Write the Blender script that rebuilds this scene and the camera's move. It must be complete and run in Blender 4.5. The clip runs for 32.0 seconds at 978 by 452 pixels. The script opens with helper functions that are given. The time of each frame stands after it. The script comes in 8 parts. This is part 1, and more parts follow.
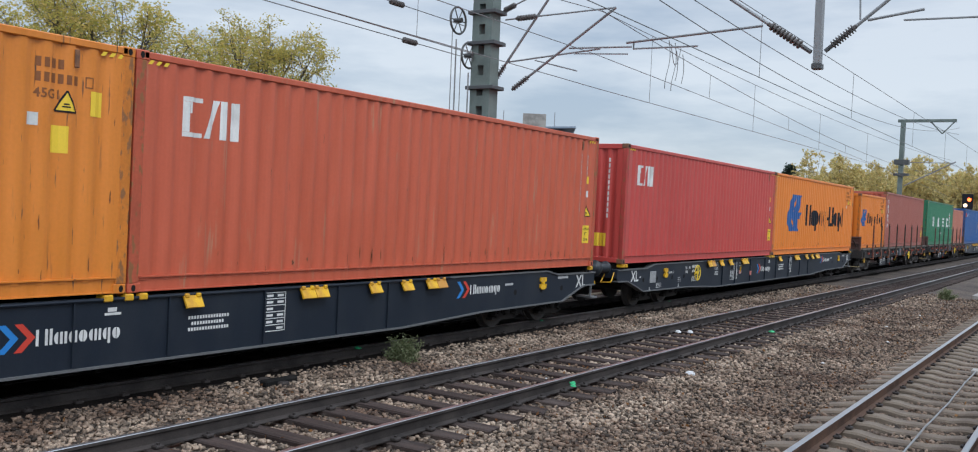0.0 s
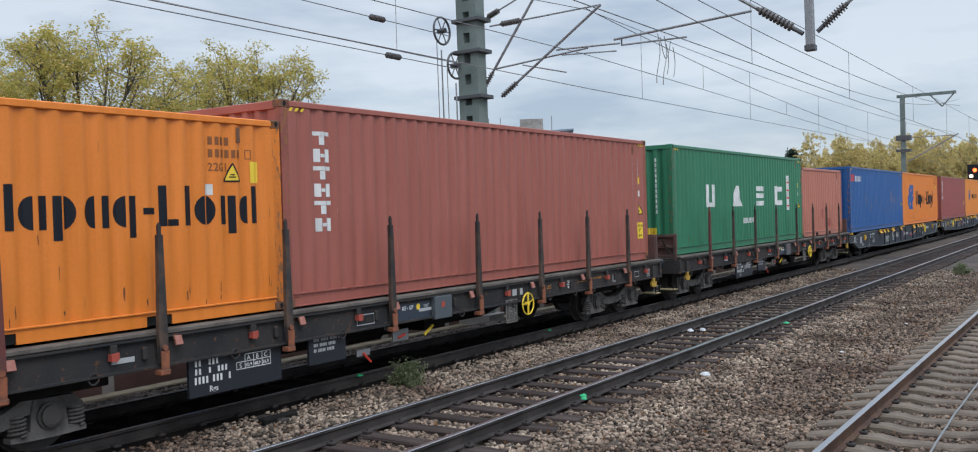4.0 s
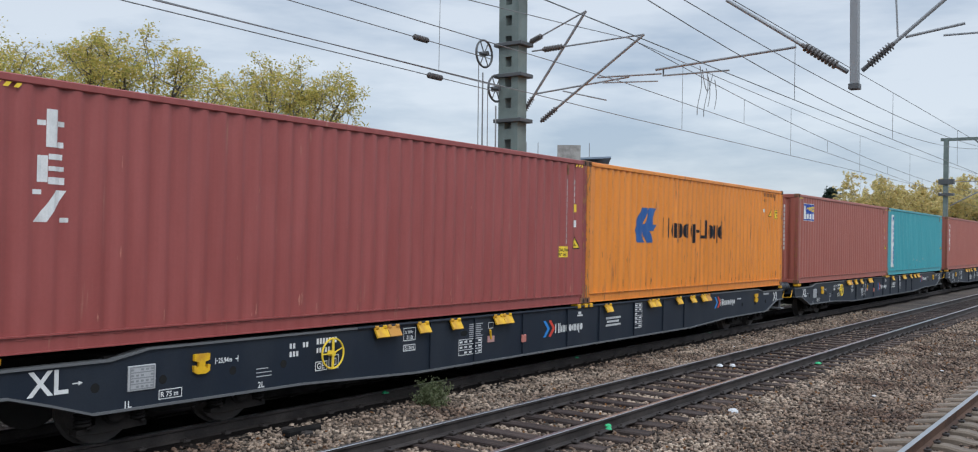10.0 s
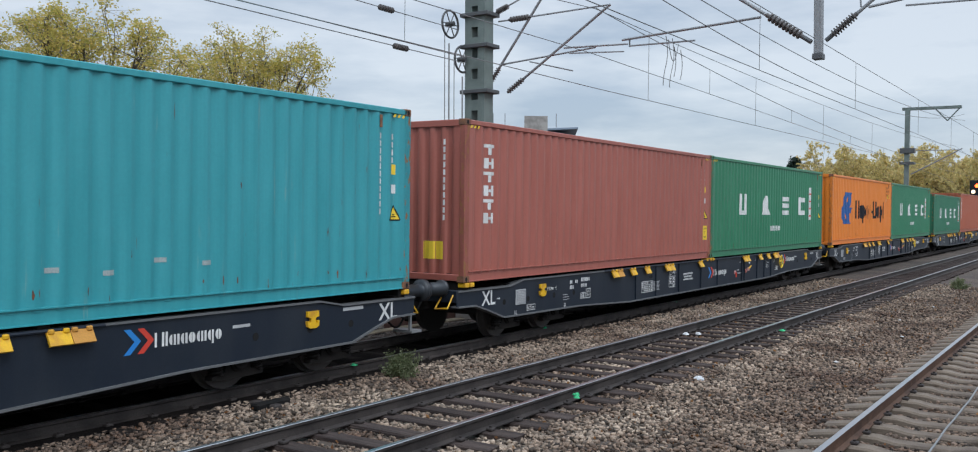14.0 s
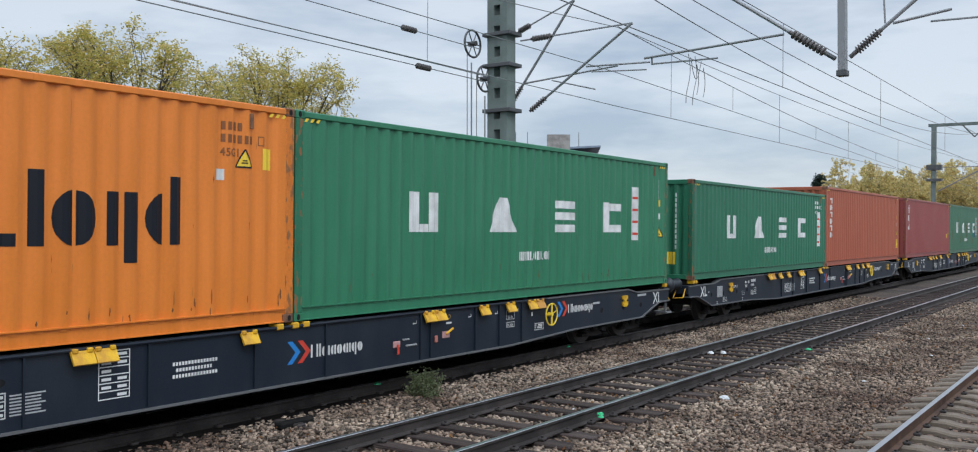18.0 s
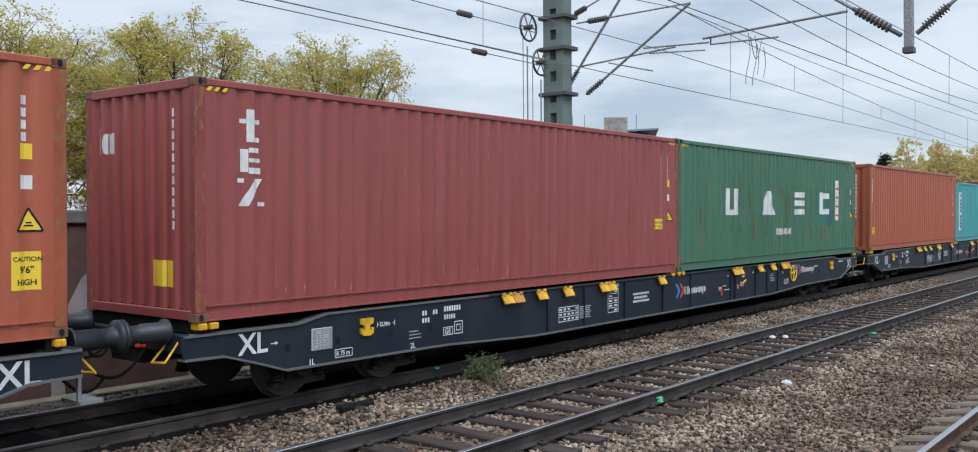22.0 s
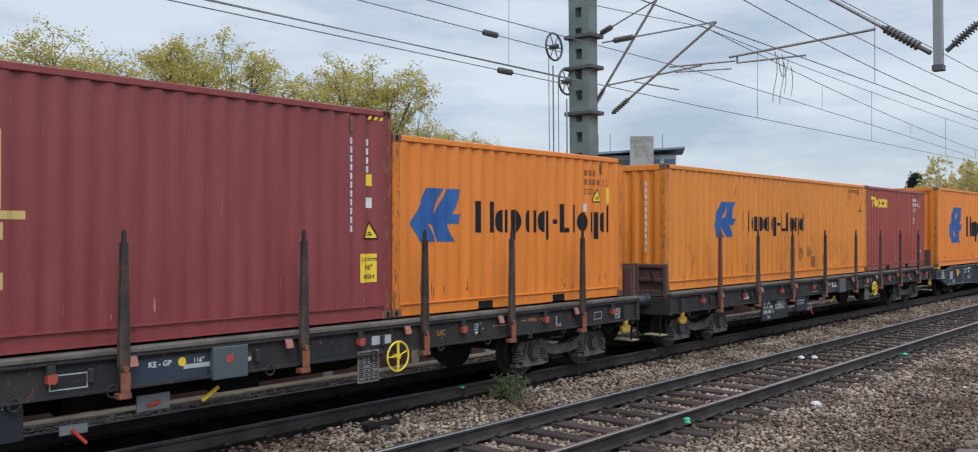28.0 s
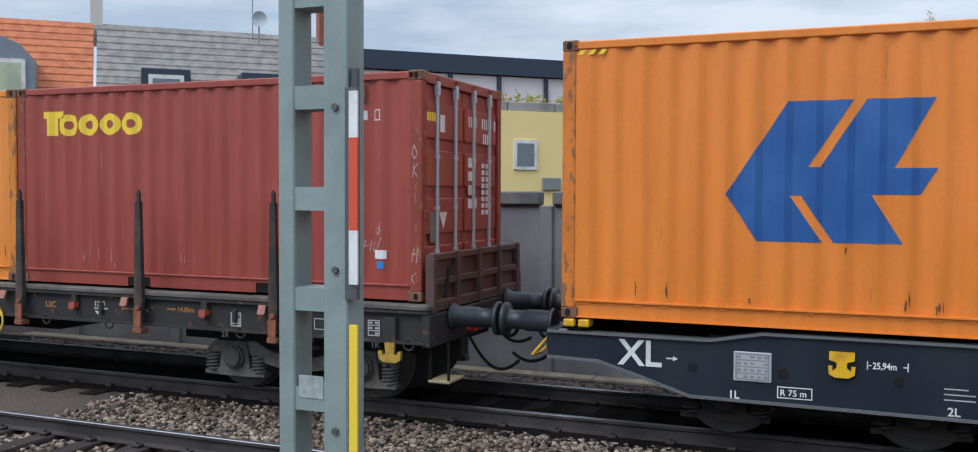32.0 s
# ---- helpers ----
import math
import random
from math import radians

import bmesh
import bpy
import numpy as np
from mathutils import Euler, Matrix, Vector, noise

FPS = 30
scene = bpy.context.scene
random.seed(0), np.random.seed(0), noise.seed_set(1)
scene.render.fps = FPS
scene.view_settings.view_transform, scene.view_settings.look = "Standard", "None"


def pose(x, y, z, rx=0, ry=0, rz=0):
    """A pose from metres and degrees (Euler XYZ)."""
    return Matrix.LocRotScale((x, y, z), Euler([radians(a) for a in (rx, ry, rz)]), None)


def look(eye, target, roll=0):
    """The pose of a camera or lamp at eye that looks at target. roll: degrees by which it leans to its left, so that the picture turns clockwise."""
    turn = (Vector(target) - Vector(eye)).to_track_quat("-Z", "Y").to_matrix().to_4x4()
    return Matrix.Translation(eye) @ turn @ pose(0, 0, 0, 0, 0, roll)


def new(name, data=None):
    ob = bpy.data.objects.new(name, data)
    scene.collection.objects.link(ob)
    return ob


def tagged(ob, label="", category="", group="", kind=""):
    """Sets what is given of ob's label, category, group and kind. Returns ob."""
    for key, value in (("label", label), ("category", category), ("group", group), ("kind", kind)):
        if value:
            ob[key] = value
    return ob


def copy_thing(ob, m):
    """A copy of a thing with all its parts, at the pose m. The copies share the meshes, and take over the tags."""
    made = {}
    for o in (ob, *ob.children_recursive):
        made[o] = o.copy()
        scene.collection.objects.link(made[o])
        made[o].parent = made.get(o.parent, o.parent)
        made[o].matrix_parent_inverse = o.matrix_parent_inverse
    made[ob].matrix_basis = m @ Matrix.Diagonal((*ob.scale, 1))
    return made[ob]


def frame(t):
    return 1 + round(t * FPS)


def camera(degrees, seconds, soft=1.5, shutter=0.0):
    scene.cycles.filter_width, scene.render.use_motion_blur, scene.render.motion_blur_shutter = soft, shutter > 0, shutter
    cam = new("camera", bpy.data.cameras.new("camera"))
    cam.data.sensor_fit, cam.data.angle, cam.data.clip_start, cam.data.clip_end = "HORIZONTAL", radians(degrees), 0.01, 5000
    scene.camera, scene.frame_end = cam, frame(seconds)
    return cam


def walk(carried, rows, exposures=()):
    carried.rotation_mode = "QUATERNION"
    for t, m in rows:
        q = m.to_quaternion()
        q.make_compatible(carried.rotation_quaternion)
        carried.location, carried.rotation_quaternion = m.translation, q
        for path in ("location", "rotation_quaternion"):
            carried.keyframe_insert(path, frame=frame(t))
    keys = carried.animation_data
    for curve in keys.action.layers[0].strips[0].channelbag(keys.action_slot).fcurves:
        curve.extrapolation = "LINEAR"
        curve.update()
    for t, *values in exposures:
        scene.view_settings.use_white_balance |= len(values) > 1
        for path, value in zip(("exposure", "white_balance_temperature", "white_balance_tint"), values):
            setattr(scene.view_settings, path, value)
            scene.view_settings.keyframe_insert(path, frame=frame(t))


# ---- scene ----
# Metres. x to the right of the line, y along the track, z up from the top of the rails.
EYE_Z = 2.46
TRACK_A, TRACK_B, TRACK_C = -10.754, -6.99, -1.77   # centre lines
FACE = 1.219                                        # half a container's width
LENS = 54.43
PATH = [(0, 0.133, -0.517, -0.052, 32.93, -1.27, -2.85), (0.5, 0, 0, 0, 31.80, -1.27, -2.54), (1, 0, 0, 0, 31.10, -1.51, 0.60),
        (1.5, 0, 0, 0, 33.36, -1.60, 2.12), (2, 0, 0, 0, 35.82, -1.62, 2.18), (2.5, 0, 0, 0, 35.91, -1.44, 2.13),
        (3, 0, 0, 0, 32.76, -1.25, 1.96), (3.5, 0, 0, 0, 33.28, -1.01, 2.00), (5.5, 0, 0, 0, 32.63, -0.13, 0.68),
        (6, 0, 0, 0, 32.47, -0.11, 0.44), (6.5, 0, 0, 0, 32.31, -0.10, 0.24), (7, 0, 0, 0, 32.08, -0.11, 0.08),
        (7.5, 0, 0, 0, 31.92, -0.10, -0.07), (8, 0, 0, 0, 32.03, 0.04, -0.18), (8.5, 0, 0, 0, 33.11, 0.35, -0.34),
        (9, 0, 0, 0, 35.09, 0.58, -0.56), (9.5, 0, 0, 0, 35.39, 0.61, -0.92), (10, 0, 0, 0, 35.32, 0.65, -1.12),
        (10.5, 0, 0, 0, 35.39, 0.61, -1.15), (11, 0, 0, 0, 35.58, 0.50, -1.24), (11.5, 0, 0, 0, 35.59, 0.22, -1.22),
        (12, 0, 0, 0, 34.92, -0.08, -1.21), (12.5, 0, 0, 0, 32.75, -0.42, -1.22), (13, 0, 0, 0, 32.53, -0.77, -1.00),
        (13.5, 0, 0, 0, 32.67, -1.02, -0.82), (14, 0, 0, 0, 33.34, -1.04, -0.70), (14.5, 0, 0, 0, 33.91, -0.98, -0.64),
        (16.5, 0, 0, 0, 34.63, -0.50, -0.79), (17, 0, 0, 0, 34.74, -0.22, -0.61), (17.5, 0, 0, 0, 34.72, 0.02, -0.55),
        (18, 0, 0, 0, 34.73, 0.07, -0.50), (18.5, 0, 0, 0, 34.85, 0.12, -0.59), (19, 0, 0, 0, 35.08, 0.15, -0.69),
        (19.5, 0, 0, 0, 35.37, 0.10, -0.77), (20, 0, 0, 0, 35.58, -0.14, -0.85), (20.5, 0, 0, 0, 35.59, -0.50, -0.85),
        (21, 0, 0, 0, 36.25, -0.80, -0.28), (21.5, 0, 0, 0, 38.64, -0.66, 0.11), (22, 0, 0, 0, 38.17, -0.88, -0.01),
        (22.5, 0, 0, 0, 36.41, -1.10, -0.45), (23, 0, 0, 0, 36.07, -1.08, -0.61), (23.5, 0, 0, 0, 37.05, -0.91, -0.45),
        (24, 0, 0, 0, 41.35, -0.66, -0.27), (24.5, 0, 0, 0, 38.74, -0.18, -0.35), (25, 0, 0, 0, 37.39, -0.10, -0.45),
        (25.5, 0, 0, 0, 35.81, -0.05, -0.58), (27.5, 0, 0, 0, 34.20, 0.22, -0.16), (28, 0, 0, 0, 39.72, 0.26, -0.04),
        (28.5, 0, 0, 0, 40.94, 0.46, 0.09), (29, 0, 0, 0, 40.95, 0.49, -0.16), (29.5, 0, 0, 0, 47.04, 0.49, 0.00),
        (30, 0, 0, 0, 59.93, 0.39, -0.15), (30.5, 0, 0, 0, 61.91, 0.30, -0.15), (30.8, 0, 0, 0, 63.40, 0.0, -0.30), (31, 0, 0, 0, 66.85, -0.24, -0.32),
        (31.2, 0, 0, 0, 72.60, -0.60, -0.55), (31.4, 0, 0, 0, 80.9, -1.00, -0.75), (31.6, 0, 0, 0, 90.3, -1.48, -0.90), (31.8, 0, 0, 0, 100.90, -1.99, -0.30),
        (32, 0, 0, 0, 111.93, -2.02, -0.27)]


def eye_pose(dx, dy, dz, yaw, pitch, roll):
    return pose(dx, dy, EYE_Z + dz, 90 + pitch, 0, yaw) @ pose(0, 0, 0, 0, 0, -roll)


cam = camera(LENS, 32.0, soft=1.1)
walk(cam, [(t, eye_pose(*v)) for t, *v in PATH], exposures=((0.0, 0.0, 6380, 10), (20.6, 0.0, 6380, 10), (21.6, 0.12, 6380, 10), (22.3, 0.12, 6380, 10), (23.0, 0.0, 6380, 10), (30.2, 0.0, 6380, 10), (31.1, 0.14, 6200, 10), (32.0, 0.14, 6200, 10)))

# ---- world, sun, exposure ----
scene.view_settings.exposure = 0.0
world = bpy.data.worlds.new("overcast")
scene.world = world
world.use_nodes = True
wn, wl = world.node_tree.nodes, world.node_tree.links
wn.clear()
w_out = wn.new("ShaderNodeOutputWorld")
w_bg = wn.new("ShaderNodeBackground")
w_add = wn.new("ShaderNodeAddShader")
w_sky_bg = wn.new("ShaderNodeBackground")
sky = wn.new("ShaderNodeTexSky")
sky.sky_type = "NISHITA"
sky.sun_disc = False
sky.sun_elevation, sky.sun_rotation = radians(38), radians(150)
w_sky_bg.inputs[1].default_value = 0.02
wl.new(sky.outputs[0], w_sky_bg.inputs[0])
w_co = wn.new("ShaderNodeTexCoord")
w_map = wn.new("ShaderNodeMapping")
w_map.inputs["Scale"].default_value = (2.0, 2.0, 9.0)
w_noise = wn.new("ShaderNodeTexNoise")
w_noise.inputs["Scale"].default_value = 1.7
w_noise.inputs["Detail"].default_value = 7
w_noise.inputs["Roughness"].default_value = 0.55
w_ramp = wn.new("ShaderNodeValToRGB")
w_ramp.color_ramp.elements[0].position, w_ramp.color_ramp.elements[0].color = 0.36, (0.44, 0.53, 0.65, 1)
w_ramp.color_ramp.elements[1].position, w_ramp.color_ramp.elements[1].color = 0.60, (0.77, 0.83, 0.90, 1)
wl.new(w_co.outputs["Generated"], w_map.inputs[0])
wl.new(w_map.outputs[0], w_noise.inputs["Vector"])
wl.new(w_noise.outputs["Fac"], w_ramp.inputs[0])
# an overcast sky is about twice as bright overhead as at the horizon
w_sep = wn.new("ShaderNodeSeparateXYZ")
wl.new(w_co.outputs["Generated"], w_sep.inputs[0])
w_up = wn.new("ShaderNodeMapRange")
w_up.inputs["From Min"].default_value, w_up.inputs["From Max"].default_value = 0.25, 0.95
w_up.inputs["To Min"].default_value, w_up.inputs["To Max"].default_value = 0.80, 2.1
wl.new(w_sep.outputs["Z"], w_up.inputs["Value"])
wl.new(w_ramp.outputs[0], w_bg.inputs[0])
wl.new(w_up.outputs[0], w_bg.inputs[1])
wl.new(w_bg.outputs[0], w_add.inputs[0])
wl.new(w_sky_bg.outputs[0], w_add.inputs[1])
wl.new(w_add.outputs[0], w_out.inputs[0])

sun_data = bpy.data.lights.new("sun", "SUN")
sun_data.energy, sun_data.angle, sun_data.color = 1.65, radians(34), (0.97, 0.98, 1.0)
sun = new("sun", sun_data)
sun.matrix_world = look((30, -17, 40), (0, 0, 0))


# ---- materials ----
MATS = {}


def surface(name, col, rough=0.6, metal=0.0, col2=None, scale=4.0, stretch=(1, 1, 1), low=0.42, high=0.62,
            grain=0.12, grain_scale=60.0, bump=0.0, bump_scale=80.0, per_object=0.0, spots=None, spot_scale=9.0,
            spot_low=0.66, spot_high=0.72, island=0.0, spec=0.5, streaks=None, dents=0.0):
    """A paint, stone or metal: base colour, wear in a second colour, fine grain, spots and bump."""
    if name in MATS:
        return MATS[name]
    m = bpy.data.materials.new(name)
    m.use_nodes = True
    n, l = m.node_tree.nodes, m.node_tree.links
    b = n["Principled BSDF"]
    b.inputs["Roughness"].default_value = rough
    b.inputs["Metallic"].default_value = metal
    b.inputs["Specular IOR Level"].default_value = spec
    co = n.new("ShaderNodeTexCoord")
    mp = n.new("ShaderNodeMapping")
    mp.inputs["Scale"].default_value = stretch
    l.new(co.outputs["Object"], mp.inputs[0])

    def tex(vec, s, det=5):
        t = n.new("ShaderNodeTexNoise")
        t.inputs["Scale"].default_value, t.inputs["Detail"].default_value = s, det
        l.new(vec, t.inputs["Vector"])
        return t.outputs["Fac"]

    def ramp(fac, a, c):
        r = n.new("ShaderNodeMapRange")
        r.inputs["From Min"].default_value, r.inputs["From Max"].default_value = a, c
        l.new(fac, r.inputs["Value"])
        return r.outputs[0]

    def mix(fac, a, c, kind="MIX"):
        x = n.new("ShaderNodeMix")
        x.data_type, x.blend_type = "RGBA", kind
        for sock, v in ((x.inputs[0], fac), (x.inputs[6], a), (x.inputs[7], c)):
            if isinstance(v, (int, float)):
                sock.default_value = v
            elif isinstance(v, tuple):
                sock.default_value = (*v, 1)
            else:
                l.new(v, sock)
        return x.outputs[2]

    out = tuple(col)
    if col2:
        out = mix(ramp(tex(mp.outputs[0], scale), low, high), out, tuple(col2))
    if spots:
        out = mix(ramp(tex(mp.outputs[0], spot_scale, 7), spot_low, spot_high), out, tuple(spots))
    if streaks:
        # upright runs of rust or scuffs, gathered in patches
        sm = n.new("ShaderNodeMapping")
        sm.inputs["Scale"].default_value = (1, 1, 0.09)
        l.new(co.outputs["Object"], sm.inputs[0])
        run = ramp(tex(sm.outputs[0], 13, 4), streaks[1], streaks[1] + 0.10)
        patch = ramp(tex(co.outputs["Object"], 0.9, 3), 0.46, 0.62)
        both = n.new("ShaderNodeMath")
        both.operation = "MULTIPLY"
        l.new(run, both.inputs[0])
        l.new(patch, both.inputs[1])
        out = mix(both.outputs[0], out, tuple(streaks[0]))
    g = ramp(tex(co.outputs["Object"], grain_scale, 3), 0.25, 0.75)
    gm = n.new("ShaderNodeMapRange")
    gm.inputs["To Min"].default_value, gm.inputs["To Max"].default_value = 1 - grain, 1 + grain
    l.new(g, gm.inputs["Value"])
    val = gm.outputs[0]
    for amount, node, sock in ((per_object, "ShaderNodeObjectInfo", "Random"), (island, "ShaderNodeNewGeometry", "Random Per Island")):
        if amount:
            q = n.new(node)
            qm = n.new("ShaderNodeMapRange")
            qm.inputs["To Min"].default_value, qm.inputs["To Max"].default_value = 1 - amount, 1 + amount
            l.new(q.outputs[sock], qm.inputs["Value"])
            mm = n.new("ShaderNodeMath")
            mm.operation = "MULTIPLY"
            l.new(val, mm.inputs[0])
            l.new(qm.outputs[0], mm.inputs[1])
            val = mm.outputs[0]
    comb = n.new("ShaderNodeCombineColor")
    for i in range(3):
        l.new(val, comb.inputs[i])
    out = mix(1.0, out, comb.outputs[0], "MULTIPLY")
    l.new(out, b.inputs["Base Color"])
    if bump:
        bp = n.new("ShaderNodeBump")
        bp.inputs["Strength"].default_value, bp.inputs["Distance"].default_value = bump, 0.02
        l.new(tex(co.outputs["Object"], bump_scale, 4), bp.inputs["Height"])
        l.new(bp.outputs[0], b.inputs["Normal"])
    if dents:
        bp = n.new("ShaderNodeBump")
        bp.inputs["Strength"].default_value, bp.inputs["Distance"].default_value = dents, 0.05
        l.new(tex(co.outputs["Object"], 2.2, 2), bp.inputs["Height"])
        l.new(bp.outputs[0], b.inputs["Normal"])
    MATS[name] = m
    return m


def glow(name, col, strength):
    m = bpy.data.materials.new(name)
    m.use_nodes = True
    b = m.node_tree.nodes["Principled BSDF"]
    b.inputs["Base Color"].default_value = (*col, 1)
    b.inputs["Emission Color"].default_value = (*col, 1)
    b.inputs["Emission Strength"].default_value = strength
    return m


def paint(name, col, rust=0.72, fade=0.15, streak=0.62, streak_col=(0.20, 0.075, 0.03)):
    """Container paint, faded in upright streaks, dented, with rust coming through."""
    pale = tuple(min(1, c * (1 + fade) + 0.012) for c in col)
    return surface(name, col, rough=0.42, col2=pale, scale=1.6, stretch=(1, 3.5, 0.30), low=0.32, high=0.72,
                   grain=0.045, grain_scale=25, spots=(0.10, 0.05, 0.03), spot_scale=6.0, spot_low=rust, spot_high=rust + 0.06, per_object=0.04,
                   streaks=(streak_col, streak), dents=0.22)


def post_paint(colour):
    """The same paint on corner posts, chipped down to rust."""
    col = COLOUR_VALUES[colour]
    worn = colour in ("green", "dark_green", "teal", "light_teal", "wine_red", "maroon", "red")
    return surface("post_" + colour, col, rough=0.6, col2=tuple(c * 0.8 for c in col), scale=3, grain=0.12, grain_scale=25,
                   spots=(0.25, 0.105, 0.038), spot_scale=15, stretch=(1, 1, 0.4), spot_low=0.545 if not worn else 0.57, spot_high=0.60 if not worn else 0.63)


# Kept darker than the stones: paints the shade in the gaps between them.
GRAVEL = surface("gravel", (0.085, 0.064, 0.050), 0.9, col2=(0.042, 0.032, 0.027), scale=0.5, low=0.4, high=0.65, grain=0.5, grain_scale=26, bump=1.0, bump_scale=24)
STONE = surface("ballast_stone", (0.262, 0.205, 0.156), 0.9, col2=(0.092, 0.058, 0.040), scale=0.9, low=0.38, high=0.66, grain=0.25, grain_scale=40, island=0.88)
# Near-black ground colour that stands for the shade beneath the train.
SHADE_BLACK = surface("track_bed", (0.013, 0.011, 0.010), 0.95, col2=(0.007, 0.006, 0.006), spec=0.05, scale=1.2, grain=0.4, grain_scale=30, bump=0.8, bump_scale=30)
RAIL_SIDE = surface("rusty_rail", (0.054, 0.046, 0.043), 0.7, spec=0.25, col2=(0.029, 0.025, 0.024), scale=2, grain=0.25)
RAIL_BROWN = surface("brown_rail", (0.105, 0.062, 0.044), 0.75, spec=0.2, col2=(0.060, 0.036, 0.028), scale=3, grain=0.3)
RAIL_TOP = surface("polished_rail", (0.42, 0.43, 0.45), 0.28, metal=0.9, grain=0.05)
WOOD = surface("creosoted_wood", (0.038, 0.029, 0.027), 0.85, spec=0.2, col2=(0.066, 0.050, 0.044), scale=3, stretch=(0.4, 6, 6), grain=0.3, bump=0.5, bump_scale=40, per_object=0.25)
# Sleeper wood with the shade under the train put into its colour.
SHADED_WOOD = surface("shaded_wood", (0.012, 0.010, 0.009), 0.9, spec=0.1, col2=(0.020, 0.016, 0.014), scale=3, grain=0.3)
HOOK_YELLOW = surface("dull_yellow", (0.44, 0.27, 0.035), 0.6, col2=(0.30, 0.17, 0.03), scale=8, grain=0.15)
CONCRETE_SLEEPER = surface("sleeper_concrete", (0.175, 0.140, 0.108), 0.9, col2=(0.120, 0.094, 0.074), scale=3, grain=0.2, per_object=0.15, bump=0.3)
CONCRETE = surface("concrete", (0.34, 0.33, 0.31), 0.9, col2=(0.22, 0.21, 0.2), scale=1.2, grain=0.12, bump=0.2)
BROWN_STONE = surface("rust_dusted_stone", (0.200, 0.148, 0.110), 0.9, col2=(0.080, 0.049, 0.034), scale=0.7, low=0.36, high=0.66, grain=0.25, grain_scale=40, island=0.88)
# Darker copy of STONE: the shade behind the train is in the colour.
SHADED_STONE = surface("shaded_stone", (0.120, 0.095, 0.080), 0.9, col2=(0.050, 0.038, 0.032), scale=0.9, low=0.38, high=0.66, grain=0.25, grain_scale=40, island=0.5)
GALV = surface("mast_paint", (0.150, 0.190, 0.178), 0.6, col2=(0.11, 0.14, 0.132), scale=2, grain=0.08)
DARK_STEEL = surface("dark_steel", (0.09, 0.095, 0.10), 0.5, metal=0.3, grain=0.1)
TUBE = surface("grey_tube", (0.26, 0.27, 0.28), 0.5, metal=0.4, grain=0.1)
INSULATOR = surface("brown_insulator", (0.095, 0.088, 0.086), 0.35, grain=0.05)
WIRE = surface("wire", (0.17, 0.18, 0.185), 0.6, metal=0.3, grain=0.02)
SOLEBAR = surface("wagon_black", (0.011, 0.017, 0.028), 0.5, spec=0.3, col2=(0.018, 0.024, 0.034), scale=1.5, stretch=(1, 1, 0.4), grain=0.12)
EDGE = surface("wagon_edge", (0.11, 0.115, 0.12), 0.6, grain=0.12)
OLD_FRAME = surface("wagon_worn", (0.038, 0.035, 0.034), 0.7, spec=0.25, col2=(0.024, 0.025, 0.027), scale=1.5, grain=0.2, spots=(0.13, 0.06, 0.035), spot_low=0.62, spot_high=0.7)
OLD_TOP = surface("wagon_plank", (0.13, 0.115, 0.10), 0.85, col2=(0.08, 0.07, 0.06), scale=3, grain=0.25)
STAKE = surface("stake_steel", (0.036, 0.033, 0.033), 0.6, spec=0.3, col2=(0.09, 0.06, 0.045), scale=5, grain=0.15, per_object=0.2)
STAKE_RED = surface("stake_red", (0.13, 0.035, 0.03), 0.6, col2=(0.09, 0.04, 0.035), scale=5, grain=0.15)
# Near-black steel; on underframes and long-wagon bogies its darkness stands for shade.
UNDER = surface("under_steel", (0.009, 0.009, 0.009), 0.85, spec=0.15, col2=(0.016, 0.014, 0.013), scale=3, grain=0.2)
BOGIE = surface("bogie_steel", (0.150, 0.140, 0.132), 0.75, spec=0.3, col2=(0.075, 0.070, 0.066), scale=4, grain=0.2)
WHEEL = surface("wheel_steel", (0.085, 0.078, 0.074), 0.7, metal=0.3, grain=0.15)
BUFFER = surface("buffer_steel", (0.032, 0.038, 0.046), 0.45, metal=0.3, grain=0.15)
YELLOW = surface("yellow_paint", (0.72, 0.42, 0.01), 0.5, col2=(0.55, 0.28, 0.02), scale=6, grain=0.1)
YELLOW_SIGN = surface("yellow_sign", (0.80, 0.56, 0.04), 0.5, grain=0.05)
WHITE = surface("white_paint", (0.70, 0.71, 0.70), 0.6, col2=(0.55, 0.56, 0.55), scale=3, grain=0.08)
DULL_WHITE = surface("dull_white", (0.40, 0.41, 0.42), 0.6, grain=0.1)
BLACK = surface("black_paint", (0.008, 0.010, 0.016), 0.55, spec=0.25, grain=0.1)
BLUE_MARK = surface("blue_mark", (0.012, 0.082, 0.275), 0.5, col2=(0.025, 0.112, 0.33), scale=2, grain=0.08)
LIGHT_BLUE = surface("light_blue", (0.02, 0.20, 0.55), 0.5, grain=0.05)
RED_MARK = surface("red_mark", (0.55, 0.05, 0.03), 0.5, grain=0.05)
RUSTY_LEVER = surface("rusty_lever", (0.36, 0.15, 0.12), 0.7, col2=(0.26, 0.09, 0.06), scale=9, grain=0.2)
RED_LEVER = surface("red_lever", (0.42, 0.07, 0.045), 0.6, col2=(0.26, 0.06, 0.045), scale=9, grain=0.15)
RUST_FOOT = surface("rusty_foot", (0.26, 0.085, 0.04), 0.75, col2=(0.12, 0.055, 0.035), scale=7, grain=0.2)
CASTING = surface("casting_rust", (0.13, 0.065, 0.04), 0.8, col2=(0.22, 0.10, 0.05), scale=8, grain=0.25)
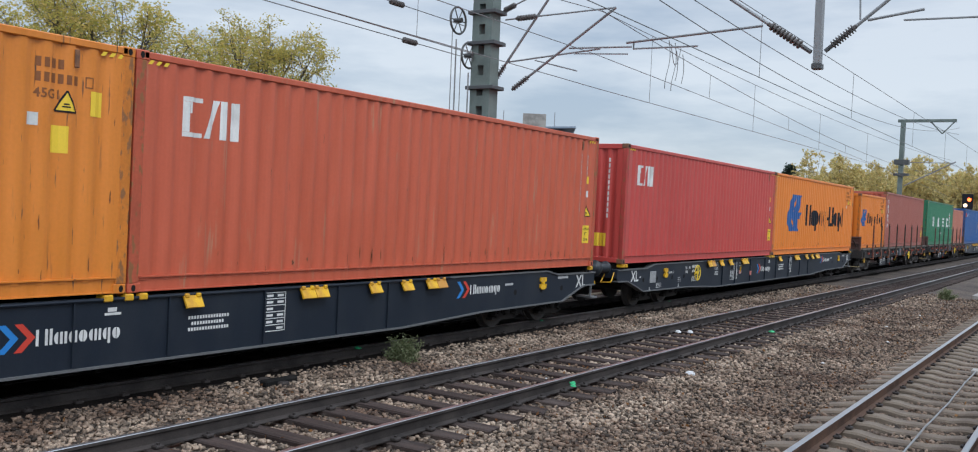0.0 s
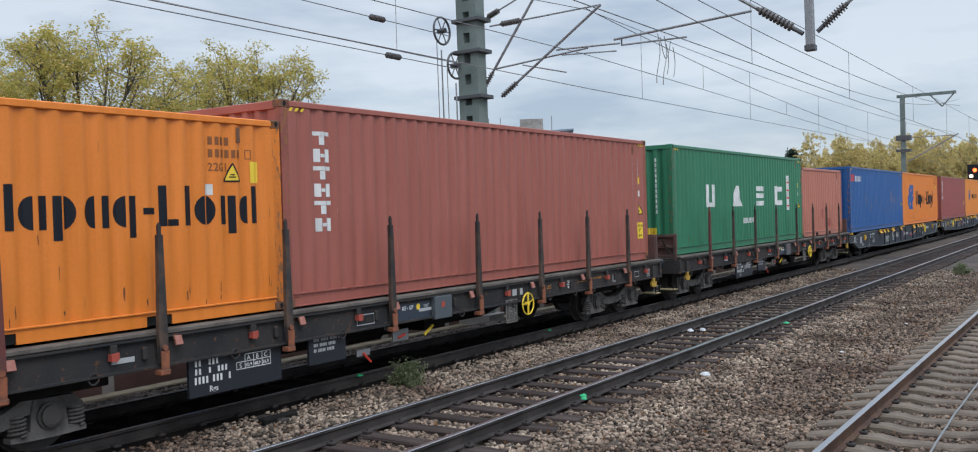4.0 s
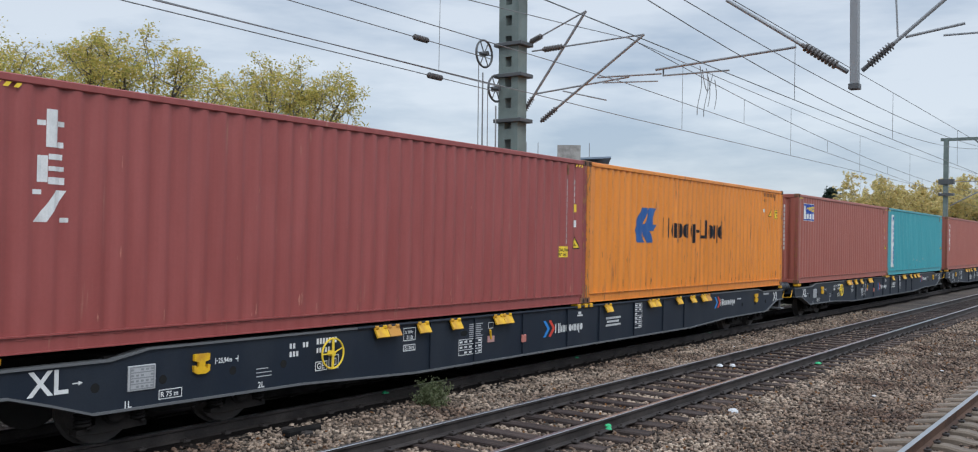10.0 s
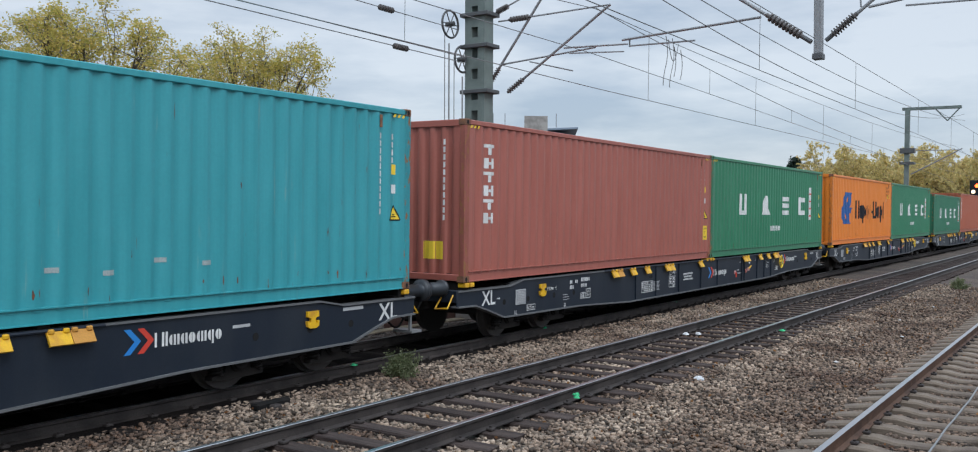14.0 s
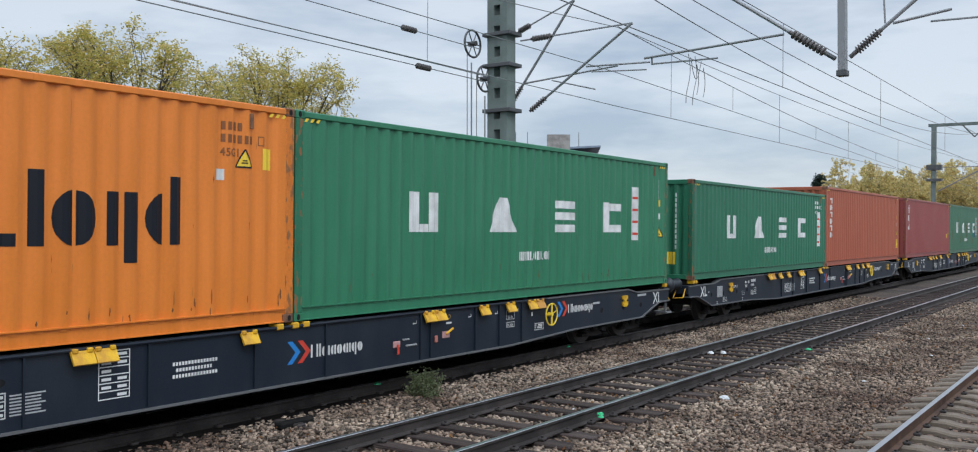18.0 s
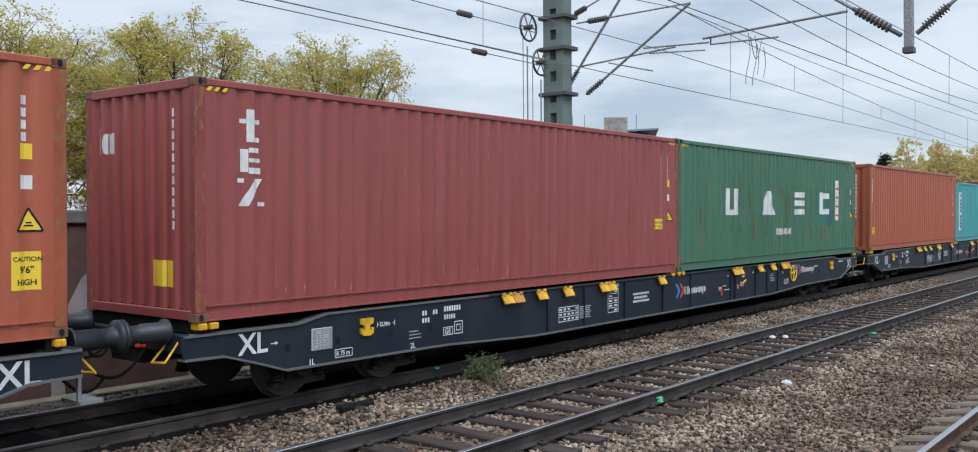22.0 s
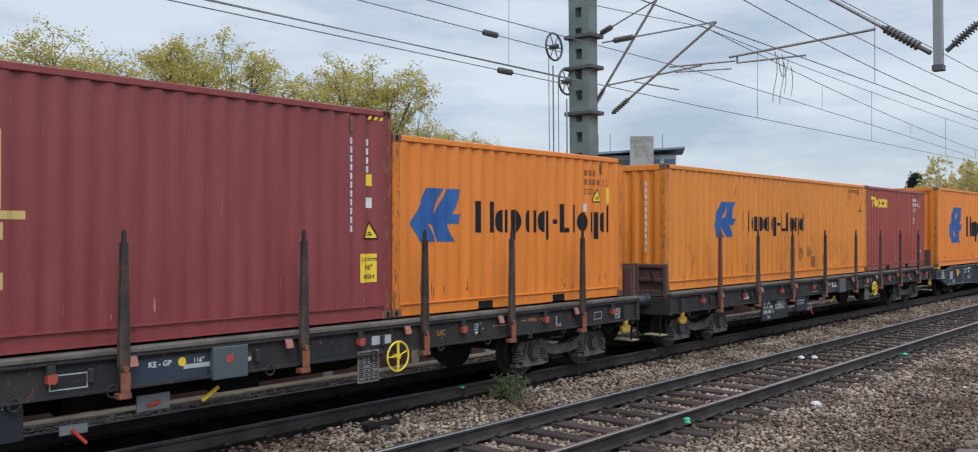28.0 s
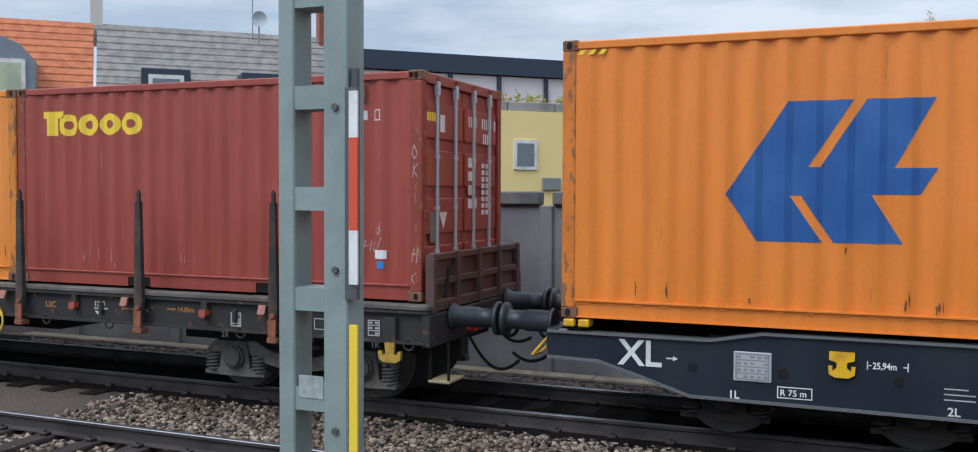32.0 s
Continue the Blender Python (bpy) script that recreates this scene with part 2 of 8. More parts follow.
LOCKROD = surface("lock_rod", (0.44, 0.48, 0.53), 0.5, metal=0.1, grain=0.1)
BROWN_PRINT = surface("brown_print", (0.22, 0.075, 0.02), 0.6, grain=0.1)
# Flat black painted in for the shade inside pockets and holes.
SHADOW_GAP = surface("pocket_shade", (0.004, 0.004, 0.004), 0.9, grain=0.1)

COLOUR_VALUES = {
    "orange": (0.66, 0.186, 0.017), "old_orange": (0.60, 0.19, 0.02), "amber": (0.64, 0.205, 0.02), "faded_red": (0.46, 0.090, 0.042),
    "red": (0.46, 0.056, 0.046), "oxide": (0.255, 0.056, 0.050), "brown": (0.305, 0.090, 0.066), "rust_orange": (0.33, 0.080, 0.038),
    "salmon": (0.40, 0.14, 0.095), "maroon": (0.215, 0.038, 0.038), "wine_red": (0.262, 0.042, 0.027), "green": (0.020, 0.160, 0.080),
    "dark_green": (0.016, 0.135, 0.072), "old_green": (0.040, 0.135, 0.078), "blue": (0.010, 0.078, 0.250), "teal": (0.028, 0.262, 0.300), "light_teal": (0.045, 0.29, 0.30),
}
COLOURS = {}
for colour_name, rust_level, streak_level, streak_colour in (
        ("orange", 0.70, 0.70, (0.30, 0.10, 0.03)), ("old_orange", 0.64, 0.62, (0.22, 0.08, 0.03)), ("amber", 0.66, 0.60, (0.26, 0.085, 0.03)),
        ("faded_red", 0.70, 0.60, (0.42, 0.20, 0.12)), ("red", 0.75, 0.66, (0.45, 0.16, 0.12)), ("oxide", 0.73, 0.66, (0.36, 0.17, 0.12)),
        ("brown", 0.72, 0.66, (0.34, 0.16, 0.12)), ("rust_orange", 0.73, 0.66, (0.40, 0.17, 0.09)), ("salmon", 0.74, 0.66, (0.30, 0.08, 0.05)),
        ("maroon", 0.76, 0.66, (0.32, 0.12, 0.10)), ("wine_red", 0.76, 0.67, (0.40, 0.18, 0.14)), ("green", 0.75, 0.68, (0.10, 0.24, 0.14)),
        ("dark_green", 0.74, 0.66, (0.10, 0.22, 0.14)), ("old_green", 0.66, 0.60, (0.24, 0.11, 0.05)), ("blue", 0.70, 0.63, (0.27, 0.22, 0.20)),
        ("teal", 0.72, 0.66, (0.20, 0.34, 0.32)), ("light_teal", 0.74, 0.66, (0.22, 0.38, 0.36))):
    COLOURS[colour_name] = paint("paint_" + colour_name, COLOUR_VALUES[colour_name], rust_level, streak=streak_level, streak_col=streak_colour)


# ---- mesh helpers ----
def link_mesh(name, mesh, mat, parent=None, label="", m=None):
    ob = new(name, mesh)
    if mat and not mesh.materials:
        mesh.materials.append(mat)
    if parent:
        ob.parent = parent
    if m is not None:
        ob.matrix_local = m
    if label:
        tagged(ob, label)
    return ob


def part(name, bm, mat, parent, label="", smooth=False):
    mesh = bpy.data.meshes.new(name)
    if smooth:
        for f in bm.faces:
            f.smooth = True
    bm.to_mesh(mesh)
    bm.free()
    return link_mesh(name, mesh, mat, parent, label)


def thing(name, label, category, group="", kind="", m=None):
    ob = new(name)
    ob.empty_display_size = 0.2
    if m is not None:
        ob.matrix_basis = m
    return tagged(ob, label, category, group, kind)


def add_box(bm, x0, x1, y0, y1, z0, z1, bevel=0.0, m=None):
    vs = [bm.verts.new(v) for v in ((x0, y0, z0), (x1, y0, z0), (x1, y1, z0), (x0, y1, z0), (x0, y0, z1), (x1, y0, z1), (x1, y1, z1), (x0, y1, z1))]
    fs = [bm.faces.new([vs[i] for i in q]) for q in ((3, 2, 1, 0), (4, 5, 6, 7), (0, 1, 5, 4), (1, 2, 6, 5), (2, 3, 7, 6), (3, 0, 4, 7))]
    if bevel:
        edges = list({e for f in fs for e in f.edges})
        r = bmesh.ops.bevel(bm, geom=edges, offset=bevel, segments=1, affect="EDGES")
        vs = list({v for f in r["faces"] for v in f.verts} | {v for v in vs if v.is_valid})
    if m is not None:
        bmesh.ops.transform(bm, matrix=m, verts=[v for v in vs if v.is_valid])
    return vs


def box(*a, bevel=0.0, m=None):
    bm = bmesh.new()
    add_box(bm, *a, bevel=bevel, m=m)
    return bm


def add_tube(bm, p, q, r, r2=None, seg=10, caps=True):
    p, q = Vector(p), Vector(q)
    d = q - p
    if d.length < 1e-6:
        return
    bmesh.ops.create_cone(bm, cap_ends=caps, segments=seg, radius1=r, radius2=r if r2 is None else r2, depth=d.length,
                          matrix=Matrix.Translation((p + q) / 2) @ d.to_track_quat("Z", "Y").to_matrix().to_4x4())


def tube(p, q, r, r2=None, seg=10):
    bm = bmesh.new()
    add_tube(bm, p, q, r, r2, seg)
    return bm


def add_poly_prism(bm, pts, axis, a, c):
    """A prism over an outline; axis x: pts are (y, z); axis y: (x, z); axis z: (x, y)."""
    def place(u, v, w):
        return {"x": (w, u, v), "y": (u, w, v), "z": (u, v, w)}[axis]
    lo = [bm.verts.new(place(u, v, a)) for u, v in pts]
    hi = [bm.verts.new(place(u, v, c)) for u, v in pts]
    n = len(pts)
    bm.faces.new(lo)
    bm.faces.new(hi[::-1])
    for i in range(n):
        bm.faces.new((lo[i], hi[i], hi[(i + 1) % n], lo[(i + 1) % n]))
    bmesh.ops.recalc_face_normals(bm, faces=bm.faces[:])


def prism(pts, axis, a, c):
    bm = bmesh.new()
    add_poly_prism(bm, pts, axis, a, c)
    return bm


def add_ring(bm, centre, axis, major, minor, seg=28, tseg=8):
    """A torus round the given axis."""
    base = {"x": Matrix.Rotation(radians(90), 4, "Y"), "y": Matrix.Rotation(radians(90), 4, "X"), "z": Matrix.Identity(4)}[axis]
    rows = []
    for i in range(seg):
        a = 2 * math.pi * i / seg
        row = []
        for j in range(tseg):
            c = 2 * math.pi * j / tseg
            v = Vector(((major + minor * math.cos(c)) * math.cos(a), (major + minor * math.cos(c)) * math.sin(a), minor * math.sin(c)))
            row.append(bm.verts.new(Vector(centre) + base @ v))
        rows.append(row)
    for i in range(seg):
        for j in range(tseg):
            bm.faces.new((rows[i][j], rows[(i + 1) % seg][j], rows[(i + 1) % seg][(j + 1) % tseg], rows[i][(j + 1) % tseg]))


TEXTS = {}


def text_shape(words, size):
    """A flat mesh of words in the built-in font, in its x-y plane, as (vertices, faces)."""
    key = (words, size)
    if key not in TEXTS:
        cu = bpy.data.curves.new("words", "FONT")
        cu.body, cu.size, cu.resolution_u, cu.offset = words, size, 3, 0.018 * size
        ob = bpy.data.objects.new("words", cu)
        scene.collection.objects.link(ob)
        bpy.context.view_layer.update()
        me = bpy.data.meshes.new_from_object(ob.evaluated_get(bpy.context.evaluated_depsgraph_get()))
        TEXTS[key] = ([tuple(v.co) for v in me.vertices], [tuple(p.vertices) for p in me.polygons])
        bpy.data.objects.remove(ob)
        bpy.data.curves.remove(cu)
        bpy.data.meshes.remove(me)
    return TEXTS[key]


def add_lathe(bm, p, q, profile, seg=12):
    """One turned body along p to q; profile: (share of the length, radius)."""
    p, q = Vector(p), Vector(q)
    rot = (q - p).to_track_quat("Z", "Y").to_matrix()
    rows = []
    for k, r in profile:
        c = p.lerp(q, k)
        rows.append([bm.verts.new(c + rot @ Vector((r * math.cos(2 * math.pi * i / seg), r * math.sin(2 * math.pi * i / seg), 0))) for i in range(seg)])
    for ra, rb in zip(rows, rows[1:]):
        for i in range(seg):
            bm.faces.new((ra[i], ra[(i + 1) % seg], rb[(i + 1) % seg], rb[i]))
    bm.faces.new(rows[0][::-1])
    bm.faces.new(rows[-1])


# ---- ground and tracks ----
def ground_z(x):
    """Height of the ballast across the line."""
    pts = ((-1000, -0.6), (-40, -0.6), (-15.2, -0.5), (-13.6, -0.46), (-12.7, -0.24), (-9.4, -0.21), (-8.6, -0.24), (-5.2, -0.24), (-4.3, -0.31), (-3.4, -0.275), (-0.4, -0.26), (0.2, -0.3), (1000, -0.3))
    for (xa, za), (xb, zb) in zip(pts, pts[1:]):
        if x <= xb:
            return za + (zb - za) * (x - xa) / (xb - xa)
    return -0.3


def build_ground():
    xs = [-900, -200, -60, -40, -25] + [-16 + 0.4 * i for i in range(42)] + [5, 40, 200, 900]
    ys = [-900, -200, -60] + [-20 + 0.8 * i for i in range(80)] + [50, 60, 80, 120, 200, 400, 1200]
    verts, faces = [], []
    for y in ys:
        for x in xs:
            d = 0.03 * noise.noise(Vector((x * 0.9, y * 0.9, 0))) if -16 < x < 1 and -21 < y < 60 else 0
            verts.append((x, y, ground_z(x) + d))
    n = len(xs)
    for j in range(len(ys) - 1):
        for i in range(n - 1):
            faces.append((j * n + i, j * n + i + 1, (j + 1) * n + i + 1, (j + 1) * n + i))
    me = bpy.data.meshes.new("ground")
    me.from_pydata(verts, [], faces)
    for p in me.polygons:
        p.use_smooth = True
    tagged(link_mesh("ground", me, GRAVEL), "grey-brown ballast gravel between and beside the tracks", "ground", kind="structure")


def shaded_bed():
    """A near-black sheet over the ballast: the train's shade put into colour along its track."""
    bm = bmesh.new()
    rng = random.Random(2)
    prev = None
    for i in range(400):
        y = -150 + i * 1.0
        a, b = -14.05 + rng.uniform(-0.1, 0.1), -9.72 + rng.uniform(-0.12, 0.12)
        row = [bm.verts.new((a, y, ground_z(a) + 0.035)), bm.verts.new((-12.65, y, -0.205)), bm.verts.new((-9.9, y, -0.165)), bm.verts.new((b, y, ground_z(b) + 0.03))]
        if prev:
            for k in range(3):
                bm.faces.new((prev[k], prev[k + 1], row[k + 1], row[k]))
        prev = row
    tagged(part("track_bed", bm, SHADE_BLACK, None), "near-black sheet painting the shade on the ballast under the freight train", "ground", kind="structure")


RAIL_OUTLINE = [(-0.07, -0.172), (0.07, -0.172), (0.07, -0.160), (0.012, -0.140), (0.010, -0.05), (0.036, -0.035), (0.036, -0.006), (0.028, 0.0), (-0.028, 0.0), (-0.036, -0.006), (-0.036, -0.035), (-0.010, -0.05), (-0.012, -0.140), (-0.07, -0.160)]


def rail(x, top, label, parent, side):
    bm = prism([(x + u, v) for u, v in RAIL_OUTLINE], "y", -150, 900)
    me = bpy.data.meshes.new("rail")
    bm.normal_update()
    for f in bm.faces:
        f.material_index = 1 if f.normal.z > 0.3 and f.calc_center_median().z > -0.01 else 0
    bm.to_mesh(me)
    bm.free()
    me.materials.append(side)
    me.materials.append(top)
    link_mesh("rail", me, None, parent, label)


def build_track(name, x, wooden, top, label, y0, y1, wood=WOOD):
    t = thing(name, label, "railway track", kind="structure")
    for s in (-1, 1):
        rail(x + s * 0.7525, top, "steel rail", t, RAIL_SIDE if wooden else RAIL_BROWN)
    rng = random.Random(name)
    if wooden:
        meshes = []
        for i in range(5):
            bm = box(-1.3, 1.3, -0.125, 0.125, -0.16, 0, bevel=0.014)
            for v in bm.verts:
                v.co += Vector((rng.uniform(-0.03, 0.03), rng.uniform(-0.008, 0.008), rng.uniform(-0.006, 0.006)))
            me = bpy.data.meshes.new("sleeper")
            bm.to_mesh(me)
            bm.free()
            me.materials.append(wood)
            meshes.append(me)
        top_z = -0.178
    else:
        bm = bmesh.new()
        outline = [(-1.3, -0.05), (-1.0, 0.0), (-0.5, 0.0), (-0.3, -0.035), (0.3, -0.035), (0.5, 0.0), (1.0, 0.0), (1.3, -0.05), (1.3, -0.2), (-1.3, -0.2)]
        add_poly_prism(bm, outline, "y", -0.13, 0.13)
        bmesh.ops.bevel(bm, geom=[e for e in bm.edges if abs((e.verts[0].co - e.verts[1].co).y) < 1e-6], offset=0.025, segments=1, affect="EDGES")
        me = bpy.data.meshes.new("sleeper")
        bm.to_mesh(me)
        bm.free()
        me.materials.append(CONCRETE_SLEEPER)
        meshes = [me]
        top_z = -0.172
    clip = bpy.data.meshes.new("rail_clip")
    bm = bmesh.new()
    for s in (-1, 1):
        add_box(bm, s * 0.10 - 0.045, s * 0.10 + 0.045, -0.05, 0.05, -0.172, -0.135, bevel=0.01)
        add_tube(bm, (s * 0.10, 0, -0.14), (s * 0.10, 0, -0.115), 0.018, seg=6)
    bm.to_mesh(clip)
    bm.free()
    clip.materials.append(RAIL_SIDE)
    y, i = y0, 0
    while y < y1:
        link_mesh("sleeper", meshes[i % len(meshes)], None, t, m=pose(x + rng.uniform(-0.04, 0.04), y + rng.uniform(-0.02, 0.02), top_z, 0, 0, rng.uniform(-0.6, 0.6)))
        if y < 34:
            for s in (-1, 1):
                link_mesh("rail_clip", clip, None, t, m=pose(x + s * 0.7525, y, 0))
        y += 0.63
        i += 1
    return t


def stone_cloud(name, label, count, region, density, size, mat, seed, parent=None):
    """Many loose stones in one mesh: rough blocks of eight corners, scattered where density() allows."""
    rng = np.random.default_rng(seed)
    x0, x1, y0, y1 = region
    x = rng.uniform(x0, x1, count)
    y = rng.uniform(y0, y1, count)
    keep = rng.uniform(0, 1, count) < density(x, y)
    x, y = x[keep], y[keep]
    n = len(x)
    corner = np.array([(-1, -1, -1), (1, -1, -1), (1, 1, -1), (-1, 1, -1), (-1, -1, 1), (1, -1, 1), (1, 1, 1), (-1, 1, 1)], float) * 0.5
    v = corner[None] + rng.uniform(-0.26, 0.26, (n, 8, 3))
    s = rng.uniform(size[0], size[1], (n, 1, 1)) * np.stack([rng.uniform(0.8, 1.5, n), rng.uniform(0.8, 1.3, n), rng.uniform(0.6, 1.0, n)], 1)[:, None, :]
    v = v * s
    a, b = rng.uniform(0, 6.28, n), rng.uniform(-0.7, 0.7, n)
    ca, sa, cb, sb = np.cos(a), np.sin(a), np.cos(b), np.sin(b)
    vy = v[..., 1] * cb[:, None] - v[..., 2] * sb[:, None]
    vz = v[..., 1] * sb[:, None] + v[..., 2] * cb[:, None]
    vx = v[..., 0] * ca[:, None] - vy * sa[:, None]
    vy = v[..., 0] * sa[:, None] + vy * ca[:, None]
    gz = np.interp(x, [-15.2, -13.6, -12.7, -9.4, -8.6, -5.2, -4.3, -3.4, -0.4], [-0.5, -0.46, -0.24, -0.21, -0.24, -0.24, -0.31, -0.275, -0.26])
    v = np.stack([vx + x[:, None], vy + y[:, None], vz + (gz + rng.uniform(-0.005, 0.035, n))[:, None]], 2).reshape(-1, 3)
    quads = np.array([(3, 2, 1, 0), (4, 5, 6, 7), (0, 1, 5, 4), (1, 2, 6, 5), (2, 3, 7, 6), (3, 0, 4, 7)])
    f = (quads[None] + 8 * np.arange(n)[:, None, None]).reshape(-1, 4)
    me = bpy.data.meshes.new(name)
    me.vertices.add(len(v))
    me.vertices.foreach_set("co", v.ravel())
    me.loops.add(f.size)
    me.loops.foreach_set("vertex_index", f.ravel().astype(np.int32))
    me.polygons.add(len(f))
    me.polygons.foreach_set("loop_start", np.arange(0, f.size, 4, dtype=np.int32))
    me.update()
    me.validate()
    tagged(link_mesh(name, me, mat, parent), label, "gravel", kind="stuff")


def ballast_density(x, y):
    d = np.clip(1.25 - np.abs(y - 4) / 34, 0.12, 1)
    for c in (TRACK_B, TRACK_C):
        near_rail = np.minimum(np.abs(x - c - 0.7525), np.abs(x - c + 0.7525)) < 0.085
        d = np.where(near_rail, 0, d)
    on_b = np.abs(x - TRACK_B) < 1.25
    gap = np.abs(((y + 12.0 + 0.315) % 0.63) - 0.315) > 0.16
    d = np.where(on_b & ~gap, d * 0.05, d)
    on_c = np.abs(x - TRACK_C) < 1.3
    d = np.where(on_c & ~gap, 0, d)
    return d


# ---- containers ----
PITCH = 0.278


def corrugation(length, start=0.15, out=0.0, deep=0.036):
    """Break points (along, depth) of a corrugated wall of that length."""
    n = int((length - 2 * start) / PITCH)
    first = (length - n * PITCH) / 2
    pts = [(start * 0.5, out)]
    for i in range(n):
        y = first + i * PITCH
        pts += [(y + 0.036, out), (y + 0.104, out + deep), (y + 0.174, out + deep), (y + 0.242, out)]
    pts.append((length - start * 0.5, out))
    return pts


def end_corrugation(wide):
    """Break points of the deeper corrugation of a front wall."""
    pts, y = [(0.08, 0.0), (0.18, 0.0)], 0.18
    n = int((wide - 0.36) / 0.25)
    step = (wide - 0.36) / n
    for i in range(n):
        a = 0.18 + i * step
        pts += [(a + 0.03, 0.045), (a + 0.5 * step, 0.045), (a + 0.5 * step + 0.03, 0.0), (a + step, 0.0)]
    pts.append((wide - 0.08, 0.0))
    return pts


def depth_at(pts, y):
    for (a, da), (c, dc) in zip(pts, pts[1:]):
        if a <= y <= c:
            return da + (dc - da) * (y - a) / max(c - a, 1e-6)
    return 0.0


MESHES = {}


def cached(key, build, mat):
    """One shared mesh for alike parts."""
    k = (key, mat.name)
    if k not in MESHES:
        bm = build()
        me = bpy.data.meshes.new(key[0])
        bm.to_mesh(me)
        bm.free()
        me.materials.append(mat)
        MESHES[k] = me
    return MESHES[k]


def wall_bm(pts, z0, z1, place):
    bm = bmesh.new()
    bends = [pts[0]]
    for (ya, da), (yb, db), (yc, dc) in zip(pts, pts[1:], pts[2:]):
        for to_y, to_d in ((ya, da), (yc, dc)):
            k = min(0.5, 0.013 / max(math.hypot(to_y - yb, to_d - db), 1e-6))
            bends.append((yb + (to_y - yb) * k, db + (to_d - db) * k))
    bends.append(pts[-1])
    row = [(bm.verts.new(place(y, d, z0)), bm.verts.new(place(y, d, z1))) for y, d in bends]
    for (a, b), (c, d) in zip(row, row[1:]):
        bm.faces.new((a, c, d, b)).smooth = True
    return bm


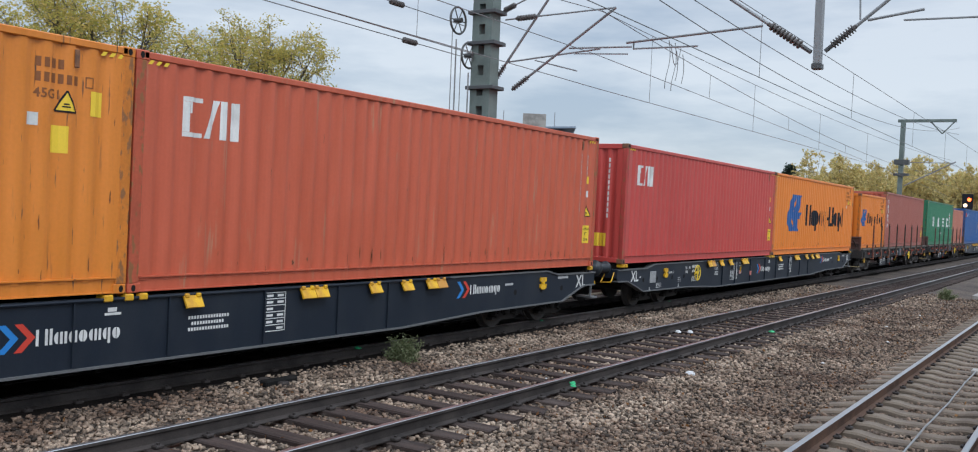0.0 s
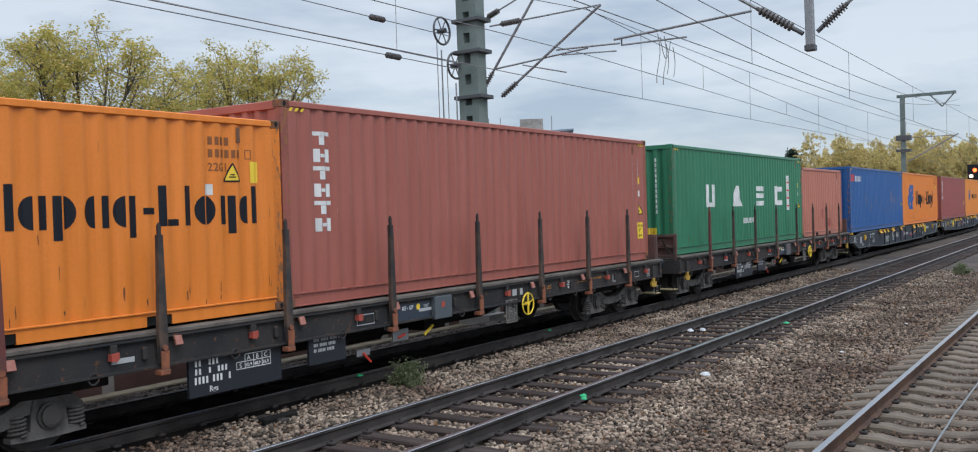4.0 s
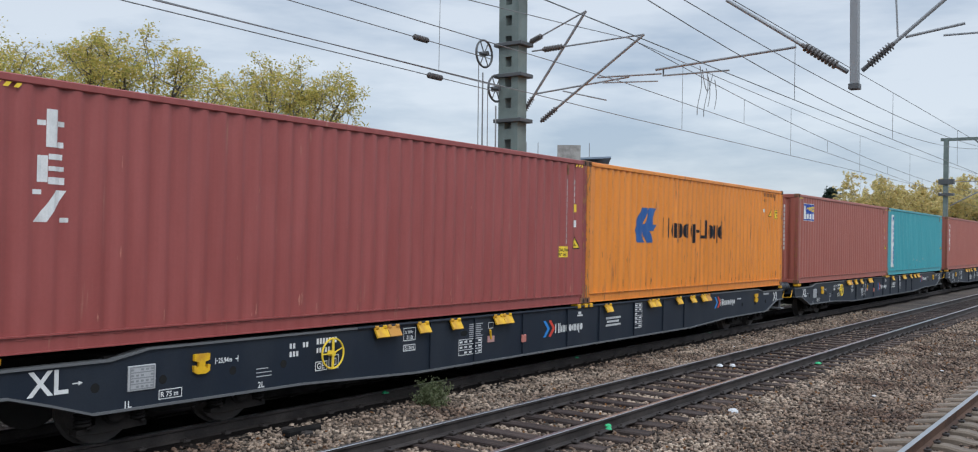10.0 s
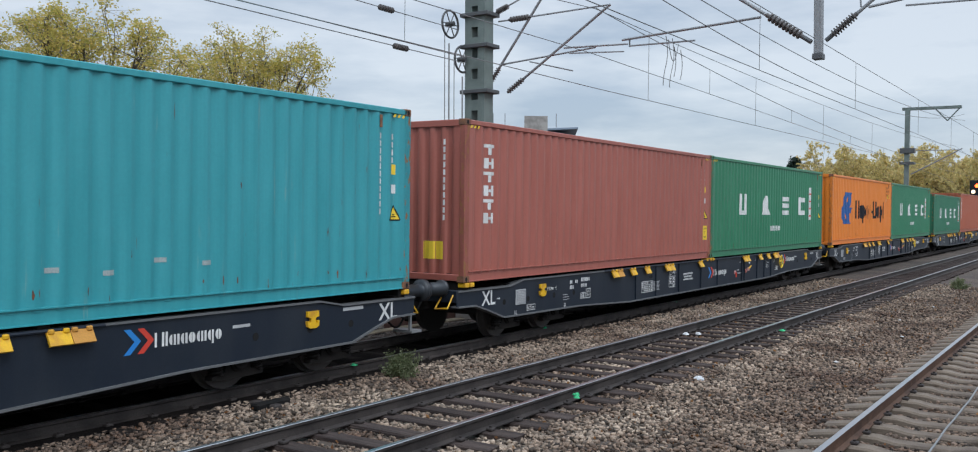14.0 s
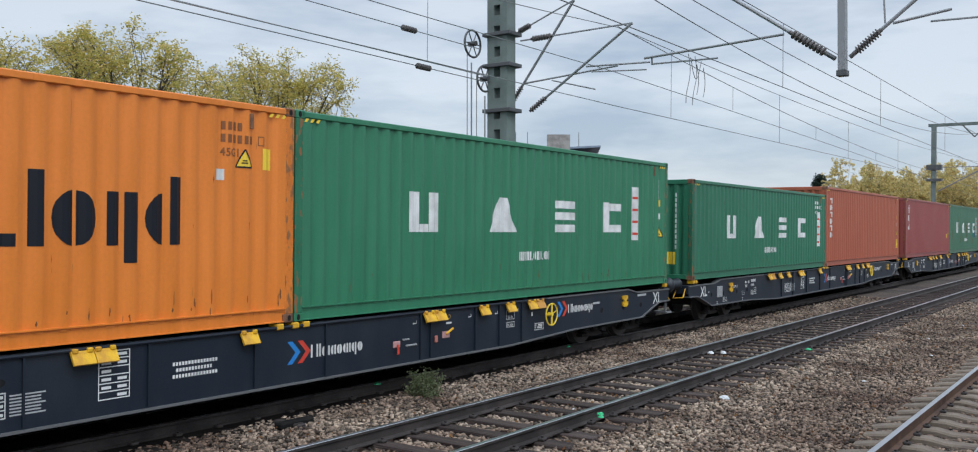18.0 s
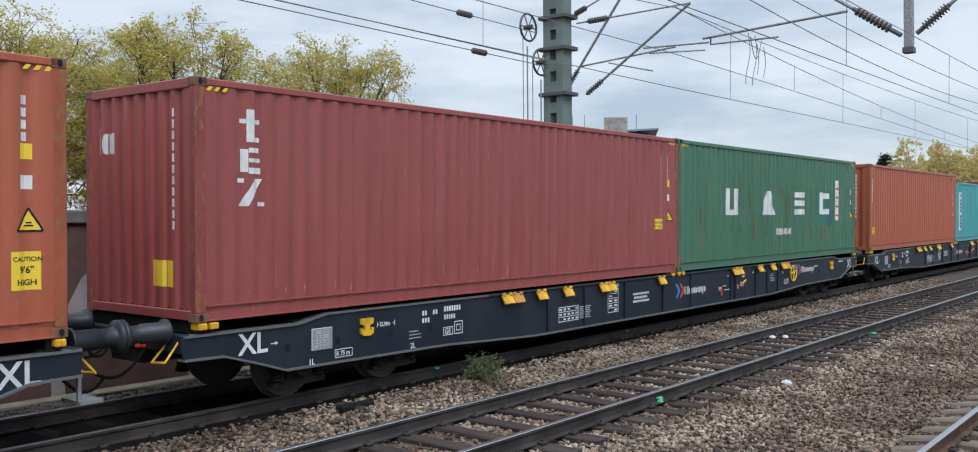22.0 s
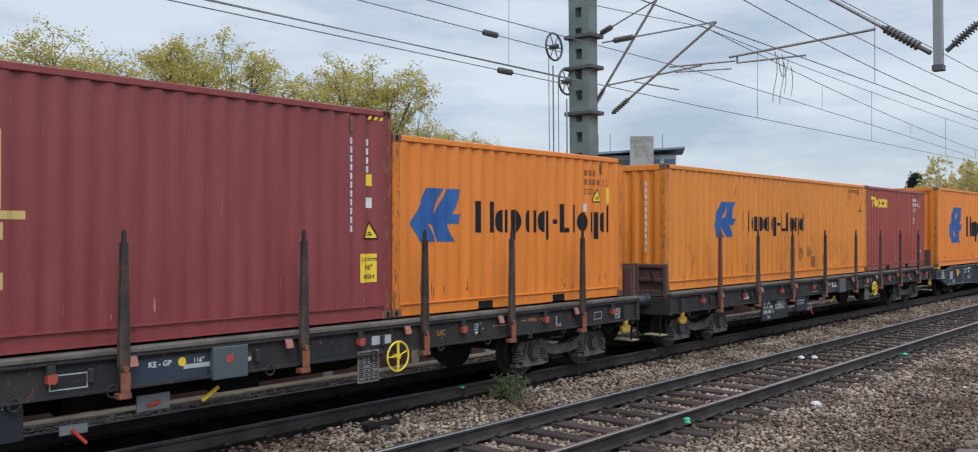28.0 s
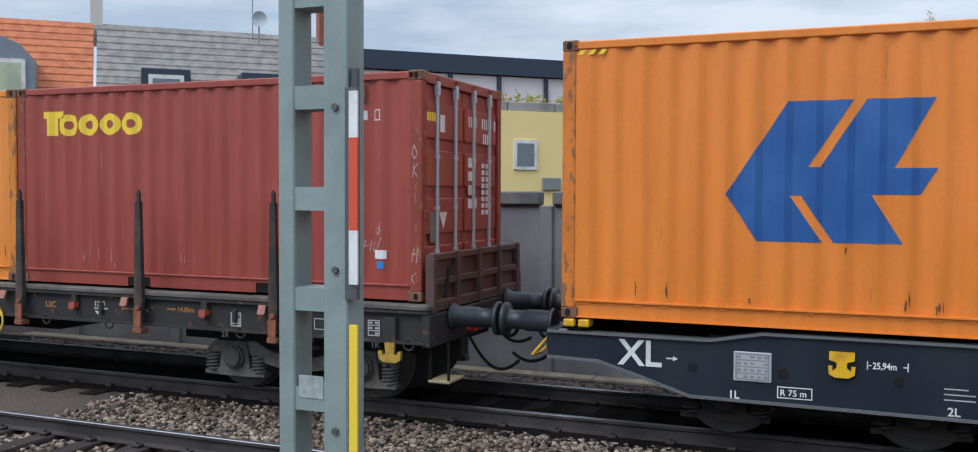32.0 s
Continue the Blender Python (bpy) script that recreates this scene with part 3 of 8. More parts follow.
def container(length, height, colour, label, group, door_marks=True):
    """A shipping container from y = 0 (front wall) to y = length (doors), standing on z = 0."""
    mat = COLOURS[colour]
    t = thing("shipping_container", label, "container", group)
    L, H, W = length, height, FACE
    key = (round(L, 2), round(H, 2))

    def put(name, build, m=mat, lab="", mp=None):
        return link_mesh(name, cached((name, *key), build, m), None, t, lab, mp)

    pts = corrugation(L)
    put("side_panel", lambda: wall_bm(pts, 0.15, H - 0.09, lambda y, d, z: (W - 0.014 - d, y, z)))
    put("side_panel_far", lambda: wall_bm(pts, 0.15, H - 0.09, lambda y, d, z: (-W + 0.014 + d, y, z))).name = "side_panel"
    ends = end_corrugation(2 * W)
    put("front_wall", lambda: wall_bm(ends, 0.12, H - 0.12, lambda y, d, z: (y - W, 0.02 + d, z)))

    def roof():
        bm = bmesh.new()
        add_box(bm, -W + 0.05, W - 0.05, 0.04, L - 0.04, H - 0.06, H - 0.022)
        n = int(L / 0.42)
        for i in range(n):
            y = (i + 0.5) * L / n
            add_box(bm, -W + 0.16, W - 0.16, y - 0.09, y + 0.09, H - 0.022, H - 0.004)
        return bm
    put("roof", roof)
    put("floor", lambda: box(-W + 0.03, W - 0.03, 0.05, L - 0.05, 0.04, 0.15), UNDER)
    for s, nm in ((1, ""), (-1, "_b")):
        put("top_rail" + nm, lambda: box(s * W - 0.06 if s > 0 else -W, W if s > 0 else -W + 0.06, 0.1, L - 0.1, H - 0.10, H - 0.012, bevel=0.012)).name = "top_rail"

        def bottom():
            bm = bmesh.new()
            xa, xb = (W - 0.05, W - 0.004) if s > 0 else (-W + 0.05, -W + 0.004)
            if L < 7:
                pts2 = [(0.15, 0.012)]
                for c in (L / 2 - 0.98, L / 2 + 0.98):
                    pts2 += [(c - 0.18, 0.012), (c - 0.18, 0.132), (c + 0.18, 0.132), (c + 0.18, 0.012)]
                pts2 += [(L - 0.15, 0.012), (L - 0.15, 0.165), (0.15, 0.165)]
                add_poly_prism(bm, pts2, "x", min(xa, xb - 0.014 * s), max(xa, xb - 0.014 * s))
                add_box(bm, min(xb - 0.03 * s, xb + 0.010 * s), max(xb - 0.03 * s, xb + 0.010 * s), 0.15, L - 0.15, 0.166, 0.190, bevel=0.006)
            else:
                xc = xb - 0.022 * s
                add_poly_prism(bm, [(xa - 0.03 * s, 0.012), (xb, 0.012), (xb, 0.026), (xc, 0.03), (xc, 0.176), (xb + 0.010 * s, 0.184), (xb + 0.010 * s, 0.200), (xa - 0.03 * s, 0.200)], "y", 0.15, L - 0.15)
            return bm
        put("bottom_rail" + nm, bottom).name = "bottom_rail"
        if L < 7:
            # A black block paints the dark inside of each fork pocket.
            for k, c in enumerate((L / 2 - 0.98, L / 2 + 0.98)):
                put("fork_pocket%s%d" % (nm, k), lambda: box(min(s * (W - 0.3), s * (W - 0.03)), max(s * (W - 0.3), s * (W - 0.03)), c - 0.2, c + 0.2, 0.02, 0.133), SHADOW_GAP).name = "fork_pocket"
        for e, nm2 in ((0, "f"), (1, "d")):
            y0, y1 = (0.0, 0.15) if e == 0 else (L - 0.15, L)
            xa, xb = (W - 0.12, W - 0.002) if s > 0 else (-W + 0.002, -W + 0.12)
            put("corner_post" + nm + nm2, lambda: box(xa, xb, y0 + 0.003, y1 - 0.003, 0.11, H - 0.11, bevel=0.012), post_paint(colour)).name = "corner_post"
            for z0, z1, nm3 in ((0.0, 0.118, "l"), (H - 0.118, H, "h")):
                def cast():
                    bm = box(s * W - 0.162 if s > 0 else -W, W if s > 0 else -W + 0.162, y0 - (0.0 if e == 0 else 0.028), y1 + (0.028 if e == 0 else 0.0), z0, z1, bevel=0.012)
                    cx = W + 0.0015 if s > 0 else -W - 0.0015
                    return bm
                put("corner_casting" + nm + nm2 + nm3, cast, CASTING if (hash_of(colour) % 3 or L < 7) else mat).name = "corner_casting"
                if s > 0:
                    # No real opening: a black disc paints the shade in the hole.
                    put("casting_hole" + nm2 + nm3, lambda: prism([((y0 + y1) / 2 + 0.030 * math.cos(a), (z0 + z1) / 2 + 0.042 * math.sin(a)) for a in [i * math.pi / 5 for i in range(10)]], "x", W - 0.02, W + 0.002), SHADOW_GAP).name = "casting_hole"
    for z0, z1, nm in ((0.02, 0.14, "sill"), (H - 0.13, H - 0.01, "header")):
        put("front_" + nm, lambda: box(-W + 0.12, W - 0.12, 0.004, 0.07, z0, z1, bevel=0.01))
        put("door_" + nm, lambda: box(-W + 0.12, W - 0.12, L - 0.07, L - 0.004, z0, z1, bevel=0.01))
    for s, nm in ((1, ""), (-1, "_b")):
        def leaf():
            bm = bmesh.new()
            xa, xb = (0.008, W - 0.125) if s > 0 else (-W + 0.125, -0.008)
            add_box(bm, xa, xb, L - 0.085, L - 0.05, 0.15, H - 0.14)
            return bm
        d = put("door" + nm, leaf)
        d.name = "door"
        for k in range(4):
            def hinge():
                z = 0.35 + k * (H - 0.72) / 3
                return box(min(s * (W - 0.15), s * (W - 0.06)), max(s * (W - 0.15), s * (W - 0.06)), L - 0.03, L + 0.008, z - 0.055, z + 0.055, bevel=0.01)
            put("hinge%s%d" % (nm, k), hinge, post_paint(colour)).name = "hinge"
        for i in range(4):
            def panel():
                xa, xb = (0.008, W - 0.125) if s > 0 else (-W + 0.125, -0.008)
                z = 0.20 + i * (H - 0.40) / 4
                return box(xa + 0.03, xb - 0.03, L - 0.06, L - 0.022, z, z + (H - 0.40) / 4 - 0.13, bevel=0.014)
            leaf_panel = put("door_panel%s%d" % (nm, i), panel)
            leaf_panel.parent = d
            leaf_panel.name = "door_panel"
        for i, fx in enumerate((0.28, 0.80)):
            def rod():
                bm = tube((s * fx, L - 0.010, 0.05), (s * fx, L - 0.010, H - 0.05), 0.022, seg=10)
                for z in (0.55, 1.05, H - 0.95):
                    add_box(bm, s * fx - 0.045, s * fx + 0.045, L - 0.03, L + 0.006, z - 0.02, z + 0.02)
                for z in (0.09, H - 0.24):
                    add_box(bm, s * fx - 0.035, s * fx + 0.035, L - 0.03, L + 0.016, z, z + 0.15)
                return bm

            def cam():
                bm = bmesh.new()
                for z in (0.05, H - 0.085):
                    add_box(bm, s * fx - 0.03, s * fx + 0.03, L - 0.012, L + 0.022, z, z + 0.05)
                return bm

            def lever():
                toward = 1 if i else -1
                bm = tube((s * fx, L + 0.018, 0.50), (s * (fx + toward * 0.20), L + 0.024, 0.46), 0.014, seg=6)
                add_box(bm, s * fx - 0.04, s * fx + 0.04, L - 0.005, L + 0.03, 0.47, 0.53)
                return bm
            put("door_lever%s%d" % (nm, i), lever, LOCKROD, "galvanised door lever").name = "door_lever"
            put("locking_cam%s%d" % (nm, i), cam, CASTING).name = "locking_cam"
            put("lock_rod%s%d" % (nm, i), rod, LOCKROD, "galvanised locking rod").name = "lock_rod"
    # hook plate at the top of the near side
    put("stacking_plate", lambda: box(W - 0.016, W + 0.002, L - 0.78, L - 0.72, H - 0.34, H - 0.14, bevel=0.006), CASTING)
    return t


def hash_of(s):
    return sum(ord(c) * (i + 3) for i, c in enumerate(s))


def mark(t, name, polys, mat, length, flat=False, face="side", label="", key=None):
    """A painted mark that follows the corrugated wall. polys: outlines in metres along the side and up."""
    k = (key, length, flat, face, mat.name) if key else None
    if k and k in MESHES:
        return link_mesh(name, MESHES[k], None, t, label)
    bm = bmesh.new()
    for poly in polys:
        vs = [bm.verts.new((0, u, v)) for u, v in poly]
        bm.faces.new(vs)
    bmesh.ops.remove_doubles(bm, verts=bm.verts[:], dist=0.00002)
    bm.normal_update()
    wide = length if face == "side" else 2 * FACE
    pts = corrugation(wide) if face == "side" else end_corrugation(wide)
    if not flat:
        ys = [v.co.y for v in bm.verts]
        lo, hi = min(ys), max(ys)
        bmesh.ops.triangulate(bm, faces=bm.faces[:])
        for y, _ in pts:
            if lo < y < hi:
                bmesh.ops.bisect_plane(bm, geom=bm.verts[:] + bm.edges[:] + bm.faces[:], plane_co=(0, y, 0), plane_no=(0, 1, 0))
    for v in bm.verts:
        d = 0.0 if flat else depth_at(pts, v.co.y)
        if face == "side":
            v.co.x = FACE - 0.014 - d + 0.004
        else:
            y, z = v.co.y, v.co.z
            v.co = Vector((y - FACE, 0.02 + d - 0.004, z))
    bmesh.ops.recalc_face_normals(bm, faces=bm.faces[:])
    me = bpy.data.meshes.new(name)
    bm.to_mesh(me)
    bm.free()
    me.materials.append(mat)
    if k:
        MESHES[k] = me
    return link_mesh(name, me, None, t, label)


def rect(x, y, w, h):
    return [(x, y), (x + w, y), (x + w, y + h), (x, y + h)]


def frame_shape(x, y, w, h, t):
    """A plain rectangular ring, in four bars."""
    return [rect(x, y, w, t), rect(x, y + h - t, w, t), rect(x, y + t, t, h - 2 * t), rect(x + w - t, y + t, t, h - 2 * t)]


# plain shapes in the rhythm of a word: t tall bar, x low bar, q hanging bar, ( and ) solid half rounds, L foot bar, - dash
STEMS = {"N": (("t", 0.0), ("t", 0.56)), "c": (("(", 0.0), ("x", 0.37)), "o": (("(", 0.0), (")", 0.30)), "q": (("q", 0.0), (")", 0.23)), "j": (("(", 0.0), ("q", 0.35)), "b": (("(", 0.0), ("t", 0.35)),
         "L": (("t", 0.0), ("L", 0.19)), "l": (("t", 0.0),), "v": (("x", 0.02), ("q", 0.27)), "-": (("-", 0.0),), ".": ((".", 0.0),), "i": (("x", 0.0),), "w": (("x", 0.0), ("x", 0.24), ("x", 0.48))}
ADVANCE = {"N": 0.84, "c": 0.65, "o": 0.66, "q": 0.64, "j": 0.66, "b": 0.66, "L": 0.64, "l": 0.28, "v": 0.56, "-": 0.40, ".": 0.3, "i": 0.28, "w": 0.74, " ": 0.4}


def word_shapes(x, y, size, pattern, gap=0.0):
    """Plain bars and half rounds in the rhythm of a word; size: height of a tall bar. Returns outlines and the width."""
    out, u, s = [], x, size
    t = 0.175 * s
    for c in pattern:
        for kind, dx in STEMS.get(c, ()):
            a = u + dx * s
            h, r = 0.75 * s, 0.25 * s
            if kind in "()":
                arc = [(r * math.sin(k * math.pi / 10), h / 2 - h / 2 * math.cos(k * math.pi / 10)) for k in range(11)]
                out.append([(a + (r - q if kind == "(" else q), y + v) for q, v in arc])
                continue
            out.append({"t": rect(a, y, t, s), "x": rect(a, y, t, h), "q": rect(a, y - 0.25 * s, t, h + 0.25 * s), "L": rect(a, y, 0.30 * s, t * 0.95),
                        "-": rect(a, y + 0.30 * s, 0.31 * s, t * 0.9), ".": rect(a, y, t, t)}[kind])
        u += ADVANCE[c] * s + gap * s
    return out, u - x - 0.12 * s


def fit_word(x, y, w, size, pattern, gap=0.0):
    """word_shapes stretched to the width w."""
    polys, have = word_shapes(0, 0, size, pattern, gap)
    return [[(x + u * w / have, y + v) for u, v in p] for p in polys]


def arrow_mark(x, y, s):
    """The blue double arrow, s high."""
    k = s / 218
    a = [(0, 74), (94, 218), (189, 218), (124, 116), (142, 116), (207, 218), (302, 218), (247, 114), (306, 114), (283, 74), (215, 74), (260, 0), (162, 0), (114, 72), (97, 72), (146, 0), (49, 0)]
    return [[(x + u * k, y + v * k) for u, v in a]]


def stroke(pts, w):
    """Short four-sided strips along a line of points."""
    out = []
    for (a, c), (b, d) in zip(pts, pts[1:]):
        k = w / 2 / max(math.hypot(b - a, d - c), 1e-6)
        dx, dy = -(d - c) * k, (b - a) * k
        out.append([(a + dx, c + dy), (a - dx, c - dy), (b - dx, d - dy), (b + dx, d + dy)])
    return out


def rust_runs(t, L, colour, seed):
    """Small upright rust marks and scuffs that sit on the wall, most of them low down."""
    rng = random.Random(seed)
    pale = colour in ("blue", "oxide", "brown", "maroon", "wine_red", "red", "rust_orange")
    light = surface("scuff_" + ("orange" if colour == "blue" else "pale"), (0.40, 0.25, 0.17) if colour == "blue" else (0.42, 0.17, 0.13), 0.8, grain=0.3, grain_scale=30)
    mat = light if pale else surface("rust_run", (0.20, 0.065, 0.022), 0.85, col2=(0.11, 0.04, 0.02), scale=9, grain=0.3, grain_scale=40)
    n = {"blue": 26, "amber": 60, "old_orange": 46, "orange": 40, "old_green": 70, "faded_red": 40, "red": 34, "wine_red": 20, "oxide": 34, "brown": 60, "rust_orange": 26, "salmon": 24, "maroon": 22, "teal": 30, "light_teal": 44}.get(colour, 14)
    pts = corrugation(L)
    bm = bmesh.new()
    for i in range(n if L > 7 else n // 2):
        y = rng.uniform(0.3, L - 0.3)
        y = round(y / PITCH) * PITCH + (L / 2) % PITCH + rng.uniform(-0.05, 0.05)
        if colour == "blue":
            z, h, w = rng.uniform(0.7, 1.3), rng.uniform(0.12, 0.75), rng.uniform(0.012, 0.035)
        elif colour == "old_green":
            z, h, w = rng.uniform(0.3, 1.7), rng.uniform(0.2, 0.9), rng.uniform(0.008, 0.026)
        elif colour == "brown" and rng.random() < 0.6:
            z, h, w = rng.uniform(0.25, 1.3), rng.uniform(0.02, 0.14), rng.uniform(0.008, 0.026)
        elif rng.random() < 0.7:
            z, h, w = rng.uniform(0.18, 0.34), rng.uniform(0.05, 0.22), rng.uniform(0.006, 0.022)
        else:
            z, h, w = rng.uniform(0.4, 2.0), rng.uniform(0.05, 0.22), rng.uniform(0.004, 0.014)
        if not 0.2 < y < L - 0.2:
            continue
        ring = []
        for k in range(10):
            a = 2 * math.pi * k / 10
            yy, zz = y + w * math.cos(a) * rng.uniform(0.15, 1.0), z + h * (0.5 + 0.5 * math.sin(a)) * rng.uniform(0.85, 1)
            ring.append(bm.verts.new((FACE - 0.014 - depth_at(pts, yy) + 0.0035, yy, zz)))
        bm.faces.new(ring)
    bmesh.ops.recalc_face_normals(bm, faces=bm.faces[:])
    tagged(part("rust_wear", bm, mat, t, "pale scuffs" if pale else "rust marks"), kind="stuff")


def code_bars(x, y, n, w, h, gap):
    """Bars for a row of small characters."""
    return [rect(x + i * (w + gap), y, w, h) for i in range(n)]


def column_bars(x, ytop, n, w, h, gap):
    return [rect(x, ytop - (i + 1) * h - i * gap, w, h) for i in range(n)]


def side_words(t, words, x, y, size, mat, length, label=""):
    """Readable words painted on the near side."""
    verts, faces = text_shape(words, size)
    return tagged(mark(t, "lettering", [[(x + verts[i][0], y + verts[i][1]) for i in f] for f in faces], mat, length, label=label, key=("w", words, round(x, 2), round(y, 2), size)), kind="stuff")


def standard_marks(t, L, H, mat, upright=True, caution=True, plates=True, front_sign=True, sign=None):
    """Number column, size code, yellow notices near the door end; number on the front wall."""
    k = round(H, 1)

    def strip(polys, key, face="side"):
        tagged(mark(t, "number_strip", polys, mat, L, face=face, key=key), kind="stuff")
    if L > 7 and upright:
        strip(column_bars(L - 0.76, H - 0.42, 11, 0.06, 0.088, 0.030), ("nb", k))
        strip(column_bars(L - 0.47, H - 0.42, 4, 0.06, 0.09, 0.033), ("nc", k))
    else:
        strip(code_bars(L - 1.22, H - 0.38, 4, 0.060, 0.105, 0.030) + code_bars(L - 1.22, H - 0.54, 6, 0.060, 0.105, 0.030) + frame_shape(L - 0.62, H - 0.55, 0.085, 0.125, 0.012), ("nd", k, L > 7))
        side_words(t, "22G1" if L < 7 else "42G1" if H < 2.7 else "45G1", L - 1.23, H - 0.71, 0.145, mat, L)
    if plates:
        mark(t, "notice", [rect(L - 0.48, H - 1.06, 0.13, 0.16)] if upright else [rect(L - 0.56, H - 0.86, 0.16, 0.28)], YELLOW_SIGN, L, key=("ny", k, upright))
        mark(t, "notice", [rect(L - 0.48, H - 1.36, 0.13, 0.14)] if upright else [rect(L - 1.30, H - 1.02, 0.13, 0.14)], WHITE, L, key=("nw", k, upright))
        z = 1.78 if upright else 0.84
        x = L - 0.52 if upright else L - 0.98
        mark(t, "warning_triangle", [[(x, H - z), (x + 0.26, H - z), (x + 0.13, H - z + 0.23)]], YELLOW_SIGN, L, key=("wt", k, upright))
        zz = H - z + 0.045
        rim = stroke([(x, H - z), (x + 0.26, H - z), (x + 0.13, H - z + 0.23), (x, H - z)], 0.020)
        mark(t, "triangle_rim", rim, BLACK, L, key=("wv", k, upright)).location.x = 0.003
        mark(t, "triangle_print", [rect(x + 0.085, zz, 0.09, 0.016), rect(x + 0.10, zz + 0.03, 0.06, 0.016)], BLACK, L, key=("wu", k, upright)).location.x = 0.003
    if caution:
        mark(t, "caution_sign", [rect(L - 0.58, 0.52, 0.30, 0.39)], YELLOW_SIGN, L, key=("cs", k))
        for words, dx, z, size in (("CAUTION", 0.015, 0.81, 0.066), ("9'6\"", 0.085, 0.69, 0.10), ("HIGH", 0.055, 0.57, 0.085)):
            side_words(t, words, L - 0.58 + dx, z, size, BLACK, L).location.x = 0.003
    if sign:
        mark(t, "caution_sign", [rect(*sign, 0.40, 0.215)], YELLOW_SIGN, L, key=("cw", k, sign))
        for words, dx, dz, size in (("CAUTION", 0.04, 0.115, 0.082), ("9'6\" HIGH", 0.04, 0.03, 0.070)):
            side_words(t, words, sign[0] + dx, sign[1] + dz, size, BLACK, L).location.x = 0.003
    for x0 in (0.16, L - 0.46) if L > 7 else ():
        for i in range(3):
            mark(t, "hazard_stripe", [[(x0 + i * 0.11, H - 0.155), (x0 + i * 0.11 + 0.055, H - 0.155), (x0 + i * 0.11 + 0.095, H - 0.105), (x0 + i * 0.11 + 0.04, H - 0.105)]], YELLOW_SIGN, L, flat=True, key=("hz", x0 < 1, i, k))
    strip(column_bars(1.95, H - 0.35, 11, 0.045, 0.10, 0.035), ("fnb", k), "front")
    if mat is BROWN_PRINT:
        mark(t, "warning_triangle", [[(1.40, H - 0.92), (1.62, H - 0.92), (1.51, H - 0.70)]], YELLOW_SIGN, L, face="front", key=("fct", k))
    elif front_sign:
        mark(t, "caution_sign", [rect(1.50, 0.40, 0.46, 0.32)], YELLOW_SIGN, L, face="front", key=("fcs", k))


RHYTHM = "Ncqcj-Llovb"


def name_bars(t, polys, mat, L, key):
    """Each plain bar of a painted name as a part of its own."""
    for n, poly in enumerate(polys):
        mark(t, "name_bar", [poly], mat, L, key=(*key, n))


def arrows_large(t, L, H):
    mark(t, "arrow_mark", arrow_mark(1.68, H - 2.045, 1.35), BLUE_MARK, L, label="blue double arrow mark", key=("am", 1, H))
    name_bars(t, fit_word(4.27, H - 1.825, 6.12, 0.81, RHYTHM), BLACK, L, ("aw", 1, H))
    standard_marks(t, L, H, BROWN_PRINT, upright=False, caution=False)


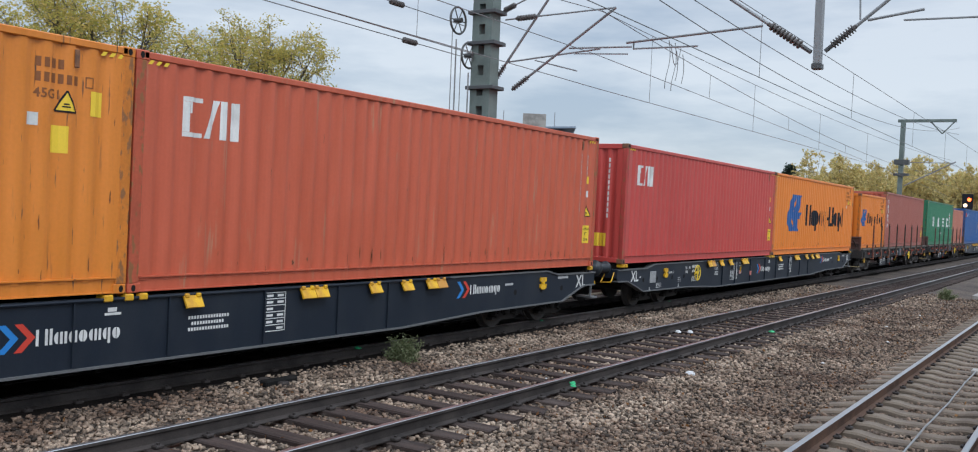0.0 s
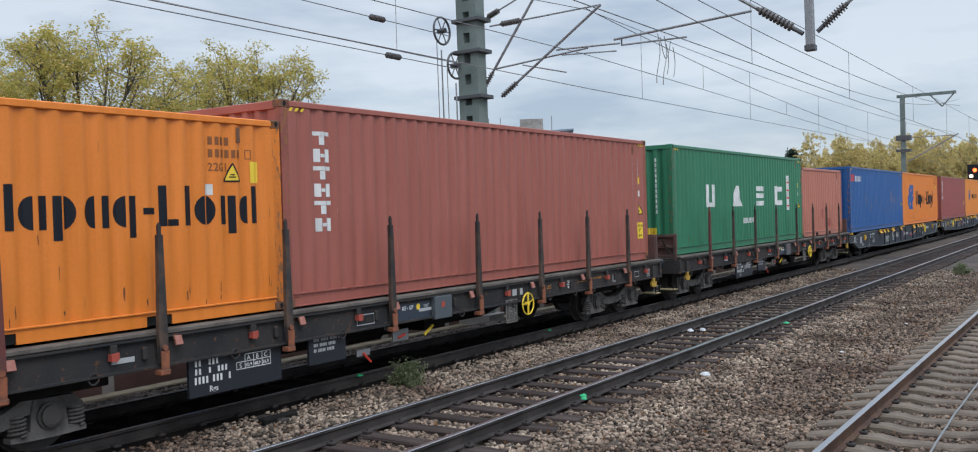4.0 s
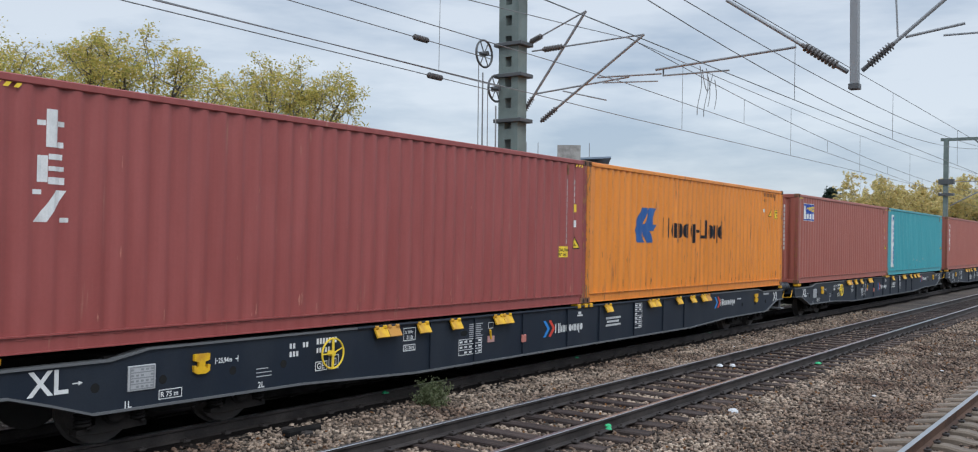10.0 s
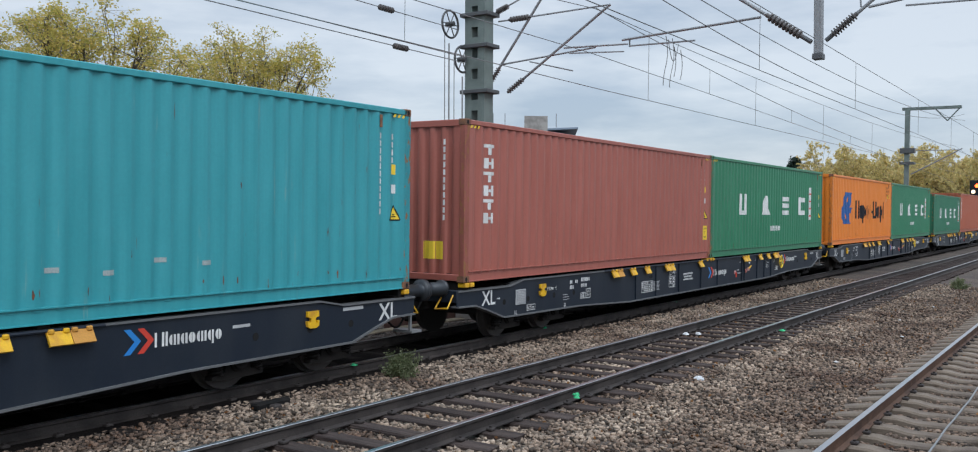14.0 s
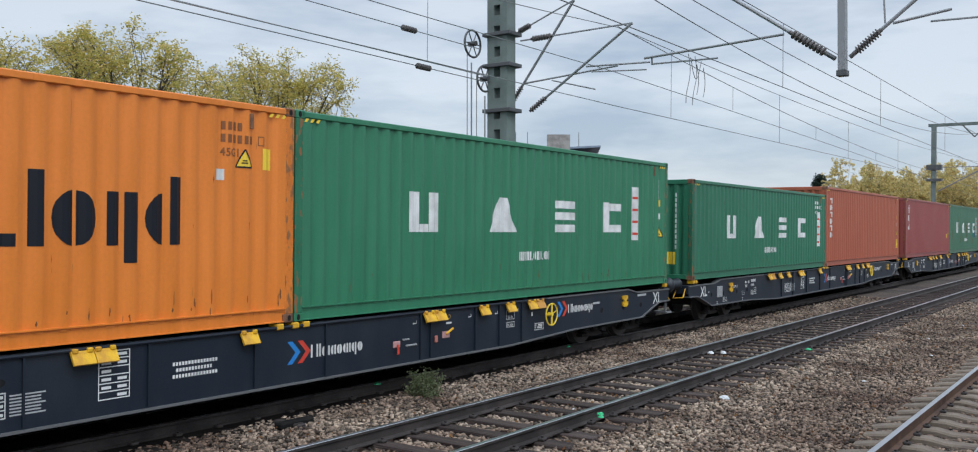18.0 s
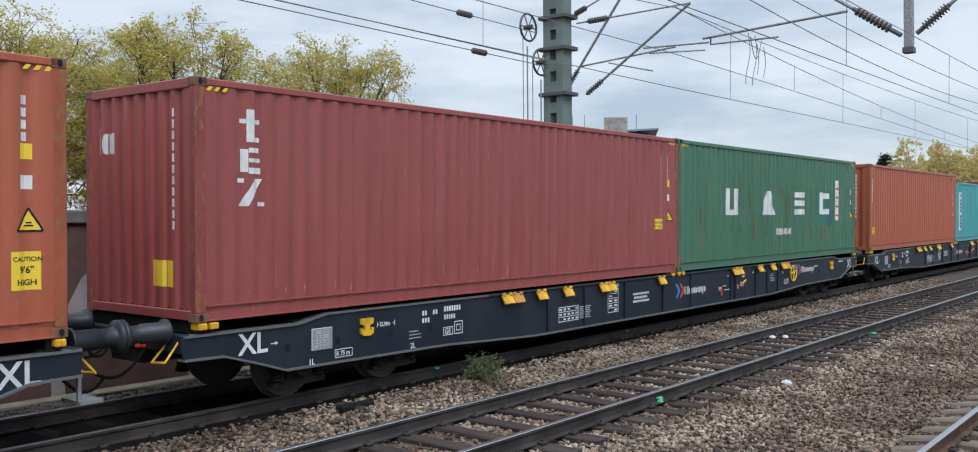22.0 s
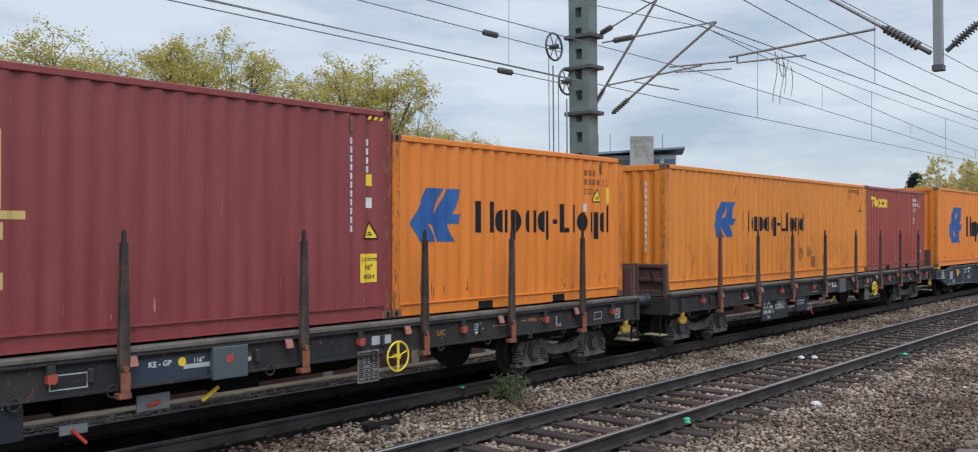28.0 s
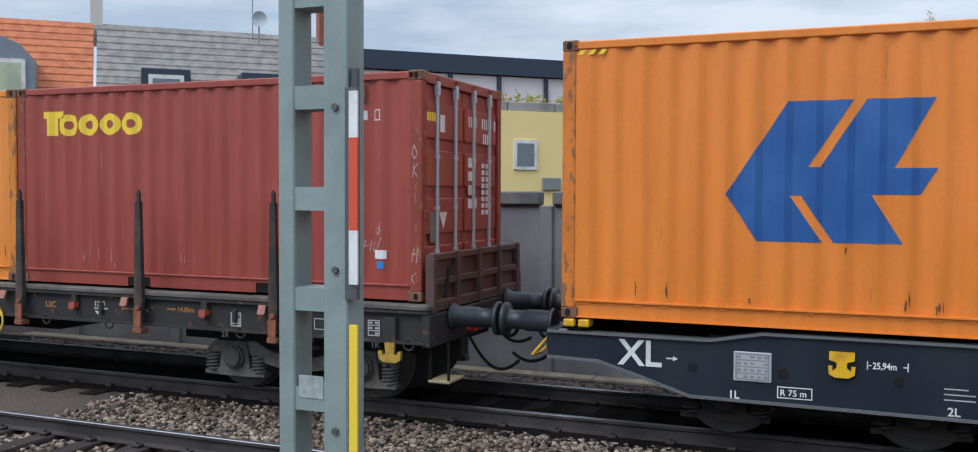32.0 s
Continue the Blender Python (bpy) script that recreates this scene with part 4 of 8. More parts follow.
def arrows_old(t, L, H):
    dz = 0.0 if H < 2.7 else -0.14
    mark(t, "arrow_mark", arrow_mark(2.17, H - 1.505 + dz, 0.79), BLUE_MARK, L, label="faded blue double arrow mark", key=("am", 2, H))
    name_bars(t, fit_word(3.62, H - 1.38 + dz, 3.76, 0.47, RHYTHM), BLACK, L, ("aw", 2, H))
    if H < 2.7:
        faded = surface("faded_placard", (0.26, 0.095, 0.025), 0.8, col2=(0.40, 0.14, 0.025), scale=6, grain=0.3)
        pink = surface("placard_edge", (0.50, 0.20, 0.10), 0.8, grain=0.2)
        for k, (x, c, r) in enumerate(((7.12, H - 1.96, 0.185), (7.67, H - 1.93, 0.15), (8.80, H - 2.14, 0.18))):
            mark(t, "placard_ghost", [[(x - r, c), (x, c - r), (x + r, c), (x, c + r)]], faded, L, label="rusty ghost of a diamond placard", key=("pg", k))
        for k, (x, c, r) in enumerate(((9.34, H - 1.90, 0.20), (9.88, H - 1.89, 0.19))):
            mark(t, "placard_outline", stroke([(x - r, c), (x, c - r), (x + r, c), (x, c + r), (x - r, c)], 0.03), pink, L, label="pale diamond placard outline", key=("po", k))
            r *= 0.72
            mark(t, "placard_ghost", [[(x - r, c), (x, c - r), (x + r, c), (x, c + r)]], COLOURS["old_orange"], L, key=("pi", k))
        for k, (x, c, w, h) in enumerate(((6.39, H - 2.11, 0.36, 0.31), (7.85, H - 2.33, 0.25, 0.29))):
            mark(t, "stripped_patch", [rect(x, c, w, h)], faded, L, label="worn square patch", key=("sp", k))
    if H > 2.7:
        tagged(mark(t, "number_strip", code_bars(10.49, 2.655, 4, 0.060, 0.10, 0.028) + code_bars(10.88, 2.655, 6, 0.060, 0.10, 0.025) + frame_shape(11.46, 2.64, 0.08, 0.12, 0.012), BROWN_PRINT, L, key=("ao",)), kind="stuff")
        side_words(t, "45G1", 10.49, 2.50, 0.125, BROWN_PRINT, L)
        mark(t, "warning_triangle", [[(10.99, 2.08), (11.24, 2.08), (11.115, 2.30)]], YELLOW_SIGN, L, label="yellow warning triangle", key=("aot",))
        mark(t, "triangle_rim", stroke([(10.99, 2.08), (11.24, 2.08), (11.115, 2.30), (10.99, 2.08)], 0.018), BLACK, L, key=("aor",)).location.x = 0.003
        mark(t, "notice", [rect(11.53, 2.02, 0.19, 0.27)], YELLOW_SIGN, L, label="yellow notice", key=("aon",))
        mark(t, "notice_print", frame_shape(11.54, 2.03, 0.17, 0.25, 0.010) + [rect(11.575, 2.19, 0.10, 0.035), rect(11.60, 2.10, 0.05, 0.035)], BLACK, L, key=("aop",)).location.x = 0.003
        mark(t, "notice", [rect(10.48, 2.19, 0.13, 0.10)], WHITE, L, label="small white notice", key=("aow",))
        standard_marks_front(t, L, H)
        return
    tagged(mark(t, "number_strip", code_bars(10.62, H - 0.27, 4, 0.050, 0.10, 0.026) + code_bars(10.97, H - 0.27, 6, 0.050, 0.10, 0.024) + frame_shape(11.50, H - 0.28, 0.08, 0.12, 0.012), BROWN_PRINT, L, key=("al",)), kind="stuff")
    side_words(t, "42G1", 10.62, H - 0.43, 0.125, BROWN_PRINT, L)
    mark(t, "notice", [rect(10.62, H - 0.66, 0.11, 0.12)], surface("pink_notice", (0.55, 0.24, 0.14), 0.7, grain=0.1), L, label="faded pink notice", key=("aln",))
    x, z = L - 0.62, H - 0.80
    mark(t, "warning_triangle", [[(x, z), (x + 0.26, z), (x + 0.13, z + 0.23)]], HOOK_YELLOW, L, label="dull yellow warning triangle", key=("alt",)).location.x = -0.002
    standard_marks_front(t, L, H)
    mark(t, "triangle_outline", stroke([(x, z), (x + 0.26, z), (x + 0.13, z + 0.23), (x, z)], 0.022), BLACK, L, label="black triangle outline", key=("to", H))


def arrows_short(t, L, H):
    mark(t, "arrow_mark", arrow_mark(0.38, H - 1.53, 0.79), BLUE_MARK, L, label="blue double arrow mark", key=("am", 3, H))
    name_bars(t, fit_word(1.82, H - 1.395, 3.80, 0.49, RHYTHM), BLACK, L, ("aw", 3, H))
    standard_marks(t, L, H, BROWN_PRINT, upright=False, caution=False)


def plain_orange(t, L, H):
    name_bars(t, fit_word(4.27, H - 1.825, 6.12, 0.81, RHYTHM), BLACK, L, ("aw", 1, H))
    standard_marks(t, L, H, BROWN_PRINT, upright=False, caution=False)
    mark(t, "notice", [rect(L - 1.02, H - 1.30, 0.20, 0.30)], YELLOW_SIGN, L, key=("pon", H))


def four_letters(t, L, H):
    low = H < 2.7
    z0, z1 = (H - 1.53, H - 0.89) if low else (H - 1.67, H - 1.05)
    dx, px, dz = (0.06, 0.91, 0.20) if low else (0.06, 0.02, -0.02)
    sh = {0: [rect(2.38, z0, 0.26, 0.64), rect(2.90, z0, 0.26, 0.64), rect(2.645, z0, 0.25, 0.13)],
          1: [[(4.60, z0), (5.48, z0), (5.16, z1), (4.90, z1)]],
          2: [rect(6.85, z0, 0.80, 0.15), rect(6.85, z0 + 0.245, 0.80, 0.15), rect(6.85, z1 - 0.15, 0.80, 0.15)],
          3: [rect(8.90, z0, 0.25, 0.64), rect(9.18, z0, 0.50, 0.16), rect(9.18, z1 - 0.16, 0.50, 0.16)]}
    for i, polys in sh.items():
        for n, poly in enumerate(polys):
            mark(t, "white_block", [[(u + dx, v) for u, v in poly]], WHITE, L, label="white painted block", key=("us", i, n, H))
    tagged(mark(t, "name_strip", fit_word(5.6 + 1.5 * dx, H - 2.18 + dz, 1.05, 0.22, "www.ocic.oil"), WHITE, L, label="row of small white bars", key=("uw", H)), kind="stuff")
    mark(t, "white_panel", [rect(10.24 + px, H - 1.85, 0.42, 1.20)], WHITE, L, label="white panel with red bars", key=("up", H))
    for i in range(4):
        mark(t, "red_bar", [rect(10.30 + px, H - 0.92 - 0.27 * i, 0.30, 0.055)], RED_MARK, L, key=("ur", i, H)).location.x = 0.003
    standard_marks(t, L, H, WHITE, caution=False, plates=not low, upright=not low)


def three_letters(t, L, H):
    z = H - 0.97
    for n, poly in enumerate([rect(0.72, z + 0.06, 0.09, 0.38), rect(0.72, z, 0.30, 0.058), rect(0.72, z + 0.442, 0.30, 0.058), rect(0.72 + 0.093, z + 0.30, 0.03, 0.14), [(1.04, z), (1.14, z), (1.30, z + 0.50), (1.20, z + 0.50)], rect(1.305, z, 0.10, 0.50), rect(1.50, z, 0.115, 0.50)]):
        mark(t, "white_block", [poly], WHITE, L, label="white painted block", key=("c1", n, H))
    standard_marks(t, L, H, WHITE)


def tall_word(t, L, H):
    for i in range(6):
        y = H - 0.60 - 0.25 * i
        mark(t, "white_block", [rect(0.66, y, 0.11, 0.19), rect(0.87, y, 0.11, 0.19), rect(0.775, y + 0.07, 0.09, 0.05)] if i % 2 else [rect(0.65, y + 0.13, 0.34, 0.06), rect(0.76, y, 0.12, 0.125)], WHITE, L, label="white painted block", key=("tw", i, H))
    standard_marks(t, L, H, WHITE)


def three_column(t, L, H):
    for n, poly in enumerate([rect(0.75, H - 0.73, 0.12, 0.40), rect(0.66, H - 0.505, 0.085, 0.055), rect(0.875, H - 0.505, 0.085, 0.055), rect(0.875, H - 0.73, 0.08, 0.06), rect(0.67, H - 1.10, 0.10, 0.28), rect(0.775, H - 1.12, 0.20, 0.075), rect(0.775, H - 0.98, 0.19, 0.05), rect(0.775, H - 0.86, 0.17, 0.06), [(0.64, H - 1.52), (0.77, H - 1.52), (1.00, H - 1.18), (0.87, H - 1.18)], rect(0.93, H - 1.52, 0.09, 0.05), rect(0.62, H - 1.23, 0.10, 0.05)]):
        mark(t, "white_block", [poly], WHITE, L, label="white painted block", key=("tc", n, H))
    for n, poly in enumerate(word_shapes(0.28, H - 0.85, 0.36, "loi")[0]):
        mark(t, "white_block", [poly], WHITE, L, face="front", key=("tcf", n, H))
    standard_marks(t, L, H, WHITE, caution=False, sign=(11.15, 0.94))


def white_strip(t, L, H):
    f, top, wide = (1.0, H - 0.29, 0.52) if H > 2.7 else (0.735, H - 0.44, 0.42)
    mark(t, "white_panel", [rect(0.74, top - 2.26 * f, wide, 2.26 * f)], WHITE, L, label="white upright panel with blue bars", key=("ws", H))
    y = top - 0.40 * f
    for i in range(9):
        if i == 4:
            y -= 0.13 * f
            continue
        mark(t, "blue_bar", [rect(0.825, y - 0.165 * f, 0.13, 0.155 * f)], BLUE_MARK, L, key=("wsb", i, H)).location.x = 0.003
        mark(t, "blue_bar", [rect(0.74 + wide - 0.215, y - 0.165 * f, 0.13, 0.155 * f)], BLUE_MARK, L, key=("wsc", i, H)).location.x = 0.003
        y -= 0.205 * f
    mark(t, "blue_bar", [[(0.88, top - 0.32 * f), (0.98, top - 0.32 * f), (1.10, top - 0.14 * f), (1.06, top - 0.06 * f)]], BLUE_MARK, L, key=("wsl", H)).location.x = 0.003
    for k in range(5):
        x = 5.2 + 0.7 * k
        mark(t, "scrape", [rect(x, 0.62 - 0.06 * (k % 3), 0.16, 0.06)], surface("bare_primer", (0.30, 0.36, 0.36), 0.8, grain=0.2), L, key=("wsk", k))
    standard_marks(t, L, H, WHITE, caution=False)


def two_tone_word(t, L, H):
    for n in range(2):
        mark(t, "red_block", [rect(0.43 + 0.31 * n, H - 0.65, 0.26, 0.31)], RED_MARK, L, label="red painted block", key=("tt", n, H))
    for n in range(5):
        mark(t, "white_block", [rect(1.09 + 0.27 * n, H - 0.65, 0.22, 0.25)], WHITE, L, label="white painted block", key=("tu", n, H))
    standard_marks(t, L, H, WHITE, caution=False, front_sign=False)


def blue_plate(t, L, H):
    navy = surface("plate_navy", (0.010, 0.050, 0.30), 0.5, col2=(0.014, 0.070, 0.36), scale=3, grain=0.06)
    mark(t, "plate_edge", [rect(0.575, H - 0.855, 1.19, 0.57)], WHITE, L, label="white edge of the name plate", key=("be", H))
    mark(t, "blue_plate", [rect(0.595, H - 0.838, 1.15, 0.536)], navy, L, label="deep blue name plate with white bars", key=("bp", H)).location.x = 0.003
    for n in range(4):
        mark(t, "yellow_ray", [[(0.88, H - 0.425 - 0.008 * n), (1.74, H - 0.36 - 0.058 * n), (1.74, H - 0.395 - 0.058 * n), (0.88, H - 0.430 - 0.008 * n)]], YELLOW_SIGN, L, label="yellow painted ray", key=("by", n, H)).location.x = 0.006
    mark(t, "white_tower", [[(0.66, H - 0.80), (0.80, H - 0.80), (0.765, H - 0.47), (0.755, H - 0.36), (0.705, H - 0.36), (0.695, H - 0.47)]], WHITE, L, label="white tower shape", key=("bt", H)).location.x = 0.006
    for n in range(6):
        mark(t, "white_bar", [rect(0.84 + 0.145 * n, H - 0.79, 0.10, (0.25, 0.17, 0.19, 0.17, 0.19, 0.19)[n])], WHITE, L, key=("bq", n + 1, H)).location.x = 0.006
    standard_marks(t, L, H, WHITE, caution=False, front_sign=False)


def stacked_mark(t, L, H):
    sand = surface("sand_yellow", (0.55, 0.40, 0.14), 0.6, grain=0.06)
    for n, poly in enumerate([rect(5.72, H - 1.46, 0.28, 0.78), rect(6.22, H - 1.46, 0.28, 0.78), rect(6.74, H - 1.46, 0.30, 0.78), rect(5.72, H - 0.68, 1.28, 0.14),
                              rect(5.48, H - 1.56, 1.80, 0.085), rect(5.74, H - 2.25, 0.62, 0.17), rect(5.74, H - 1.98, 0.62, 0.14), rect(5.74, H - 1.74, 0.62, 0.15), rect(6.46, H - 2.25, 0.20, 0.66), rect(6.68, H - 2.25, 0.38, 0.17), rect(6.68, H - 1.76, 0.38, 0.17)]):
        mark(t, "sand_block", [[(u - 0.13, v) for u, v in poly]], sand, L, label="sand-yellow painted block", key=("sm", n, H))
    standard_marks(t, L, H, WHITE)


def yellow_word(t, L, H):
    for n, poly in enumerate((rect(0.53, H - 0.64, 0.16, 0.23), rect(0.45, H - 0.41, 0.37, 0.09))):
        mark(t, "name_bar", [poly], YELLOW_SIGN, L, label="yellow painted bar", key=("yw", n, H))
    for n in range(4):
        cu, cv, ru, rv = 0.895 + 0.345 * n, H - 0.505, 0.168, 0.142
        turn = [(math.cos(k * math.pi / 9), math.sin(k * math.pi / 9)) for k in range(19)]
        ring = [[(cu + ru * c0, cv + rv * s0), (cu + ru * c1, cv + rv * s1), (cu + 0.42 * ru * c1, cv + 0.40 * rv * s1), (cu + 0.42 * ru * c0, cv + 0.40 * rv * s0)] for (c0, s0), (c1, s1) in zip(turn, turn[1:])]
        mark(t, "name_ring", ring, YELLOW_SIGN, L, label="yellow painted ring", key=("yr", n, H))

    def door_mark(name, quads, mat, label=""):
        bm = bmesh.new()
        for quad in quads:
            bm.faces.new([bm.verts.new((x, L - 0.0185, z)) for x, z in quad])
        bmesh.ops.recalc_face_normals(bm, faces=bm.faces[:])
        part(name, bm, mat, t, label)

    def block(x, z, wide, high):
        return [(x, z), (x - wide, z), (x - wide, z + high), (x, z + high)]
    door_mark("door_name_bar", [block(1.06 - 0.062 * k, H - 0.55, 0.05, 0.10) for k in range(5)], YELLOW_SIGN, "small yellow bars")
    door_mark("door_badge", [block(0.70, H - 0.66, 0.13, 0.20)], WHITE, "white oval badge")
    tagged(t.children[-1], kind="stuff")
    door_mark("door_print", [block(-0.13 - 0.07 * k, H - 0.55, 0.045, 0.13) for k in range(4)] + [block(-0.56 - 0.07 * k, H - 0.55, 0.045, 0.13) for k in range(7) if k != 5] + [block(-0.60 - 0.07 * k, H - 0.74, 0.045, 0.13) for k in range(3)], WHITE)
    tagged(t.children[-1], kind="stuff")
    door_mark("door_print", [block(-0.12, H - 1.05 - 0.17 * k, (0.24, 0.22, 0.13, 0.28)[k], 0.12) for k in range(4)] + [block(-0.56, H - 1.05 - 0.085 * k, 0.10, 0.06) for k in range(8)] + [block(-0.70, H - 1.05 - 0.085 * k, 0.10, 0.06) for k in range(8)], WHITE)
    tagged(t.children[-1], kind="stuff")
    door_mark("data_plate", [block(0.98, 0.66, 0.20, 0.34)], surface("brass_plate", (0.20, 0.19, 0.15), 0.5, metal=0.3, grain=0.15), "dull metal data plate")
    door_mark("warning_triangle", [[(0.72, 1.00), (0.50, 1.00), (0.61, 0.80)]], WHITE, "white warning triangle")
    standard_marks(t, L, H, WHITE, upright=False, caution=False, plates=False)
    for n, poly in enumerate(frame_shape(4.78, H - 1.04, 0.13, 0.12, 0.014) + [rect(4.805, H - 1.01, 0.03, 0.06), rect(4.855, H - 1.01, 0.03, 0.06)] + code_bars(4.80, H - 1.12, 2, 0.035, 0.05, 0.02)):
        tagged(mark(t, "code_bar", [poly], WHITE, L, key=("yc", n)), kind="stuff")
    for n, (x, z, w, h) in enumerate(((5.45, 0.47, 0.15, 0.10), (5.48, 0.36, 0.09, 0.08))):
        mark(t, "sticker", [rect(x, z, w, h)], (WHITE, LIGHT_BLUE)[n], L, label="small paper sticker", key=("st", n)).location.x = 0.003
    chalk = surface("chalk", (0.42, 0.30, 0.28), 0.9, grain=0.4, grain_scale=50)
    scrawls = ([(5.30, 0.55), (5.33, 0.68)], [(5.31, 0.61), (5.37, 0.62)], [(5.38, 0.55), (5.40, 0.68)], [(5.44, 0.66), (5.42, 0.56), (5.48, 0.55)], [(5.47, 0.53), (5.54, 0.72)], [(5.50, 0.74), (5.46, 0.79), (5.50, 0.83), (5.53, 0.79), (5.49, 0.74)],
               [(5.93, 0.45), (5.96, 0.60)], [(5.93, 0.53), (5.99, 0.54)], [(5.99, 0.44), (6.01, 0.60)], [(5.96, 0.20), (5.93, 0.28), (5.99, 0.33)], [(5.93, 1.66), (5.96, 1.76), (6.00, 1.66), (5.96, 1.60), (5.93, 1.66)], [(5.94, 1.40), (5.96, 1.55)], [(6.00, 1.40), (5.95, 1.48), (6.01, 1.55)])
    for n, line in enumerate(scrawls):
        mark(t, "chalk_stroke", stroke(line, 0.011), chalk, L, flat=line[0][0] > 5.9, key=("ck", n)).location.x = 0.011 if line[0][0] > 5.9 else 0.002


def numbers_only(t, L, H):
    if L > 7:
        tagged(mark(t, "number_strip", column_bars(0.35, H - 0.5, 5, 0.09, 0.12, 0.04), WHITE, L, key=("no", H)), kind="stuff")
        standard_marks(t, L, H, WHITE, caution=False, sign=(0.24, 0.56))
        return
    deep = surface("deep_red_patch", (0.33, 0.085, 0.06), 0.5, col2=(0.38, 0.11, 0.08), scale=2, grain=0.1)
    for n, (x, z, w, h) in enumerate(((2.74, 0.64, 0.46, 0.38), (3.29, 0.32, 0.90, 0.33))):
        mark(t, "touch_up_patch", [[(x, z), (x + w, z + 0.01), (x + w, z + h), (x + 0.07, z + h), (x, z + h - 0.05)]], deep, L, label="darker red touch-up paint patch", key=("tp", n))
    tagged(mark(t, "number_strip", column_bars(5.29, 2.17, 11, 0.07, 0.09, 0.030), WHITE, L, key=("sn", 0)), kind="stuff")
    tagged(mark(t, "number_strip", column_bars(5.56, 2.17, 4, 0.07, 0.09, 0.030) + frame_shape(5.54, 1.14, 0.12, 0.13, 0.02) + [rect(5.575, 1.175, 0.05, 0.06)], WHITE, L, key=("sn", 1)), kind="stuff")
    standard_marks_front(t, L, H)


def standard_marks_front(t, L, H):
    """Only the number column of the front wall."""
    tagged(mark(t, "number_strip", column_bars(1.95, H - 0.35, 11, 0.045, 0.10, 0.035), WHITE, L, face="front", key=("fnb", round(H, 1))), kind="stuff")


DESIGNS = {"arrows_large": arrows_large, "arrows_old": arrows_old, "arrows_short": arrows_short, "plain_orange": plain_orange, "four_letters": four_letters, "three_letters": three_letters, "tall_word": tall_word, "three_column": three_column, "white_strip": white_strip, "two_tone_word": two_tone_word, "blue_plate": blue_plate, "stacked_mark": stacked_mark, "yellow_word": yellow_word, "numbers_only": numbers_only}
L40, L20, HI, LO = 12.192, 6.058, 2.896, 2.591
# wagon kind, where its near hand wheel sits (0: none), and its containers: length, height, colour, design, label
TRAIN = [
    ("long", 0, (L40, HI, "old_orange", "plain_orange", "weathered orange forty-foot shipping container on a flat wagon"), (L40, HI, "faded_red", "three_letters", "faded red forty-foot container with rusty dents")),
    ("long", 1, (L40, HI, "red", "three_letters", "deep red forty-foot container with white marks"), (L40, HI, "orange", "arrows_large", "orange forty-foot container with blue double arrow")),
    ("stake", 0, (L20, LO, "orange", "arrows_short", "orange twenty-foot container with blue double arrow"), (L40, HI, "brown", "tall_word", "brown forty-foot container with white letter column")),
    ("stake", 0, (L40, HI, "green", "four_letters", "green forty-foot container with four white block shapes"), (L20, LO, "salmon", "numbers_only", "faded salmon twenty-foot container with red patch")),
    ("long", 2, (L40, HI, "blue", "two_tone_word", "scuffed blue forty-foot container with red and white name"), (L40, HI, "orange", "arrows_large", "orange forty-foot container with blue double arrow")),
    ("long", 1, (L40, HI, "oxide", "three_column", "oxide red forty-foot container with white letter column"), (L40, HI, "amber", "arrows_old", "worn amber forty-foot container with small blue arrow")),
    ("long", 1, (L40, HI, "brown", "blue_plate", "brown forty-foot container with a blue name plate"), (L40, HI, "teal", "white_strip", "teal forty-foot container with white upright panel")),
    ("long", 2, (L40, HI, "brown", "tall_word", "brown forty-foot container with white letter column"), (L40, HI, "green", "four_letters", "green forty-foot container with four white block shapes")),
    ("long", 2, (L40, HI, "orange", "arrows_large", "orange forty-foot container with blue double arrow"), (L40, HI, "green", "four_letters", "green forty-foot container with four white block shapes")),
    ("long", 2, (L40, LO, "dark_green", "four_letters", "low dark green forty-foot container with teal corner"), (L40, HI, "rust_orange", "tall_word", "rust-orange forty-foot container with white letter column")),
    ("long", 2, (L40, HI, "oxide", "three_column", "oxide red forty-foot container with white letter column"), (L40, HI, "old_green", "four_letters", "worn green forty-foot container with rust streaks")),
    ("long", 2, (L40, HI, "rust_orange", "numbers_only", "rust-orange forty-foot container with few markings"), (L40, LO, "light_teal", "white_strip", "low teal forty-foot container with white upright panel")),
    ("stake", 0, (L40, HI, "maroon", "stacked_mark", "maroon forty-foot container with sand-yellow stacked mark"), (L20, LO, "orange", "arrows_short", "orange twenty-foot container with blue double arrow")),
    ("stake", 0, (L40, LO, "amber", "arrows_old", "low amber forty-foot container with placard outlines"), (L20, LO, "wine_red", "yellow_word", "deep red twenty-foot container with yellow name shapes")),
    ("long", 2, (L40, HI, "orange", "arrows_large", "orange forty-foot container with blue double arrow"), (L40, HI, "green", "four_letters", "green forty-foot container with four white block shapes")),
]
LONG, SHORT = 25.94, 19.90
DECK = {"long": 1.147, "stake": 1.229}


